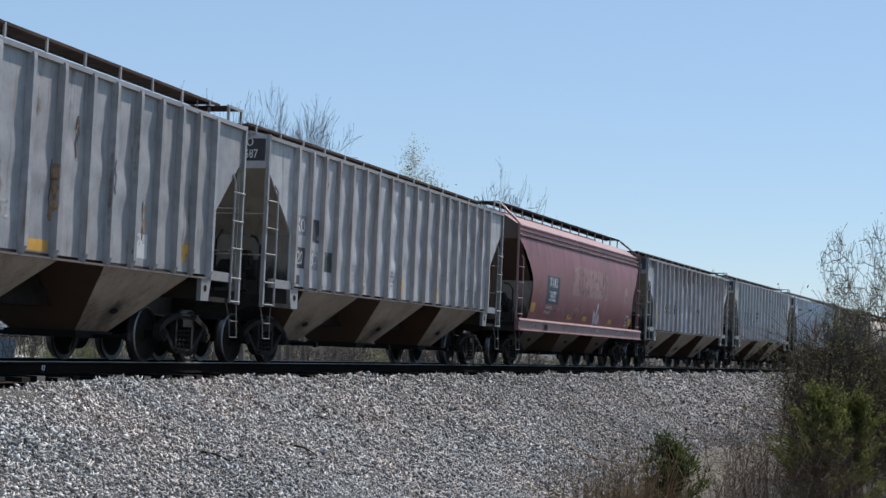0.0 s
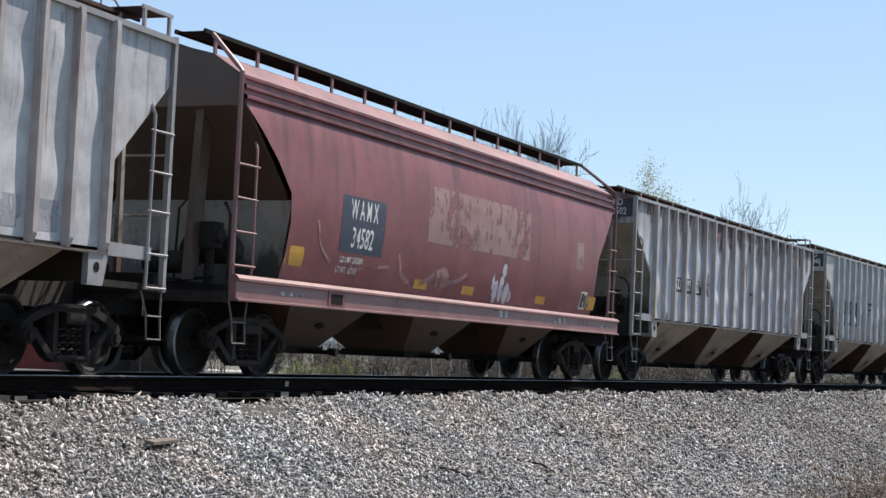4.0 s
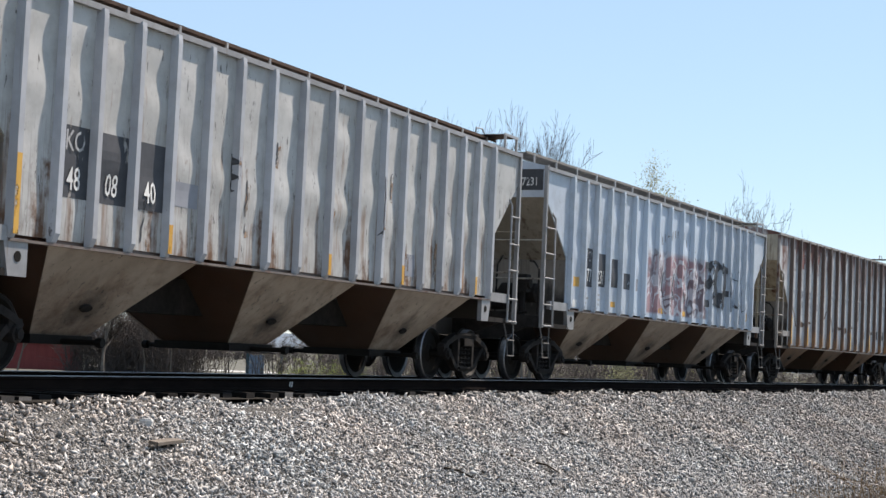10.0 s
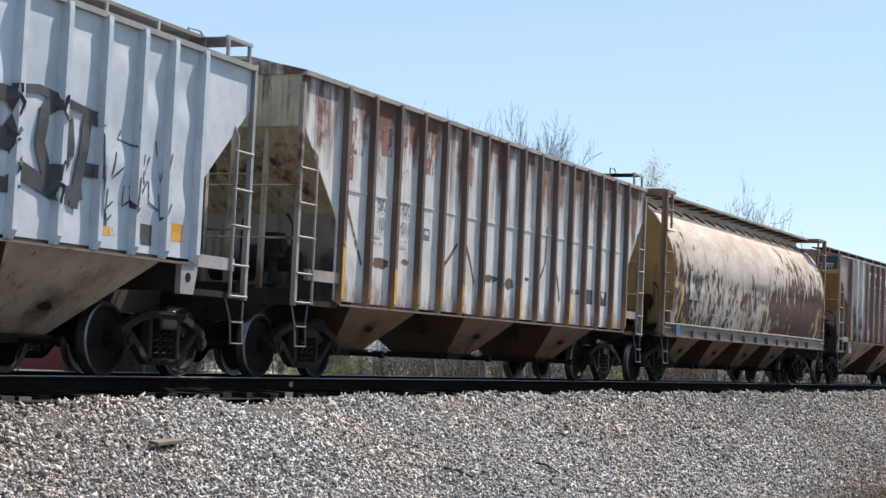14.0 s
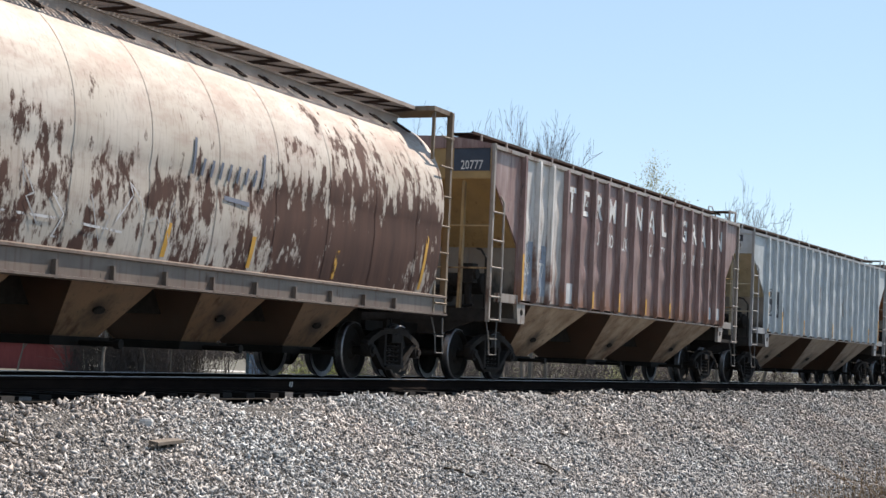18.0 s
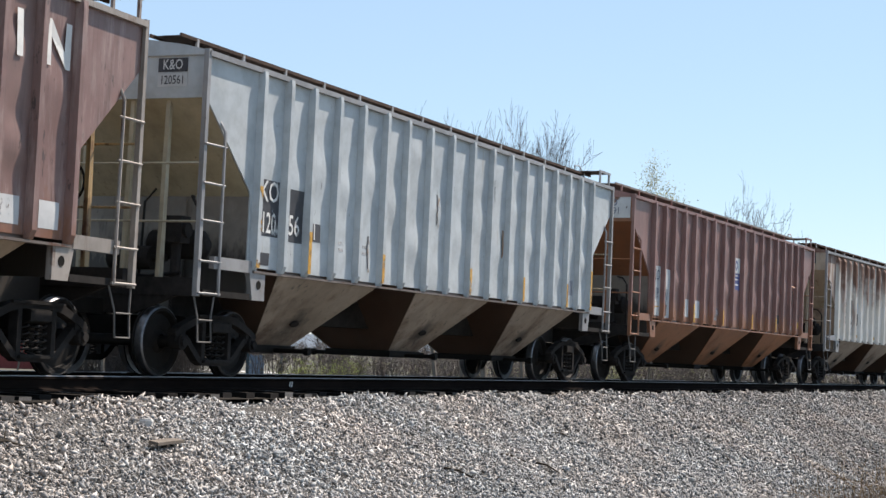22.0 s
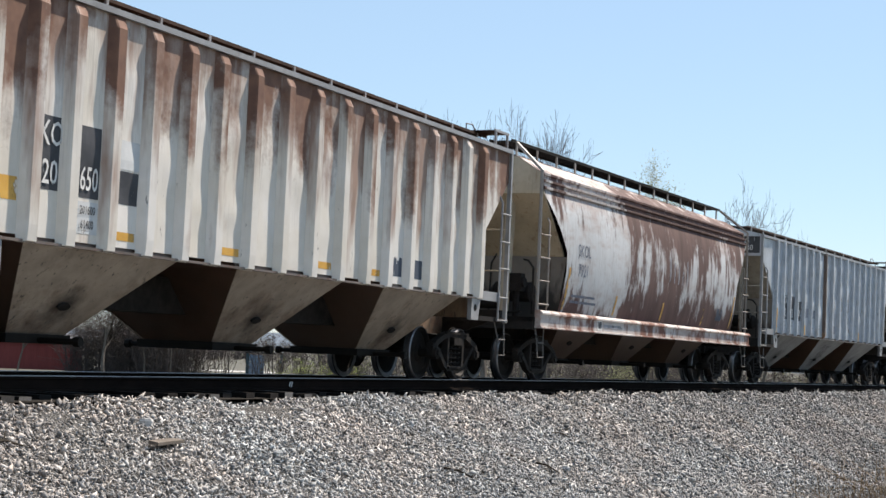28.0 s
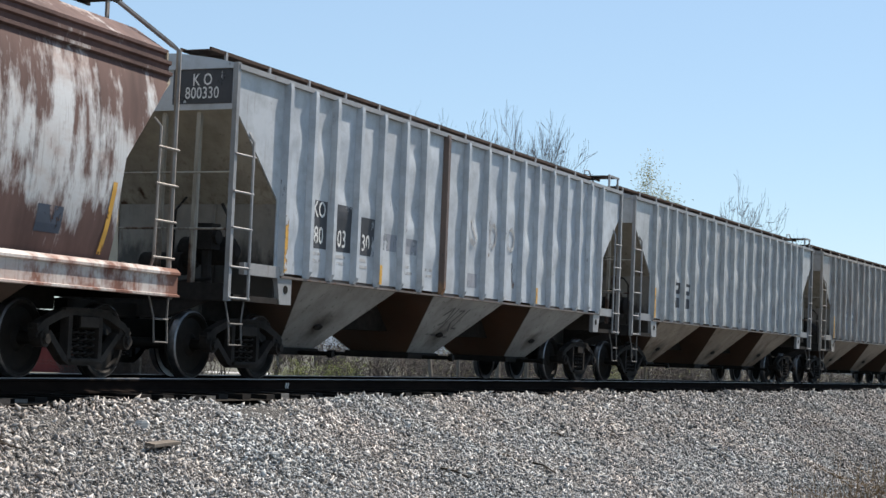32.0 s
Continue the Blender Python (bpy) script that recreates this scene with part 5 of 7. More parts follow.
TRIM_RUST = paint("rusty_trim", (0.3, 0.265, 0.235), (0.4, 0.355, 0.315), 0.5, 0.5, 0.5, 33)
WALK_BROWN = plain("rusty_grating", (0.03, 0.019, 0.015), (0.075, 0.048, 0.036), 5, 0.85, gloss=0.15)
WALK_TAN = plain("galvanised_grating", (0.1, 0.09, 0.075), (0.18, 0.16, 0.14), 5, 0.7)

RIB_E = paint("cool_grey_rib", (0.42, 0.44, 0.48), (0.51, 0.53, 0.56), 0.12, 0.25, 0.3, 36)
END_G = paint("rust_and_cream_end", (0.42, 0.35, 0.24), (0.54, 0.47, 0.36), 0.62, 0.6, 0.5, 37, (0.12, 0.05, 0.022), blot_scale=1.1, soft=0.28, hem=0.5, hem_color=(0.1, 0.05, 0.03))
WALK_PALE = plain("dusty_open_grating", (0.26, 0.22, 0.195), (0.4, 0.35, 0.315), 5, 0.85, gloss=0.2)
BEAM_H = paint("dusty_pink_beam", (0.42, 0.36, 0.33), (0.55, 0.49, 0.46), 0.35, 0.4, 0.4, 40, per_object=False)
M_BRACKET = plain("rusty_bracket", (0.02, 0.014, 0.012), (0.06, 0.04, 0.032), 7, 0.85, gloss=0.15)
M_PLATEBLUE = plain("enamel_blue", (0.02, 0.09, 0.26), (0.04, 0.14, 0.36), 6, 0.5)
SILL_H = paint("rusty_grey_sill", (0.12, 0.088, 0.07), (0.19, 0.15, 0.125), 0.5, 0.6, 0.5, 35, (0.08, 0.04, 0.026), per_object=False)
TRIM_H = paint("dull_mustard_trim", (0.16, 0.11, 0.065), (0.25, 0.19, 0.125), 0.45, 0.5, 0.4, 38)
CARS = {
    "A": (rib_hopper, -105.35, dict(walk_down=0.14, paint=GREY_A, under=BEIGE, end=END_GREY, trim=TRIM, walk=WALK_BROWN, seed=1, label="pale grey ribbed covered hopper car on the rails")),
    "B": (rib_hopper, -87.75, dict(paint=GREY_B, under=BEIGE, end=END_GREY, trim=TRIM, walk=WALK_BROWN, seed=2, rib=RIB_B, label="dusty grey ribbed covered hopper car with dark number patches")),
    "C": (smooth_hopper, -69.8, dict(size=(1.037, 1, 1), paint=RED_C, sill=RED_C_SILL, under=REDBAY, end=REDBAY, trim=RED_C_SILL, seed=3, label="maroon smooth-sided covered hopper car with faded lettering patch")),
    "D": (rib_hopper, -52.25, dict(paint=GREY_D, under=BEIGE, end=END_GREY, trim=TRIM, walk=WALK_BROWN, seed=4, rib=RIB_B, label="rust-streaked grey ribbed covered hopper car")),
    "E": (rib_hopper, -34.17, dict(size=(1, 1, 1.015), paint=GREY_E, rib=RIB_E, under=BEIGE, end=END_GREY, trim=TRIM, walk=WALK_BROWN, seed=5, label="light grey ribbed covered hopper car with black number patches")),
    "F": (rib_hopper, -16.3, dict(walk_down=0.06, paint=BLUE_F, under=BEIGE, end=END_GREY, trim=TRIM, walk=WALK_TAN, seed=6, panels={k: BLUE_FG for k in range(5, 12)}, rib_paint={k: BLUE_FG for k in range(5, 12)}, label="pale blue ribbed covered hopper car with pink and black graffiti")),
    "G": (rib_hopper, 1.36, dict(size=(0.975, 1, 1), tall=True, rib_x=[-6.84 + 0.912 * k for k in range(16)], paint=RUST_G, under=RUSTBAY_DARK, end=END_G, dent=0.003, walk_in=0.55, walk_down=-0.05, trim=TRIM_RUST, rib=RIB_G, walk=WALK_BROWN, seed=7, label="badly rusted whitish ribbed covered hopper car")),
    "H": (round_hopper, 18.7, dict(paint=TAN_H, under=RUSTBAY_DARK, end=CREAM_I, sill=SILL_H, trim=TRIM_H, walk=WALK_PALE, beam=BEAM_H, seed=8, label="peeling cream cylindrical covered hopper car streaked with rust")),
    "I": (rib_hopper, 36.65, dict(size=(1, 1, 1.018), paint=BROWN_I, under=RUSTBAY, end=CREAM_I, trim=TRIM_RUST, walk=WALK_BROWN, roof=BROWN_I, seed=9, panels={0: BROWN_IW, 1: BROWN_IW, 2: BROWN_IW}, rib_paint={1: BROWN_IW, 2: BROWN_IW}, label="brown ribbed covered hopper car with white grain lettering")),
    "J": (rib_hopper, 54.6, dict(paint=WHITE_J, under=BEIGE, end=END_J, trim=TRIM, walk=WALK_BROWN, seed=10, label="clean pale grey ribbed covered hopper car with yellow marks")),
    "K": (rib_hopper, 72.5, dict(paint=RED_K, under=ORANGE, end=ORANGE_K, trim=RED_K, skirt=RED_K, walk_down=0.03, walk=WALK_TAN, seed=11, label="faded red ribbed covered hopper car with orange bays")),
    "L": (rib_hopper, 90.6, dict(size=(1, 1, 1.018), paint=RUST_L, under=BEIGE, end=CREAM_L, low_end=RUSTBAY, trim=TRIM, walk=WALK_BROWN, wide=True, seed=12, dent=0.012, label="white ribbed covered hopper car with heavy rust stripes")),
    "M": (smooth_hopper, 107.9, dict(size=(0.968, 1, 1), paint=RUST_M, sill=SILL_M, under=REDBAY, end=CREAM_L, trim=TRIM_RUST, seed=13, label="peeling pale blue smooth-sided covered hopper car patched with rust")),
    "N": (rib_hopper, 125.1, dict(paint=GREY_N, under=GREYBAY, end=END_GREY, trim=TRIM, walk=WALK_BROWN, seed=14, rib_paint={7: RIB_G}, label="blue-grey ribbed covered hopper car with a rusty middle seam")),
    "O": (rib_hopper, 142.5, dict(paint=GREY_O, under=BEIGE, end=END_GREY, trim=TRIM, walk=WALK_BROWN, seed=15, label="weathered grey ribbed covered hopper car")),
    "P": (rib_hopper, 160.2, dict(paint=GREY_P, under=BEIGE, end=END_GREY, trim=TRIM_RUST, walk=WALK_BROWN, seed=16, label="dull grey ribbed covered hopper car with brown rust")),
    "Q": (rib_hopper, 177.9, dict(paint=GREY_O, under=BEIGE, end=END_GREY, trim=TRIM, walk=WALK_BROWN, seed=17, label="weathered grey ribbed covered hopper car")),
}
TRAIN = {}
for key, (builder, s0, spec) in CARS.items():
    car, wheels = builder(s0, spec)
    car.scale = spec.get("size", (1, 1, 1))
    SURFACES.setdefault(car.name, "round" if builder is round_hopper else "smooth")
    TRAIN[key] = (car, wheels, s0)


# ---- painted marks ----
def surface_of(car):
    """y of the car's near side at (x, z)."""
    kind = SURFACES[car.name]
    if kind == "smooth":
        zs, ys = [z for _, z in SMOOTH[:8]], [y for y, _ in SMOOTH[:8]]
        return lambda x, z: float(np.interp(z, zs, ys))
    if kind == "round":
        zs, ys = [z for _, z in ROUND], [y for y, _ in ROUND]
        return lambda x, z: float(np.interp(z, zs, ys))
    sheets, deep, ribs, rib_deep = kind

    def side(x, z):
        for c, w, var in sheets:
            if abs(x - c) <= w / 2 - 0.012:
                return -SIDE - dent((x - c) / w + 0.5, z, var, deep)
        return -SIDE - rib_deep if any(abs(x - r) < 0.05 for r in ribs) else -SIDE
    return side


def lettering(car, text, x, z, h, material, squeeze=0.8, lift=0.006, slant=0.0, thick=0.008):
    side = surface_of(car)
    vs, fs = text_verts(text, h, thick)
    g = Geo().add([(x + a * squeeze, side(x + a * squeeze, z + b) - lift, z + b + slant * a) for a, b in vs], fs)
    me = bpy.data.meshes.new("lettering")
    me.from_pydata(g.v, [], g.f)
    return part("lettering", me, material, car)


def decal(car, x0, x1, z0, z1, material, name="paint_patch", lift=0.003, skew=0.0):
    """A painted rectangle that lies on the side."""
    side = surface_of(car)
    nx, nz = max(2, int((x1 - x0) / 0.09)), max(2, int((z1 - z0) / 0.09))
    g = Geo()
    for j in range(nz + 1):
        for i in range(nx + 1):
            z = z0 + (z1 - z0) * j / nz
            x = x0 + (x1 - x0) * i / nx + skew * (z - z0)
            g.v.append((x, side(x, z) - lift, z))
    for j in range(nz):
        for i in range(nx):
            a = j * (nx + 1) + i
            g.f.append((a, a + 1, a + nx + 2, a + nx + 1))
    return part(name, g.mesh(name), material, car)


def on_panel(car, k, z0, z1, material, a=0.06, b=0.94, name="paint_patch"):
    c, w, _ = SURFACES[car.name][0][k]
    return decal(car, c + (a - 0.5) * w, c + (b - 0.5) * w, z0, z1, material, name)


def panel_text(car, k, text, z, h, material, squeeze=0.8, off=0.0, thick=0.008):
    c, w, _ = SURFACES[car.name][0][k]
    return lettering(car, text, c + off * w, z, h, material, squeeze, 0.014, thick=thick)


def rib_stripe(car, k, z0, z1, material=None):
    x = SURFACES[car.name][2][k]
    y = -SIDE - SURFACES[car.name][3]
    return part("reflector", Geo().box(x - 0.043, x + 0.043, y - 0.004, y - 0.001, z0, z1), material or M_YELLOW, car, "yellow reflective strip")


def stroke(car, pts, width, material, lift=0.005, name="spray_stroke"):
    """A sprayed line that follows (x, z) points over the side."""
    side = surface_of(car)
    fine = []
    for (xa, za), (xb, zb) in zip(pts, pts[1:]):
        n = max(2, int(math.hypot(xb - xa, zb - za) / 0.08))
        fine += [(xa + (xb - xa) * i / n, za + (zb - za) * i / n) for i in range(n)]
    fine.append(pts[-1])
    g = Geo()
    for i, (x, z) in enumerate(fine):
        a, b = fine[max(i - 1, 0)], fine[min(i + 1, len(fine) - 1)]
        d = Vector((b[0] - a[0], b[1] - a[1])).normalized()
        for s in (-1, 1):
            px, pz = x - d.y * width / 2 * s, z + d.x * width / 2 * s
            g.v.append((px, side(px, pz) - lift, pz))
    for i in range(len(fine) - 1):
        g.f.append((2 * i, 2 * i + 1, 2 * i + 3, 2 * i + 2))
    return part(name, g.mesh(name), material, car)


def end_plate(car, lines, material, ink, half=HL, z0=3.74, z1=4.18, y0=-1.43, y1=-0.7, h=0.17):
    """Number plate area painted on the leading end sheet."""
    x = -half + 0.024
    part("end_patch", Geo().box(x, x + 0.004, y0, y1, z0, z1), material, car, "dark painted patch on the end sheet")
    for i, (text, z) in enumerate(lines):
        vs, fs = text_verts(text, h)
        me = bpy.data.meshes.new("lettering")
        yc = (y0 + y1) / 2
        me.from_pydata([(x - 0.004, yc - a * 0.78, z + b) for a, b in vs], [], fs)
        part("lettering", me, ink, car)


def blob(car, x, z, rx, rz, material, seed=0, lift=0.005):
    """A soft-edged sprayed shape."""
    side, rnd, n = surface_of(car), random.Random(seed), 18
    ring = []
    for k in range(n):
        a, j = k * 6.2832 / n, rnd.uniform(0.8, 1.15)
        ring.append((x + rx * j * math.cos(a), z + rz * j * math.sin(a)))
    g = Geo()
    for s in (1.0, 0.66, 0.33):
        g.v += [(x + (a - x) * s, side(x + (a - x) * s, z + (b - z) * s) - lift, z + (b - z) * s) for a, b in ring]
    g.v.append((x, side(x, z) - lift, z))
    for r in range(2):
        g.f += [(r * n + k, r * n + (k + 1) % n, (r + 1) * n + (k + 1) % n, (r + 1) * n + k) for k in range(n)]
    g.f += [(2 * n + k, 2 * n + (k + 1) % n, 3 * n) for k in range(n)]
    return part("spray_shape", g.mesh("spray_shape"), material, car)


def scar(car, x, z, tall):
    """A dark scrape that runs down the sheet, with rust weeping beside it."""
    rnd = random.Random(int(x * 100) + int(z * 10))
    for off, w, m in ((0.0, 0.035, M_BLACKSPRAY), (0.05, 0.08, M_WEEP)):
        pts = [(x + off + rnd.uniform(-0.03, 0.03), z + tall * (1 - q / 6) - off) for q in range(7)]
        stroke(car, pts, w * rnd.uniform(0.7, 1.3), m, 0.004 if off else 0.006, "scrape")


def small_print(car, x, z, rows, width, material, h=0.045, gap=0.1):
    """Lines of print too small to read, as plain bars."""
    rnd = random.Random(int(x * 100) + rows)
    for r in range(rows):
        w = width * rnd.uniform(0.55, 1.0)
        decal(car, x, x + w, z - r * gap, z - r * gap + h, material, "print_line", 0.004)


def marks():
    c = {k: v[0] for k, v in TRAIN.items()}
    # A
    a = c["A"]
    for k in (3, 6, 9):
        on_panel(a, k, 1.52, 1.68, M_YELLOW, 0.1, 0.9, "reflector")
    on_panel(a, 15, 1.65, 1.95, M_YELLOW, 0.55, 0.95, "reflector")
    on_panel(a, 13, 1.62, 2.0, M_PALEPATCH, 0.2, 0.8)
    for k in (2, 7, 8):
        small_print(a, SURFACES[a.name][0][k][0] - 0.22, 2.1, 3, 0.42, M_DIM)
    # B
    b = c["B"]
    on_panel(b, 0, 2.5, 2.88, M_GHOST)
    panel_text(b, 0, "KO", 2.68, 0.28, M_LETTER)
    on_panel(b, 0, 1.86, 2.26, M_INK)
    panel_text(b, 0, "20", 2.05, 0.28, M_LETTER)
    on_panel(b, 1, 2.4, 2.86, M_INK)
    on_panel(b, 1, 1.86, 2.24, M_GHOST)
    panel_text(b, 1, "68", 2.05, 0.28, M_LETTER)
    on_panel(b, 2, 1.86, 2.26, M_INK)
    panel_text(b, 2, "7", 2.05, 0.28, M_LETTER, off=-0.25)
    on_panel(b, 0, 1.55, 1.72, M_INK, 0.2, 0.6)
    for k in (4, 7):
        small_print(b, SURFACES[b.name][0][k][0] - 0.22, 2.05, 4, 0.42, M_DIM)
    for k in (5, 8, 11):
        rib_stripe(b, k, 1.55, 1.95)
    for k in (14, 15):
        on_panel(b, k, 1.6, 1.95, M_GHOST, 0.2, 0.85)
    end_plate(b, [("KO", 4.08), ("20687", 3.86)], M_INK, M_LETTER)
    # C
    r = c["C"]
    decal(r, -4.9, -3.5, 1.9, 2.75, M_NAVY)
    lettering(r, "W A M X", -4.2, 2.54, 0.31, M_LETTER, 0.52, thick=0.012)
    lettering(r, "34582", -4.2, 2.12, 0.32, M_LETTER, 0.66, thick=0.012)
    lettering(r, "LD LMT 200300", -4.45, 1.79, 0.1, M_LETTER, 0.8, thick=0.004)
    lettering(r, "LT WT  62700", -4.55, 1.63, 0.1, M_LETTER, 0.8, thick=0.004)
    decal(r, -1.95, 2.55, 2.28, 3.22, M_PINKPATCH)
    part("sill_pocket", Geo().box(-5.25, -4.75, -1.632, -1.622, 1.07, 1.29), RED_C, r)
    part("sill_pocket", Geo().box(-5.17, -4.83, -1.638, -1.633, 1.1, 1.25), M_DARK, r, "dark jacking pocket in the sill")
    for x0, z0 in ((-6.15, 1.6), (-1.95, 1.5), (-0.05, 1.5), (1.6, 1.5), (3.4, 1.5), (6.25, 1.5)):
        decal(r, x0 - 0.22, x0 + 0.28, z0, z0 + (0.28 if abs(x0) > 6 else 0.15), M_YELLOW, "reflector")
    decal(r, 5.62, 5.98, 1.5, 1.86, M_LETTER)
    decal(r, 5.65, 5.95, 1.53, 1.83, M_INK, lift=0.005)
    decal(r, 5.1, 5.5, 2.3, 2.85, M_PINKPATCH, "faded_label")
    rnd = random.Random(5)
    for k in range(14):
        x, z = rnd.uniform(-1.5, 2.6), rnd.uniform(2.35, 3.0)
        decal(r, x, x + rnd.uniform(0.03, 0.09), z, z + rnd.uniform(0.06, 0.2), RED_C, "paint_chip", 0.006)
    stroke(r, [(-2.9, 2.0), (-2.75, 1.7), (-2.4, 1.56), (-1.9, 1.6), (-1.5, 1.75)], 0.09, M_FAINTSPRAY)
    stroke(r, [(-5.6, 2.3), (-5.45, 1.95), (-5.1, 1.72), (-4.2, 1.68), (-3.2, 1.78)], 0.05, M_FAINTSPRAY)
    blob(r, -1.2, 1.72, 0.3, 0.2, M_FAINTSPRAY, 3)
    stroke(r, [(-1.0, 1.65), (-0.5, 1.72), (-0.2, 1.85)], 0.07, M_FAINTSPRAY)
    for x, z, rx, rz in ((1.15, 1.62, 0.12, 0.2), (1.4, 1.68, 0.12, 0.26), (1.66, 1.62, 0.13, 0.2), (1.45, 2.02, 0.1, 0.13), (1.0, 1.78, 0.06, 0.14), (1.85, 1.56, 0.1, 0.1)):
        blob(r, x, z, rx, rz, M_SPRAY, int(x * 50))
    for i, (x0, x1) in enumerate(((-6.6, -5.9), (-3.0, -2.6), (0.9, 1.6), (1.9, 2.9), (3.9, 4.6), (5.3, 6.1), (6.4, 7.1))):
        for q in range(3):
            xa = x0 + (x1 - x0) * q / 3
            part("sill_mark", Geo().box(xa, xa + (x1 - x0) * 0.22, -1.626, -1.621, 1.16 + 0.03 * (i % 2), 1.21 + 0.05 * (i % 3)), M_PINKPATCH if i % 2 else M_DIM, r)
    # D
    d = c["D"]
    for k, t in ((2, "KO"), (3, "205"), (4, "02")):
        on_panel(d, k, 2.2, 2.56, M_INK, 0.0, 0.94)
        panel_text(d, k, t, 2.38, 0.29, M_LETTER, 0.72)
    on_panel(d, 5, 2.2, 2.54, M_GHOST)
    for k in (3, 4, 6, 8):
        small_print(d, SURFACES[d.name][0][k][0] - 0.25, 1.98, 3, 0.34, M_DIM)
    on_panel(d, 1, 1.52, 1.66, M_INK, 0.2, 0.6)
    rib_stripe(d, 0, 1.5, 2.3, plain("worn_tan_strip", (0.4, 0.28, 0.14), (0.5, 0.38, 0.22), 6))
    for k in (14, 15):
        on_panel(d, k, 1.65, 2.0, M_GHOST, 0.2, 0.85)
    rib_stripe(d, 16, 1.5, 2.3)
    end_plate(d, [("KO", 4.07), ("20502", 3.86)], M_INK, M_LETTER)
    # E
    e = c["E"]
    for k, t in ((1, "48"), (2, "08"), (3, "40")):
        on_panel(e, k, 1.98, 2.78, M_INK, 0.03, 0.97)
        panel_text(e, k, t, 2.18, 0.27, M_LETTER, 0.7)
    panel_text(e, 1, "KO", 2.6, 0.24, M_DIM, 0.8)
    on_panel(e, 4, 2.1, 2.4, M_GHOST)
    for k, top in ((0, 2.35), (4, 1.85), (9, 1.8), (12, 1.8), (16, 1.8)):
        rib_stripe(e, k, 1.5, top)
    for k in (12,):
        on_panel(e, k, 1.65, 2.0, M_GHOST, 0.3, 0.8)
    end_plate(e, [("K O", 4.1), ("480840", 3.9)], M_INK, M_LETTER, z1=4.2)
    # F
    f = c["F"]
    on_panel(f, 1, 1.98, 2.78, M_INK)
    panel_text(f, 1, "KO", 2.6, 0.24, M_DIM)
    panel_text(f, 1, "477", 2.2, 0.3, M_LETTER, 0.64, thick=0.004)
    on_panel(f, 2, 2.02, 2.72, M_INK)
    panel_text(f, 2, "231", 2.2, 0.3, M_LETTER, 0.66, thick=0.004)
    on_panel(f, 3, 2.05, 2.66, M_INK)
    on_panel(f, 4, 2.05, 2.4, M_INK)
    on_panel(f, 5, 2.05, 2.32, M_GHOST, 0.06, 0.6)
    for k, z0, z1, aa, bb in ((0, 1.95, 2.15, 0.25, 0.9), (3, 1.62, 1.74, 0.1, 0.8), (7, 1.62, 1.74, 0.05, 0.8), (9, 1.62, 1.74, 0.05, 0.7), (14, 1.65, 1.76, 0.05, 0.6), (16, 1.7, 1.92, 0.1, 0.7)):
        on_panel(f, k, z0, z1, M_YELLOW, aa, bb, "reflector")
    on_panel(f, 0, 1.53, 1.68, M_LETTER, 0.3, 0.75)
    on_panel(f, 15, 1.6, 1.85, M_INK, 0.2, 0.7)
    for k in (1, 2):
        small_print(f, SURFACES[f.name][0][k][0] - 0.22, 1.82, 3, 0.3, M_DIM)
    # faded arched company lettering, too worn to read
    for i in range(18):
        t = -1.0 + 2.0 * i / 17
        x, z = 0.15 + t * 1.55, 3.55 - 0.55 * t * t
        decal(f, x - 0.03, x + 0.035, z - 0.09, z + 0.09, M_GHOST, "print_line", 0.004, 0.3 * t)
    # black block tag
    stroke(f, [(2.5, 2.02), (2.5, 2.98), (2.85, 2.98), (3.05, 2.8), (2.85, 2.55), (2.6, 2.5), (2.95, 2.45), (3.15, 2.2), (2.9, 2.02), (2.5, 2.02)], 0.17, M_BLACKTAG, lift=0.022)
    stroke(f, [(3.75, 3.05), (3.5, 2.9), (3.45, 2.55), (3.6, 2.25), (3.85, 2.25), (4.0, 2.5), (3.98, 2.85), (3.75, 3.05)], 0.18, M_BLACKTAG, lift=0.022)
    stroke(f, [(4.15, 1.9), (4.35, 2.95), (4.62, 2.95), (4.75, 1.75)], 0.17, M_BLACKTAG, lift=0.022)
    stroke(f, [(4.15, 2.35), (4.6, 2.35)], 0.16, M_BLACKTAG, lift=0.022)
    stroke(f, [(3.0, 2.25), (3.9, 2.0), (4.3, 2.1)], 0.2, M_BLACKTAG, lift=0.022)
    stroke(f, [(2.9, 3.05), (3.4, 3.12), (4.5, 2.98)], 0.1, M_BLACKTAG, lift=0.022)
    rnd = random.Random(31)
    for k in range(12):
        x, z = 4.75 + 0.12 * k * 0.9, rnd.uniform(2.1, 2.9)
        stroke(f, [(x, z), (x + rnd.uniform(-0.1, 0.15), z - rnd.uniform(0.1, 0.5)), (x + rnd.uniform(0.05, 0.3), z - rnd.uniform(0.0, 0.4))], 0.025, M_BLACKSPRAY)
    for x0 in (-0.9, -0.1, 0.7, 1.5, 2.3):
        stroke(f, [(x0, 2.9), (x0 - 0.15, 2.3), (x0 + 0.05, 1.75), (x0 + 0.3, 2.2), (x0 + 0.25, 2.8), (x0 + 0.05, 2.95)], 0.05, M_SCRIBBLE)
        stroke(f, [(x0 + 0.12, 2.6), (x0 + 0.05, 2.2), (x0 + 0.2, 2.0)], 0.06, M_BLACKSPRAY)
    end_plate(f, [("477231", 3.9)], M_INK, M_LETTER, z1=4.2)
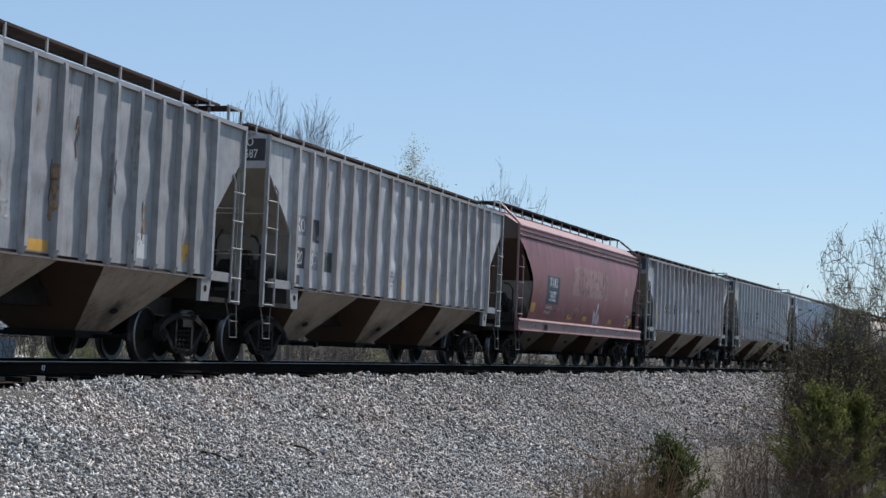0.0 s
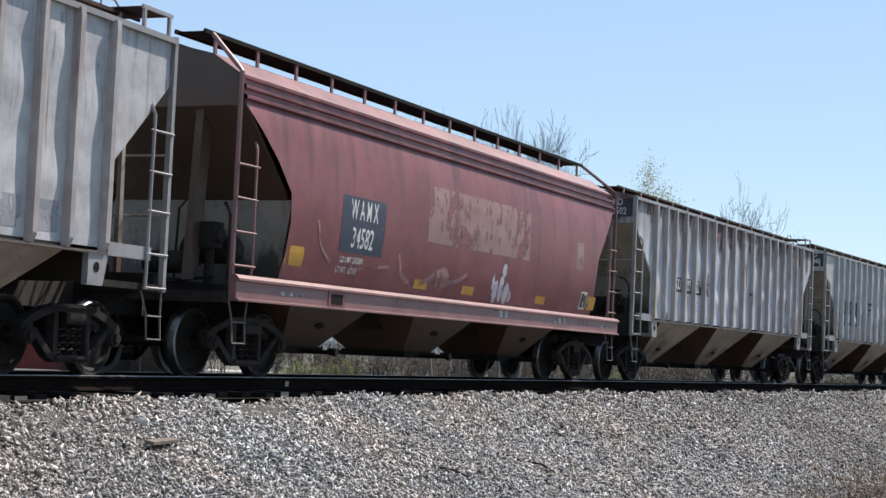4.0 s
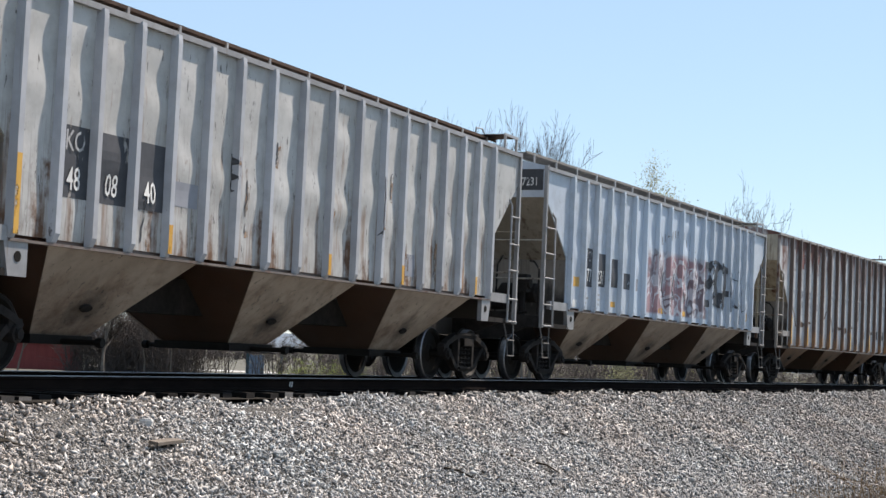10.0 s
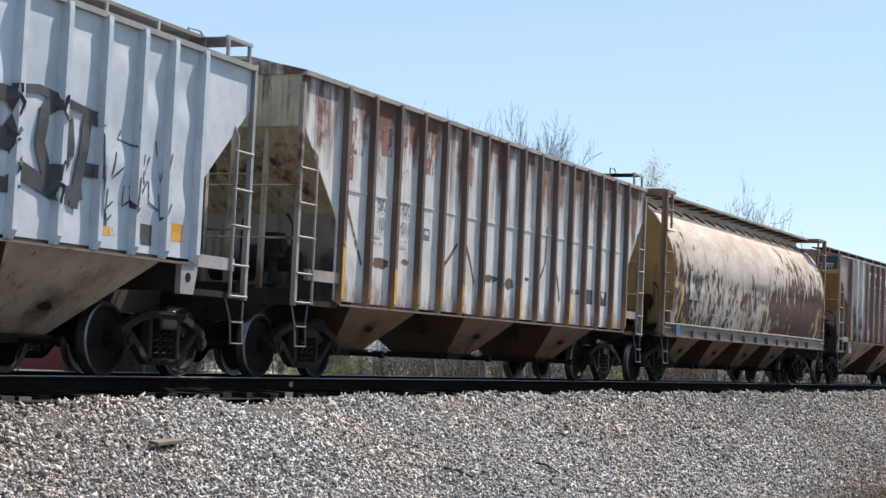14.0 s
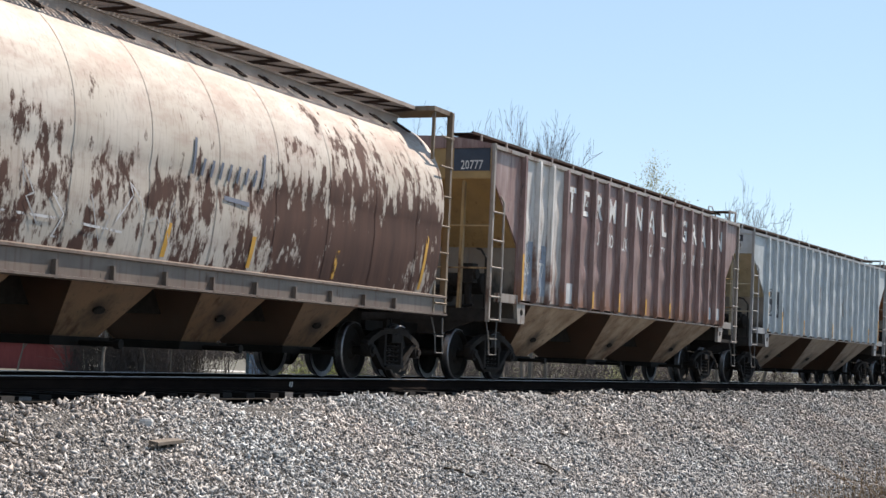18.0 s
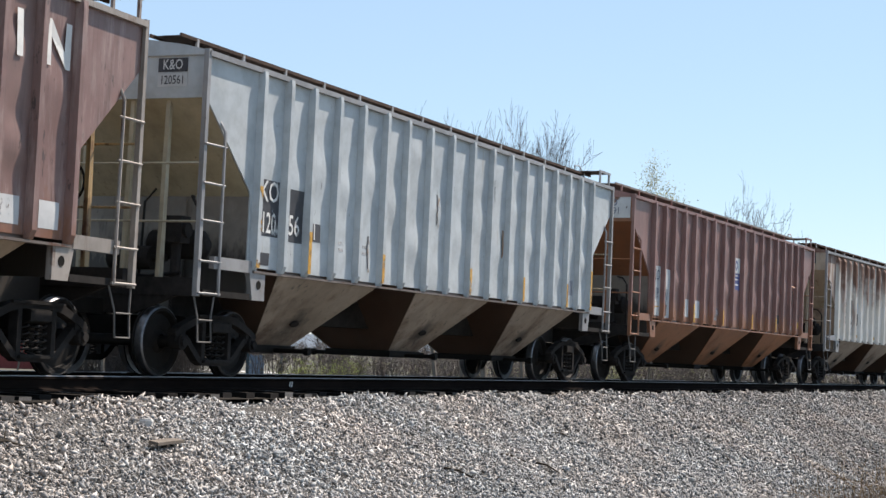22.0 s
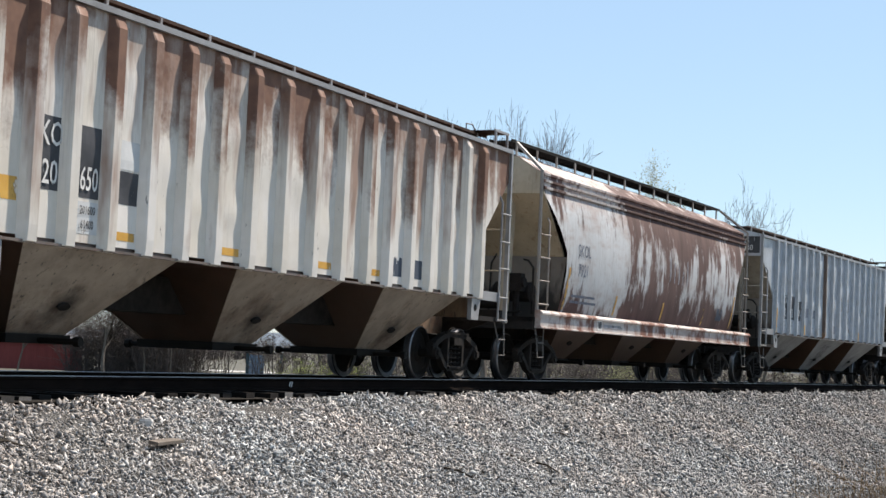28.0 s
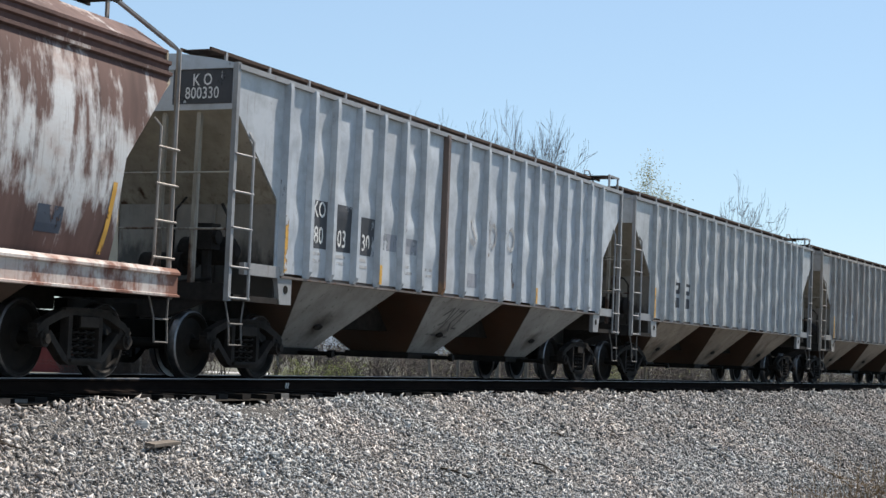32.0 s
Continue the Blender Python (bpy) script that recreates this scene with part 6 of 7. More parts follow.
    for car, spots in ((a, ((-1.2, 2.4, 0.5), (1.2, 2.0, 0.8), (1.9, 2.9, 0.6), (3.0, 2.5, 0.5), (4.2, 1.9, 0.6), (5.5, 2.8, 0.5))),
                       (d, ((-2.6, 2.3, 0.5), (-0.4, 2.25, 0.45), (0.9, 2.7, 0.6), (1.3, 2.2, 0.35), (3.1, 2.5, 0.4), (5.2, 2.0, 0.5))),
                       (e, ((-4.3, 1.6, 0.5), (-2.3, 2.4, 0.5), (-1.9, 1.9, 0.7), (-1.1, 2.9, 0.3), (0.6, 2.1, 0.45), (2.2, 2.2, 0.9), (2.6, 2.8, 0.4), (4.4, 1.7, 0.6), (5.6, 1.6, 0.5))),
                       (c["J"], ((-3.4, 1.7, 0.5), (-0.9, 2.6, 0.5), (1.4, 2.7, 0.9), (2.0, 2.3, 0.5), (3.1, 2.5, 0.7), (4.0, 1.8, 0.6), (5.4, 1.6, 0.5))),
                       (c["N"], ((-2.8, 2.4, 0.5), (0.7, 2.3, 0.6), (1.9, 1.8, 0.4), (3.9, 1.7, 0.5)))):
        for x, z, tall in spots:
            scar(car, x, z, tall)
    # G
    q = c["G"]
    for k, t, z in ((1, "SK", 2.72), (2, "OL", 2.72), (1, "10", 2.42), (2, "011", 2.42)):
        panel_text(q, k, t, z, 0.22, M_BLUELETTER, 0.75)
    on_panel(q, 3, 2.3, 2.5, M_BLUELETTER, 0.25, 0.55)
    on_panel(q, 3, 2.34, 2.46, M_PALEPATCH, 0.3, 0.5, "label")
    for k in (0, 2, 5, 8, 11):
        rib_stripe(q, k, 1.2, 2.1 if k == 0 else 1.75)
    for k in (1, 2):
        small_print(q, SURFACES[q.name][0][k][0] - 0.22, 2.2, 2, 0.4, M_DIM)
    for sheet in SURFACES[q.name][0]:
        part("lap_seam", Geo().box(sheet[0] - sheet[1] / 2, sheet[0] + sheet[1] / 2, -SIDE - 0.014, -SIDE - 0.002, 2.83, 2.86), RUST_G, q)
    for k in (12, 13):
        on_panel(q, k, 1.62, 1.92, M_INK, 0.15, 0.8)
    for k, z, rx, rz in ((1, 1.82, 0.3, 0.09), (2, 1.9, 0.14, 0.04), (6, 1.84, 0.33, 0.07), (7, 1.8, 0.22, 0.11), (8, 1.93, 0.12, 0.04), (11, 1.83, 0.3, 0.06)):
        blob(q, SURFACES[q.name][0][k][0] + 0.04, z, rx, rz, M_GRIME, k)
    # diagonal cables drawn as brown strokes on the sheets
    for k, pts in ((0, ((-0.3, 2.65), (0.0, 2.2), (0.3, 1.75))), (4, ((0.3, 2.35), (0.0, 2.1), (-0.3, 1.9))), (5, ((-0.3, 2.45), (0.0, 2.05), (0.2, 1.7))),
                   (9, ((0.12, 3.0), (0.08, 2.3), (-0.3, 1.85))), (10, ((-0.3, 2.4), (-0.1, 2.0), (0.05, 1.6)))):
        cx = SURFACES[q.name][0][k][0]
        stroke(q, [(cx + a_, z_) for a_, z_ in pts], 0.07, M_GRIME, name="rubbed_line")
    for k, z0, z1, a_, b_ in ((0, 3.0, 3.9, 0.05, 0.35), (0, 3.4, 3.95, 0.35, 0.75), (2, 3.1, 3.9, 0.1, 0.5), (3, 3.4, 3.9, 0.1, 0.6), (5, 3.4, 3.9, 0.05, 0.4), (1, 3.5, 3.95, 0.4, 0.85)):
        on_panel(q, k, z0, z1, M_OLDRED, a_, b_, "paint_remnant")
    # H
    h = c["H"]
    decal(h, -6.05, -4.9, 2.05, 2.75, M_STENCILGROUND, lift=0.012)
    lettering(h, "WSOR", -5.5, 2.55, 0.27, M_INK, 0.72, 0.02, thick=0.012)
    lettering(h, "17167", -5.5, 2.2, 0.27, M_INK, 0.68, 0.02, thick=0.012)
    for i in range(9):
        x = -0.7 + i * 0.22
        stroke(h, [(x, 2.55), (x + 0.05, 2.55 + (0.46 if i in (0, 8) else 0.22))], 0.06, M_BLUELETTER, 0.014, "print_line")
    stroke(h, [(0.1, 2.33), (0.75, 2.3)], 0.06, M_BLUELETTER, 0.014, "print_line")
    for x in (-6.75, -1.2, 0.9, 3.4, 6.55):
        tall = 0.9 if abs(x) > 6 else 0.42
        decal(h, x, x + 0.1, 1.48, 1.48 + tall, M_YELLOW, "reflector", 0.008, 0.12)
    rnd = random.Random(9)
    for k in range(9):
        x, z = -5.9 + k * 0.62, rnd.uniform(1.75, 2.1)
        pts = [(x, z)]
        for _ in range(5):
            pts.append((pts[-1][0] + rnd.uniform(-0.15, 0.3), min(2.4, max(1.55, pts[-1][1] + rnd.uniform(-0.35, 0.35)))))
        stroke(h, pts, 0.022, M_DIM if k % 2 else M_SCRIBBLE, 0.01)
    stroke(h, [(-4.4, 1.75), (-3.4, 1.75), (-2.1, 1.7)], 0.03, M_SCRIBBLE, 0.01)
    for x in (-6.9,):
        part("sign_plate", Geo().box(x - 0.13, x + 0.13, -1.63, -1.6, 1.13, 1.4), M_PLATEBLUE, h, "small blue sign plate")
    # I
    t = c["I"]
    for k, ch in enumerate("TERMINAL GRAIN"):
        if ch != " ":
            panel_text(t, 3 + k, ch, 3.58, 0.5, M_LETTER, 1.0, thick=0.032)
    for k, s in ((5, "S"), (6, "IO"), (7, "UX"), (9, "CI"), (10, "TY"), (12, "IO"), (13, "W"), (14, "A")):
        panel_text(t, k, s, 2.95, 0.3, M_LETTER, 0.66)
    on_panel(t, 0, 1.62, 2.62, M_BLUEPATCH)
    on_panel(t, 1, 1.62, 2.58, M_BLUEPATCH)
    panel_text(t, 0, "20", 2.1, 0.28, M_PALEPATCH)
    panel_text(t, 1, "77", 2.1, 0.28, M_PALEPATCH)
    on_panel(t, 3, 1.55, 1.95, M_PALEPATCH, 0.1, 0.8)
    on_panel(t, 15, 1.6, 1.9, M_PALEPATCH, 0.2, 0.8)
    on_panel(t, 16, 1.6, 1.9, M_PALEPATCH, 0.2, 0.8)
    for k, top in ((0, 2.35), (5, 1.85), (7, 1.9), (9, 1.85), (11, 1.85)):
        rib_stripe(t, k, 1.5, top)
    end_plate(t, [("20777", 3.84)], M_NAVY, M_LETTER, z1=4.2)
    # J
    j = c["J"]
    on_panel(j, 0, 1.95, 2.72, M_INK)
    panel_text(j, 0, "KO", 2.55, 0.3, M_LETTER, 0.85)
    panel_text(j, 0, "120", 2.12, 0.3, M_LETTER, 0.68)
    on_panel(j, 1, 1.92, 2.66, M_INK)
    panel_text(j, 1, "56", 2.14, 0.3, M_LETTER, 0.8)
    on_panel(j, 2, 1.98, 2.24, M_INK, 0.1, 0.6)
    panel_text(j, 2, "1", 2.11, 0.24, M_LETTER, 0.8, -0.2)
    on_panel(j, 0, 1.55, 1.72, M_INK, 0.2, 0.6)
    for k, top in ((0, 2.6), (2, 2.1), (5, 1.95), (9, 1.95), (12, 1.95), (15, 1.95), (17, 2.3)):
        rib_stripe(j, k, 1.5, top)
    for k in (3, 4):
        small_print(j, SURFACES[j.name][0][k][0] - 0.22, 2.0, 2, 0.36, M_DIM)
    on_panel(j, 15, 1.75, 2.05, M_GHOST, 0.15, 0.85)
    end_plate(j, [("K&O", 4.03)], M_INK, M_LETTER, z0=3.94, z1=4.12, y0=-1.2, y1=-0.75, h=0.14)
    end_plate(j, [("120561", 3.83)], M_PALEPATCH, M_INK, z0=3.75, z1=3.92, y0=-1.2, y1=-0.75, h=0.12)
    # K
    w = c["K"]
    on_panel(w, 0, 1.56, 2.72, M_PALEPATCH)
    on_panel(w, 1, 1.54, 2.68, M_PALEPATCH)
    panel_text(w, 0, "KO", 2.5, 0.26, M_BLUELETTER, 0.85)
    panel_text(w, 0, "319", 2.08, 0.26, M_BLUELETTER, 0.66)
    panel_text(w, 1, "91", 2.08, 0.26, M_BLUELETTER, 0.75)
    on_panel(w, 0, 1.64, 1.9, M_YELLOW, 0.2, 0.85)
    on_panel(w, 0, 1.54, 1.63, M_INK, 0.3, 0.75)
    on_panel(w, 3, 1.62, 2.05, M_PALEPATCH, 0.1, 0.8)
    on_panel(w, 4, 1.62, 2.05, M_PALEPATCH, 0.2, 0.9)
    on_panel(w, 6, 1.62, 1.95, M_GHOST, 0.2, 0.9)
    on_panel(w, 8, 2.95, 3.35, M_LETTER, 0.1, 0.9, "sign")
    on_panel(w, 8, 2.5, 2.94, M_SIGNBLUE, 0.1, 0.9, "sign")
    cx = SURFACES[w.name][0][8][0]
    stroke(w, [(cx - 0.12, 3.15), (cx, 3.28), (cx + 0.12, 3.15), (cx, 3.02), (cx - 0.12, 3.15)], 0.05, M_SIGNBLUE, 0.008, "sign_device")
    for zz in (2.86, 2.76, 2.62):
        decal(w, cx - 0.2, cx + 0.2, zz, zz + 0.035, M_LETTER, "print_line", 0.006)
    for k, top in ((4, 1.95), (7, 1.9), (10, 1.9), (13, 1.9)):
        rib_stripe(w, k, 1.5, top)
    cx = SURFACES[w.name][0][15][0]
    on_panel(w, 15, 2.35, 2.85, M_DARK, 0.3, 0.7, "slot")
    part("awning", Geo().prism([(-SIDE, 2.93), (-SIDE - 0.09, 2.88), (-SIDE - 0.09, 2.86), (-SIDE, 2.9)], "x", cx - 0.16, cx + 0.16), ORANGE_K, w, "small bent rain hood")
    on_panel(w, 13, 1.75, 2.0, M_INK, 0.1, 0.85)
    on_panel(w, 15, 1.62, 1.74, M_PALEPATCH, 0.2, 0.7)
    on_panel(w, 16, 1.68, 1.88, M_YELLOW, 0.25, 0.85, "reflector")
    end_plate(w, [("K O", 4.02), ("31991", 3.83)], M_PALEPATCH, M_BLUELETTER, z0=3.68, z1=4.2, y0=-1.43, y1=-0.5)
    # L
    l = c["L"]
    on_panel(l, 1, 2.02, 2.82, M_INK)
    panel_text(l, 1, "KO", 2.62, 0.28, M_LETTER, 0.78)
    panel_text(l, 1, "20", 2.2, 0.28, M_LETTER, 0.78)
    on_panel(l, 2, 2.0, 2.8, M_INK)
    panel_text(l, 2, "650", 2.2, 0.28, M_LETTER, 0.62)
    on_panel(l, 3, 2.4, 2.74, M_PALEPATCH)
    on_panel(l, 3, 2.0, 2.38, M_INK)
    on_panel(l, 2, 1.6, 1.96, M_PALEPATCH)
    panel_text(l, 2, "201600", 1.86, 0.1, M_INK, 0.75)
    panel_text(l, 2, "61400", 1.7, 0.1, M_INK, 0.75)
    on_panel(l, 0, 1.85, 2.1, M_YELLOW, 0.1, 0.9, "reflector")
    for k in (3, 6, 9, 11):
        on_panel(l, k, 1.58, 1.68, M_YELLOW, 0.1, 0.9, "reflector")
    for k in (12, 13):
        on_panel(l, k, 1.62, 1.92, M_NAVY, 0.1, 0.9)
    end_plate(l, [("KO", 4.07), ("20650", 3.88)], M_INK, M_LETTER, z0=3.8, z1=4.17, y0=-1.15, y1=-0.55)
    # M
    m = c["M"]
    lettering(m, "SKOL", -5.4, 2.66, 0.27, M_BLUELETTER, 0.85, 0.01, thick=0.004)
    lettering(m, "7921", -5.4, 2.26, 0.27, M_BLUELETTER, 0.85, 0.01, thick=0.004)
    for x in (-6.3, -3.2, 0.15, 3.5, 6.1):
        tall = 0.85 if abs(x) > 6 else 0.42
        decal(m, x, x + 0.09, 1.45, 1.45 + tall, M_YELLOW, "reflector", 0.006, 0.1)
    decal(m, 4.75, 5.25, 1.62, 1.92, M_NAVY)
    for i in range(5):
        stroke(m, [(0.5 + i * 0.34, 2.35), (0.52 + i * 0.34, 2.95 - 0.1 * (i % 2))], 0.06, M_GHOST, 0.006, "print_line")
    small_print(m, -5.9, 1.72, 2, 1.6, M_BLUELETTER, 0.05, 0.12)
    for x0, x1, z0, z1, mt in ((-4.5, -4.22, 1.09, 1.31, M_LETTER), (-4.46, -4.26, 1.13, 1.27, M_INK), (-4.1, -2.9, 1.15, 1.22, M_GHOST)):
        part("sill_mark", Geo().box(x0, x1, -1.626 if mt is M_LETTER else -1.629, -1.621, z0, z1), mt, m)
    # N
    n = c["N"]
    for k, a_, b_ in ((1, "KO", "80"), (2, "", "03"), (3, "", "30")):
        on_panel(n, k, 1.92, 2.62 if k < 3 else 2.5, M_INK)
        panel_text(n, k, b_, 2.1, 0.27, M_LETTER, 0.8)
        if a_:
            panel_text(n, k, a_, 2.48, 0.25, M_LETTER, 0.8)
    on_panel(n, 4, 2.05, 2.32, M_GHOST)
    on_panel(n, 5, 2.05, 2.3, M_GHOST)
    for k, ch in ((8, "S"), (9, "O"), (10, "O")):
        panel_text(n, k, ch, 2.6, 0.5, M_DIM, 0.75)
    for k, top in ((0, 2.3), (4, 1.8), (12, 1.8)):
        rib_stripe(n, k, 1.5, top)
    for k in (1, 2, 3, 5, 6):
        small_print(n, SURFACES[n.name][0][k][0] - 0.2, 1.82, 2, 0.36, M_DIM)
    on_panel(n, 8, 1.65, 1.9, M_GHOST, 0.2, 0.8)
    end_plate(n, [("K O", 4.0), ("800330", 3.82)], M_INK, M_LETTER, z0=3.68, z1=4.2, y0=-1.43, y1=-0.5)
    # O, P, Q
    for key in ("O", "P", "Q"):
        o = c[key]
        for k in (2, 3):
            on_panel(o, k, 2.15, 2.42, M_INK if key != "P" else M_GHOST, 0.15, 0.85)
            on_panel(o, k, 1.82, 2.06, M_INK if key != "P" else M_GHOST, 0.15, 0.85)
            small_print(o, SURFACES[o.name][0][k][0] - 0.16, 2.25, 1, 0.34, M_LETTER, 0.1)
        rib_stripe(o, 0, 1.5, 2.2)
        on_panel(o, 13, 1.62, 1.85, M_GHOST, 0.2, 0.8)


def bay_tag(car, x, rows):
    """Black spray strokes on the sloping side plate of a bay; rows of (across, down the slope 0 to 1)."""
    for pts in rows:
        way = [Vector((x + a, -1.48 + 0.96 * d, 1.435 - 0.995 * d)) + Vector((0, -0.72, -0.69)) * 0.016 for a, d in pts]
        g = Geo()
        for p, q in zip(way, way[1:]):
            side = (q - p).cross(Vector((0, -0.72, -0.69))).normalized() * 0.022
            g.add([p - side, q - side, q + side, p + side], [(0, 1, 2, 3)])
        part("spray_stroke", g.mesh("spray_stroke"), M_BLACKSPRAY, car)
# ---- ties ----
def build_tie(g):
    g.box(-0.115, 0.115, -1.3, 1.3, -0.36, -0.188)


rnd = random.Random(21)
for k in range(250):
    s = 2.0 + k * 0.5
    x, y, z, a = on_track(s + rnd.uniform(-0.06, 0.06), rnd.choice((-0.2, -0.12, -0.04, 0.0, 0.04)) + rnd.uniform(-0.03, 0.03))
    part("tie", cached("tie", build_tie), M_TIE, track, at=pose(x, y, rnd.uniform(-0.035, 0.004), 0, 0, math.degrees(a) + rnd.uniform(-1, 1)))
x, y, z, a = on_track(22.6, 0.755 + 0.014, -0.1)
g = Geo()
for dx in (-0.075, -0.015, 0.055):
    g.prism([(dx - 0.02, -0.04), (dx + 0.01, -0.04), (dx + 0.035, 0.04), (dx + 0.005, 0.04)], "y", -0.003, 0.003)
part("rail_mark", g, M_LETTER, track, "chalky paint mark on the rail web", at=pose(x, y, z, 0, 0, math.degrees(a)))

# fallen twigs on the shoulder
for k, (s0, w0, s1, w1) in enumerate(((40.7, 3.48, 41.3, 3.9), (35.3, 4.07, 34.8, 4.39), (24.7, 3.38, 25.1, 3.62), (40.0, 5.41, 40.6, 5.77), (22.0, 3.55, 22.4, 3.9), (40.2, 2.93, 41.2, 3.08), (13.4, 2.36, 13.8, 2.46), (25.4, 3.68, 25.6, 4.01), (32.0, 1.86, 32.3, 2.1), (28.2, 2.9, 28.7, 3.1), (46.5, 3.2, 47.4, 3.5), (36.5, 2.6, 37.3, 2.75))):
    ends = [Vector(on_track(s_, w_, bed_height(w_) + 0.035)[:3]) for s_, w_ in ((s0, w0), (s1, w1))]
    mid = ends[0].lerp(ends[1], 0.45)
    rng_ = random.Random(k)
    twig = thing("fallen_branch", "dark dead branch lying on the ballast", "branch", "", "", pose(*mid))
    a, b = ends[0] - mid, ends[1] - mid
    bend = Vector((rng_.uniform(-0.05, 0.05), rng_.uniform(-0.05, 0.05), 0.03))
    part("stem", Geo().tube([a, a.lerp(b, 0.4) + bend, b], [0.022, 0.017, 0.008], 5), M_BARKDARK, twig)
    part("side_twig", Geo().tube([a.lerp(b, 0.4) + bend, a.lerp(b, 0.4) + bend * 2 + (b - a).orthogonal().normalized() * 0.12 + (b - a) * 0.2], [0.01, 0.005], 4), M_BARKDARK, twig)

# a few large pale stones and a broken plank on the shoulder
for s_, w_, r_, sd in ((18.3, 2.9, 0.11, 1), (16.6, 2.1, 0.08, 2), (23.4, 2.4, 0.07, 3), (26.2, 3.9, 0.08, 4)):
    rng_ = random.Random(sd)
    spot = on_track(s_, w_, bed_height(w_) + 0.02)[:3]
    stone = thing("stone", "large pale flat stone lying on the ballast", "stone", "", "", pose(*spot, 0, 0, sd * 70))
    ring = [(r_ * rng_.uniform(0.8, 1.2) * math.cos(k * 1.0472), r_ * 0.7 * rng_.uniform(0.8, 1.2) * math.sin(k * 1.0472)) for k in range(6)]
    part("block", Geo().loft([[(x * k, y * k, z) for x, y in ring] for k, z in ((0.9, -0.03), (1.0, 0.02), (0.7, 0.05))]), M_PALESTONE, stone)
spot = on_track(16.3, 2.55, bed_height(2.55) + 0.03)[:3]
plank = thing("broken_plank", "short weathered grey plank lying on the ballast", "plank", "", "", pose(*spot, 8, 0, 12))
part("board", Geo().prism([(-0.4, -0.06), (0.42, -0.07), (0.38, 0.06), (-0.36, 0.07)], "z", 0.0, 0.035), M_BARK, plank)

# ---- plants ----
def grow(g, twigs, rng, base, way, length, r, depth, spread, up=0.25, kids=(3, 5), tips=None, fine=0.004):
    """A limb that bends and forks; thin ends go to twigs."""
    pts, p, d = [base], Vector(base), Vector(way).normalized()
    n = 4
    for i in range(n):
        d = (d + Vector((rng.gauss(0, 0.19), rng.gauss(0, 0.19), rng.gauss(0, 0.1) + up * 0.16))).normalized()
        p = p + d * length / n
        pts.append(p.copy())
    rs = [max(fine, r * (1 - 0.62 * i / n)) for i in range(n + 1)]
    (g if r > 0.03 else twigs).tube(pts, rs, 6 if r > 0.05 else (4 if r > 0.015 else 3), False)
    if depth == 0:
        if tips is not None:
            tips += pts[1:]
        return
    for _ in range(rng.randint(*kids)):
        i = rng.randint(2, n) if depth > 1 else rng.randint(1, n)
        side = d.orthogonal().normalized()
        side.rotate(Matrix.Rotation(rng.uniform(0, 6.28), 3, d))
        new_way = (d * rng.uniform(0.5, 1.0) + side * spread * rng.uniform(0.6, 1.2) + Vector((0, 0, up * 0.5))).normalized()
        grow(g, twigs, rng, pts[i], new_way, length * rng.uniform(0.52, 0.78), rs[i] * rng.uniform(0.45, 0.7), depth - 1, spread, up, kids, tips, fine)


def leaf_cloud(spots, count, size, rng, spread):
    g = Geo()
    for _ in range(count):
        c = rng.choice(spots) + Vector((rng.gauss(0, spread), rng.gauss(0, spread), rng.gauss(0, spread)))
        a = Vector((rng.gauss(0, 1), rng.gauss(0, 1), rng.gauss(0, 1))).normalized()
        b = a.orthogonal().normalized()
        s = size * rng.uniform(0.6, 1.4)
        g.add([c - a * s, c + b * s * 0.55, c + a * s, c - b * s * 0.55], [(0, 1, 2, 3)])
    return g


def raw(g, name):
    me = bpy.data.meshes.new(name)
    me.from_pydata(g.v, [], g.f)
    return me


def bare_tree(at, height, seed, label, depth=4, spread=0.75, leaves=0, leaf_size=0.05, lean=(0, 0), kids=(3, 5), thick=0.022, up=0.3, twig_material=None, girth=0.3, fine=0.004, leaf_spread=0.12):
    rng = random.Random(seed)
    wood, twigs, tips = Geo(), Geo(), []
    tree = thing("tree", label, "tree", "", "", pose(*at))
    grow(wood, twigs, rng, Vector((0, 0, -0.2)), Vector((lean[0], lean[1], 1)), height * 0.46, height * thick, depth, spread, up, kids, tips, fine)
    high = max(v[2] for v in twigs.v + wood.v)
    wide = max(math.hypot(v[0], v[1]) for v in twigs.v)
    kz, kx = height / high, min(height / high, height * girth / wide)
    for o in (wood, twigs):
        o.v = [(x * kx, y * kx, z * kz) for x, y, z in o.v]
    tips = [Vector((p.x * kx, p.y * kx, p.z * kz)) for p in tips]
    part("trunk", raw(wood, "trunk"), M_BARK, tree)
    part("crown", raw(twigs, "crown"), twig_material or M_TWIG, tree, "bare fine twigs")
    if leaves:
        part("leaves", raw(leaf_cloud(tips, leaves, leaf_size, rng, leaf_spread), "leaves"), M_BUD, tree, "small yellow-green spring leaves")
    return tree


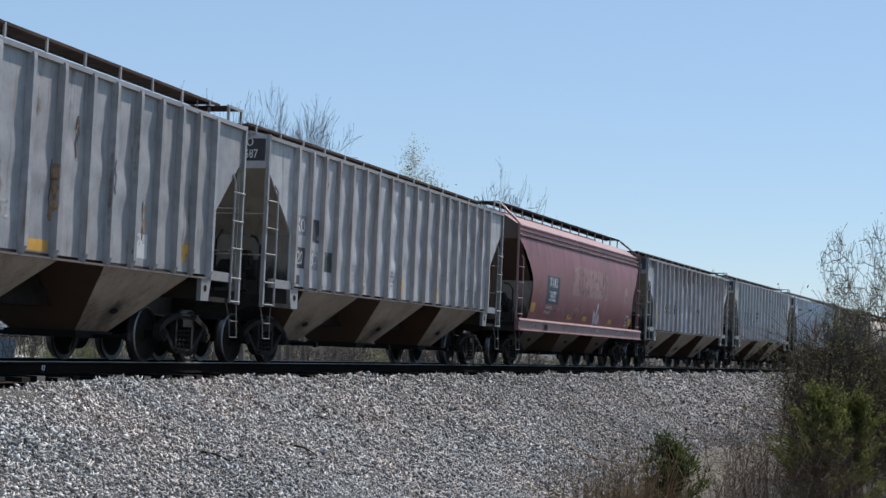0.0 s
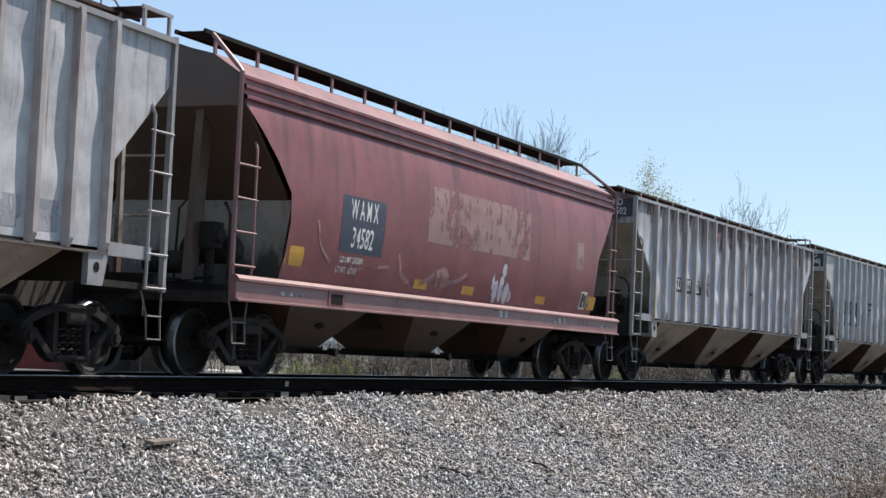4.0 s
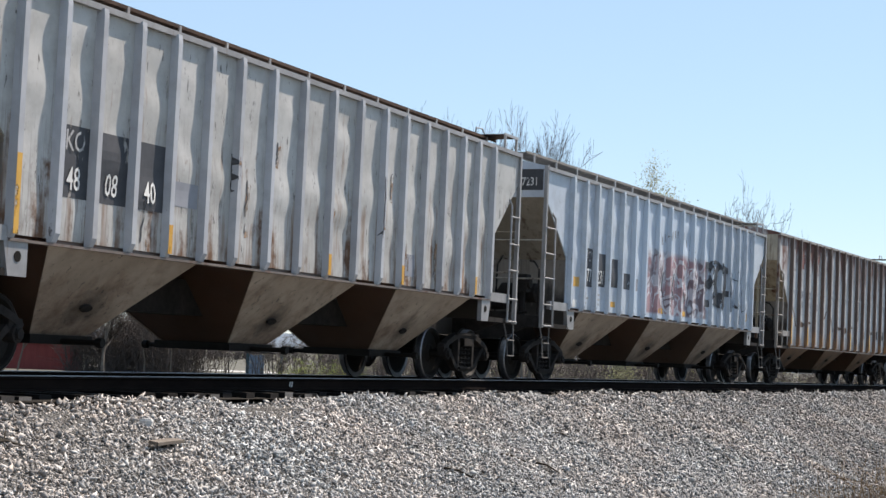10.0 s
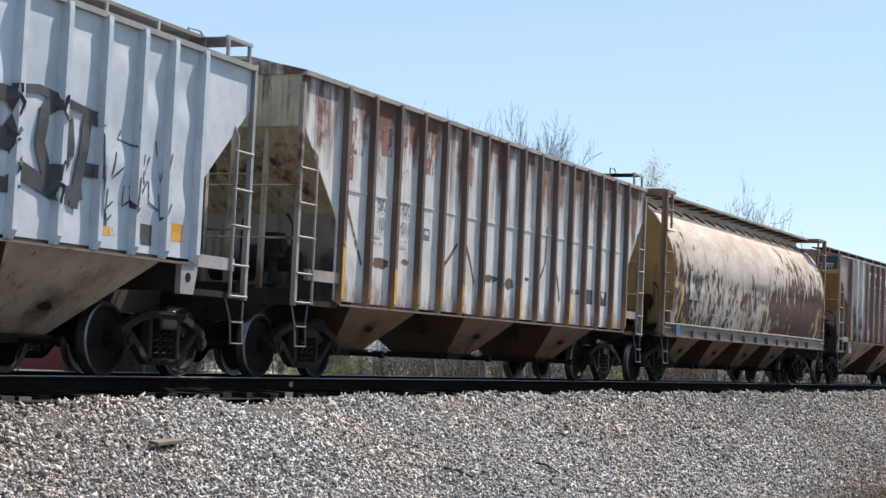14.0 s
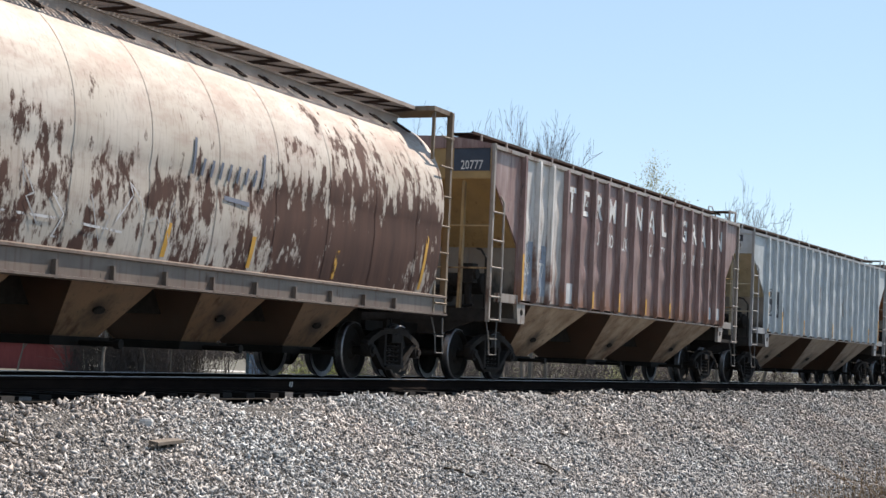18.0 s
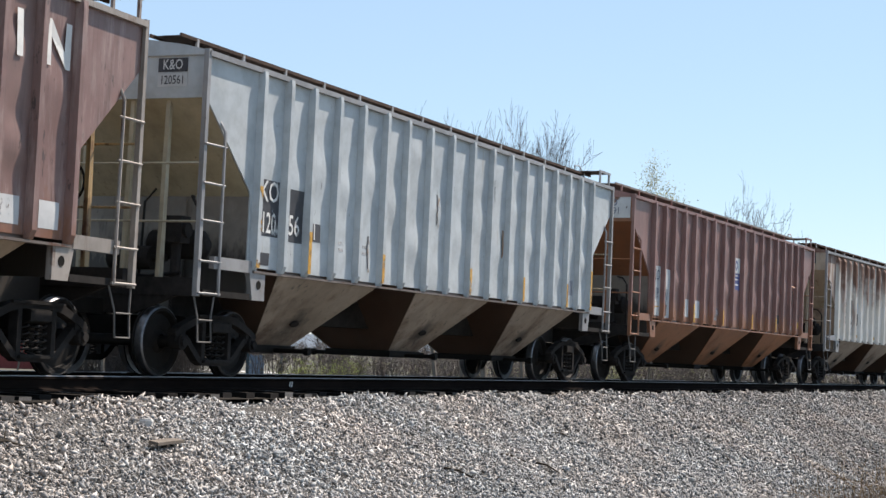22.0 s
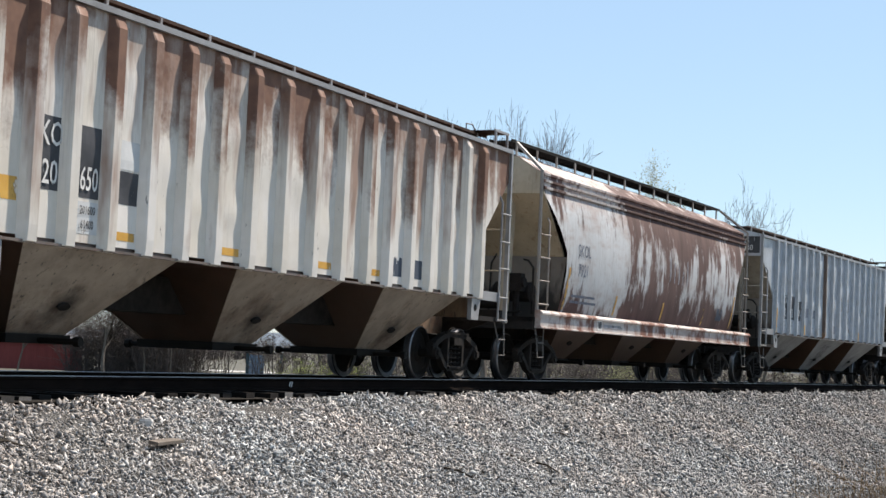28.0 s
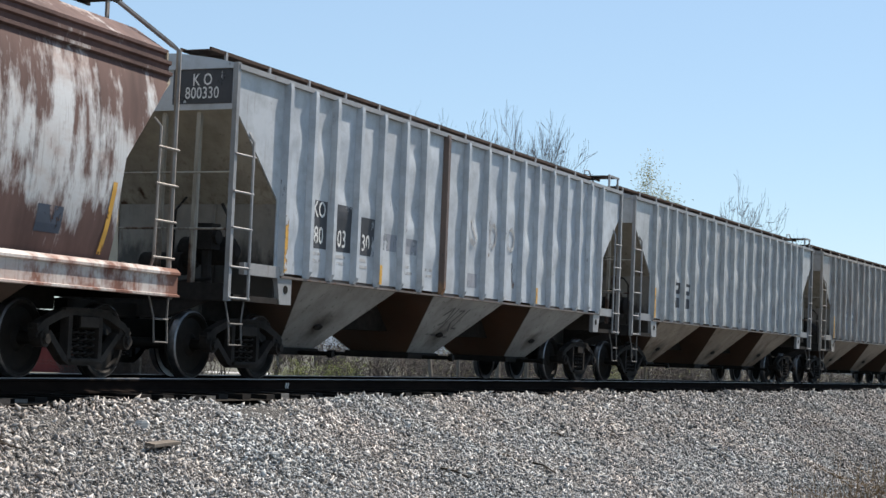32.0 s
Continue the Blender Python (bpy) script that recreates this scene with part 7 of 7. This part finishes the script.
def juniper(at, height, width, seed, label, material=None):
    """Cone of upswept needle sprays on a short trunk."""
    rng = random.Random(seed)
    tree = thing("juniper", label, "juniper bush", "", "", pose(*at))
    part("trunk", Geo().tube([(0, 0, -0.2), (0.03, 0.02, height * 0.5), (0, 0, height * 0.93)], [0.06, 0.04, 0.01], 6), M_BARK, tree)
    g = Geo()
    for _ in range(int(34 + 16 * height)):
        v = rng.random() ** 0.9
        z0 = height * (0.01 + 0.93 * v)
        reach = width / 2 * (1 - v) ** 0.62 * rng.uniform(0.45, 1.35) + 0.1
        a = rng.uniform(0, 6.283)
        rise = rng.uniform(0.25, 0.95) + 0.5 * v
        limb = Vector((math.cos(a), math.sin(a), rise)).normalized()
        n = max(5, int(reach * 34))
        for q in range(n):
            f = (q + rng.random()) / n
            c = Vector((0, 0, z0)) + limb * reach * f + Vector((rng.gauss(0, 0.035), rng.gauss(0, 0.035), rng.gauss(0, 0.03) + 0.1 * f * f))
            for _ in range(8):
                d = (limb + Vector((rng.gauss(0, 0.6), rng.gauss(0, 0.6), rng.gauss(0.25, 0.5)))).normalized()
                s = rng.uniform(0.05, 0.15) * (1.15 - 0.5 * f)
                side = d.orthogonal().normalized()
                side.rotate(Matrix.Rotation(rng.uniform(0, 6.28), 3, d))
                b = c + Vector((rng.gauss(0, 0.035), rng.gauss(0, 0.035), rng.gauss(0, 0.035)))
                g.add([b - side * 0.014, b + side * 0.014, b + d * s], [(0, 1, 2)])
    part("foliage", raw(g, "foliage"), material or M_JUNIPER, tree)
    return tree


def thicket(name, spots, label, seed, tall, material, stems=6, twig=5, leaves=0, leaf_material=None, r=0.02):
    """Many thin upright stems with side twigs, in one mesh; an optional veil of small leaves."""
    rng = random.Random(seed)
    g, tips = Geo(), []
    for (x, y, z) in spots:
        h0 = tall * rng.uniform(0.55, 1.25)
        for _ in range(stems):
            h = h0 * rng.uniform(0.5, 1.0)
            p = Vector((x + rng.gauss(0, 0.3), y + rng.gauss(0, 0.3), z))
            top = p + Vector((rng.gauss(0, 0.2) * h, rng.gauss(0, 0.2) * h, h))
            mid = (p + top) / 2 + Vector((rng.gauss(0, 0.06) * h, rng.gauss(0, 0.06) * h, 0))
            g.tube([p, mid, top], [r * h / tall, r * 0.7 * h / tall, r * 0.2], 3, False)
            for _ in range(twig):
                b = mid.lerp(top, rng.random()) if rng.random() < 0.7 else p.lerp(mid, rng.random())
                e = b + Vector((rng.gauss(0, 0.22) * h, rng.gauss(0, 0.22) * h, rng.uniform(0.02, 0.3) * h))
                g.tube([b, e], [r * 0.4, r * 0.12], 3, False)
                tips.append(e)
    ob = tagged(part(name, raw(g, name), material), label, "brush", "", "stuff")
    if leaves:
        part("leaf_veil", raw(leaf_cloud(tips, leaves, 0.045, rng, 0.09), "leaf_veil"), leaf_material or M_BUD, ob, "sparse small spring leaves")
    return ob


GZ = -2.45   # level of the fields on both sides
# tall bare trees beyond the track
for x, y, h, sd in ((103.3, 25.3, 20.3, 3), (101.1, 30.4, 19.6, 8), (104.0, 24.0, 18.4, 12), (102.3, 27.6, 18.6, 14), (101.7, 29.0, 19.0, 15), (103.6, 24.8, 18.6, 16), (102.7, 26.4, 19.2, 18)):
    bare_tree((x, y, GZ), h, sd, "tall bare tree with fine upright twigs behind the train", 5, 0.65, 0, up=0.38, kids=(3, 4), girth=0.22, fine=0.016)
bare_tree((110.5, 19.1, GZ), 16.9, 5, "tree in first pale green leaf behind the train", 5, 1.0, 34000, 0.06, up=0.0, girth=0.2, fine=0.01, kids=(4, 5), leaf_spread=0.4)
for x, y, h, sd in ((101.8, 12.2, 15.0, 17), (102.5, 9.9, 13.2, 19), (102.1, 11.1, 13.4, 20)):
    bare_tree((x, y, GZ), h, sd, "bare leaning tree behind the train", 5, 0.7, 0, up=0.3, kids=(3, 4), girth=0.26, fine=0.016)
bare_tree((111.6, 71.5, GZ), 9.0, 23, "bare tree beside the red shed", 5, 0.6, 0, girth=0.3, fine=0.015)
bare_tree((118.9, 61.0, GZ), 6.5, 27, "small bare spreading tree near the road", 5, 0.7, 0, girth=0.4, fine=0.015)
bare_tree((113.2, 60.6, GZ), 7.2, 29, "small bare tree near the road", 5, 0.7, 0, girth=0.35, fine=0.015)
bare_tree((111.5, 63.2, GZ), 9.5, 51, "bare tree with thick grey limbs near the road", 5, 0.6, 0, girth=0.3, fine=0.016, thick=0.036, twig_material=M_BARKDARK)
# brush in front of the train's far end
bare_tree((45.0, -13.3, GZ), 7.4, 31, "nearly bare tree with sparse pale leaves beside the embankment", 5, 0.95, 1800, 0.025, (-0.05, 0.2), thick=0.014, girth=0.45, fine=0.009, up=0.2, kids=(3, 4))
bare_tree((52.0, -11.4, GZ), 5.4, 35, "thin scrubby tree with few leaves beside the embankment", 5, 0.8, 900, 0.022, (0, 0.1), thick=0.018, fine=0.007)
bare_tree((60.0, -10.3, GZ), 4.9, 37, "thin scrubby tree beside the embankment", 5, 0.8, 900, 0.022, thick=0.018, fine=0.007)
juniper((21.9, -10.15, GZ + 0.1), 1.7, 1.5, 2, "dark green young juniper at the foot of the ballast")
juniper((30.0, -11.75, GZ), 2.5, 2.1, 6, "dense olive-green juniper bush beside the embankment", M_OLIVE)
juniper((31.2, -12.2, GZ), 2.4, 2.0, 11, "broad olive-green juniper bush beside the embankment", M_OLIVE)
rnd = random.Random(44)
thicket("brush_thicket", [(rnd.uniform(40, 92), -10.7 - rnd.uniform(0, 3.2), GZ) for _ in range(300)], "tangled brown brush with a few new leaves beside the embankment", 4, 3.3, M_BRUSH, 8, 11, 15000, M_OLIVE, 0.02)
thicket("dry_stems", [(rnd.uniform(24, 36), -10.1 - rnd.uniform(0, 2.4), GZ) for _ in range(60)], "reddish brown leafless stems at the foot of the ballast", 5, 1.9, M_STEM, 8, 8, 0, None, 0.006)
thicket("dry_grass", [(19.9 + rnd.gauss(0, 0.5), -9.86 + rnd.gauss(0, 0.2), GZ + 0.1) for _ in range(60)], "clump of tan dry grass at the foot of the ballast", 6, 1.6, M_DRY, 16, 2, 0, None, 0.008)
# brush and woods beyond the track
far = []
for _ in range(430):
    k = rnd.random()
    far.append((rnd.uniform(118, 150), 56 - k * 75 + rnd.gauss(0, 2), GZ))
thicket("far_brush", far, "grey-brown leafless brush with some early green beyond the track", 7, 3.6, M_TWIG, 7, 9, 16000, M_BUD, 0.045)
thicket("roadside_brush", [(rnd.uniform(114, 124), 59.5 + rnd.uniform(0, 9.5), GZ) for _ in range(120)], "grey leafless brush beside the road", 8, 6.0, M_TWIG, 9, 12, 0, None, 0.035)
thicket("green_bushes", [(rnd.uniform(109, 114), rnd.uniform(41.5, 47.5), GZ) for _ in range(40)], "low bushes in fresh yellow-green leaf beyond the track", 10, 1.9, M_TWIG, 6, 6, 6000, M_SPRING, 0.03)
thicket("field_brush", [(rnd.uniform(240, 330), rnd.uniform(60, 190), GZ) for _ in range(160)], "hazy leafless tree line at the edge of the fields", 9, 5.0, M_TWIG, 8, 8, 1500, M_BUD, 0.09)

# ---- far buildings, road, hills ----
def shed(at, turn):
    b = thing("red_shed", "long low red metal shed with a pale roof", "shed", "", "", pose(*at, 0, 0, turn))
    part("wall", Geo().box(-9, 9, -3, 3, 0, 2.35), M_REDWALL, b)
    part("roof", Geo().prism([(-3.3, 2.3), (0, 3.1), (3.3, 2.3), (3.3, 2.42), (0, 3.22), (-3.3, 2.42)], "x", -9.3, 9.3), M_ROOFGREY, b)
    part("door", Geo().box(-1.2, 1.2, -3.04, -3.0, 0.02, 2.1), M_ROOFGREY, b)


def shelter(at, turn):
    b = thing("picnic_shelter", "small open flat-roofed shelter with teal posts and blue boards", "shelter", "", "", pose(*at, 0, 0, turn))
    part("roof", Geo().box(-1.65, 1.65, -1.65, 1.65, 2.36, 2.46), M_ROOFPALE, b, "thin pale flat roof")
    part("fascia", Geo().box(-1.6, 1.6, -1.6, 1.6, 2.2, 2.36), M_TRUCK, b, "dark roof edge board")
    for x in (-1.45, 1.45):
        for y in (-1.45, 1.45):
            part("post", Geo().box(x - 0.12, x + 0.12, y - 0.12, y + 0.12, 0, 2.2), M_BLUEWALL, b)
    part("panel", Geo().box(-1.3, 0.0, -1.5, -1.45, 0.1, 2.1), M_PALEBOARD, b, "pale blue board wall")
    part("floor_slab", Geo().box(-1.6, 1.6, -1.6, 1.6, 0, 0.1), M_ROAD, b)


shed((119.5, 82.0, GZ), -52)
shelter((131.3, 60.0, GZ), -62)
pole = thing("utility_pole", "thin grey pole beside the road", "pole", "", "", pose(114.3, 58.9, GZ))
part("shaft", Geo().tube([(0, 0, 0), (0, 0, 4.1)], 0.045, 6), M_BARK, pole)
part_post = thing("sign_post", "thin dark post beside the road", "post", "", "", pose(127.9, 61.6, GZ))
part("pole", Geo().tube([(0, 0, 0), (0, 0, 1.9)], 0.05, 6), M_DARK, part_post)
g = Geo()
pts = [(100, 110), (122, 82), (134, 66), (141, 54), (150, 36), (165, 10), (190, -20)]
for i, (x, y) in enumerate(pts):
    a, b = pts[max(0, i - 1)], pts[min(len(pts) - 1, i + 1)]
    d = Vector((b[0] - a[0], b[1] - a[1])).normalized()
    g.v += [(x - d.y * 4, y + d.x * 4, GZ + 0.5), (x + d.y * 4, y - d.x * 4, GZ + 0.5)]
for i in range(len(pts) - 1):
    g.f.append((2 * i, 2 * i + 1, 2 * i + 3, 2 * i + 2))
tagged(part("road", g, M_ROAD), "pale paved road beyond the track", "road", "", "structure")
g = Geo()
for i in range(121):
    a = radians(-60 + i * 2.0)
    r = 1300
    h = 13 + 5 * math.sin(i * 0.23) + 3 * math.sin(i * 0.71 + 1) + 1.2 * math.sin(i * 2.1)
    x, y = r * math.cos(a), r * math.sin(a)
    g.v += [(x, y, GZ - 6), (x * 1.02, y * 1.02, h), (x * 1.2, y * 1.2, GZ)]
for i in range(120):
    for k in range(2):
        g.f.append((3 * i + k, 3 * i + k + 1, 3 * i + k + 4, 3 * i + k + 3))
tagged(part("backdrop_hills", g, M_HILL), "low wooded hills on the horizon, blue-grey with painted haze", "hills", "", "structure")


marks()
bay_tag(TRAIN["N"][0], 0.0, [[(-0.5, 0.3), (-0.3, 0.15), (-0.2, 0.4), (-0.45, 0.5)], [(-0.1, 0.15), (-0.15, 0.55)], [(0.0, 0.2), (0.2, 0.18), (0.05, 0.4), (0.25, 0.55)], [(0.35, 0.15), (0.3, 0.5), (0.5, 0.5)], [(-0.5, 0.62), (0.45, 0.66)]])


def motions():
    """The train rolls steadily along the curve; every wheelset turns."""
    spin = [(k / 10, -math.degrees(SPEED * k / 10 / R_WHEEL)) for k in range(0, 321)]
    for key, (car, wheels, s0) in TRAIN.items():
        rows = []
        for t in [float(k) for k in range(0, 33)]:
            xa, ya, _, _ = on_track(s0 + travel(t) - 6.95)
            xb, yb, _, _ = on_track(s0 + travel(t) + 6.95)
            rows.append((t, pose((xa + xb) / 2, (ya + yb) / 2, 0.0, 0, 0, math.degrees(math.atan2(yb - ya, xb - xa)))))
        walk(car, rows)
        for ws, x in wheels:
            walk(ws, [(t, pose(x, 0, R_WHEEL, 0, a, 0)) for t, a in spin])


motions()
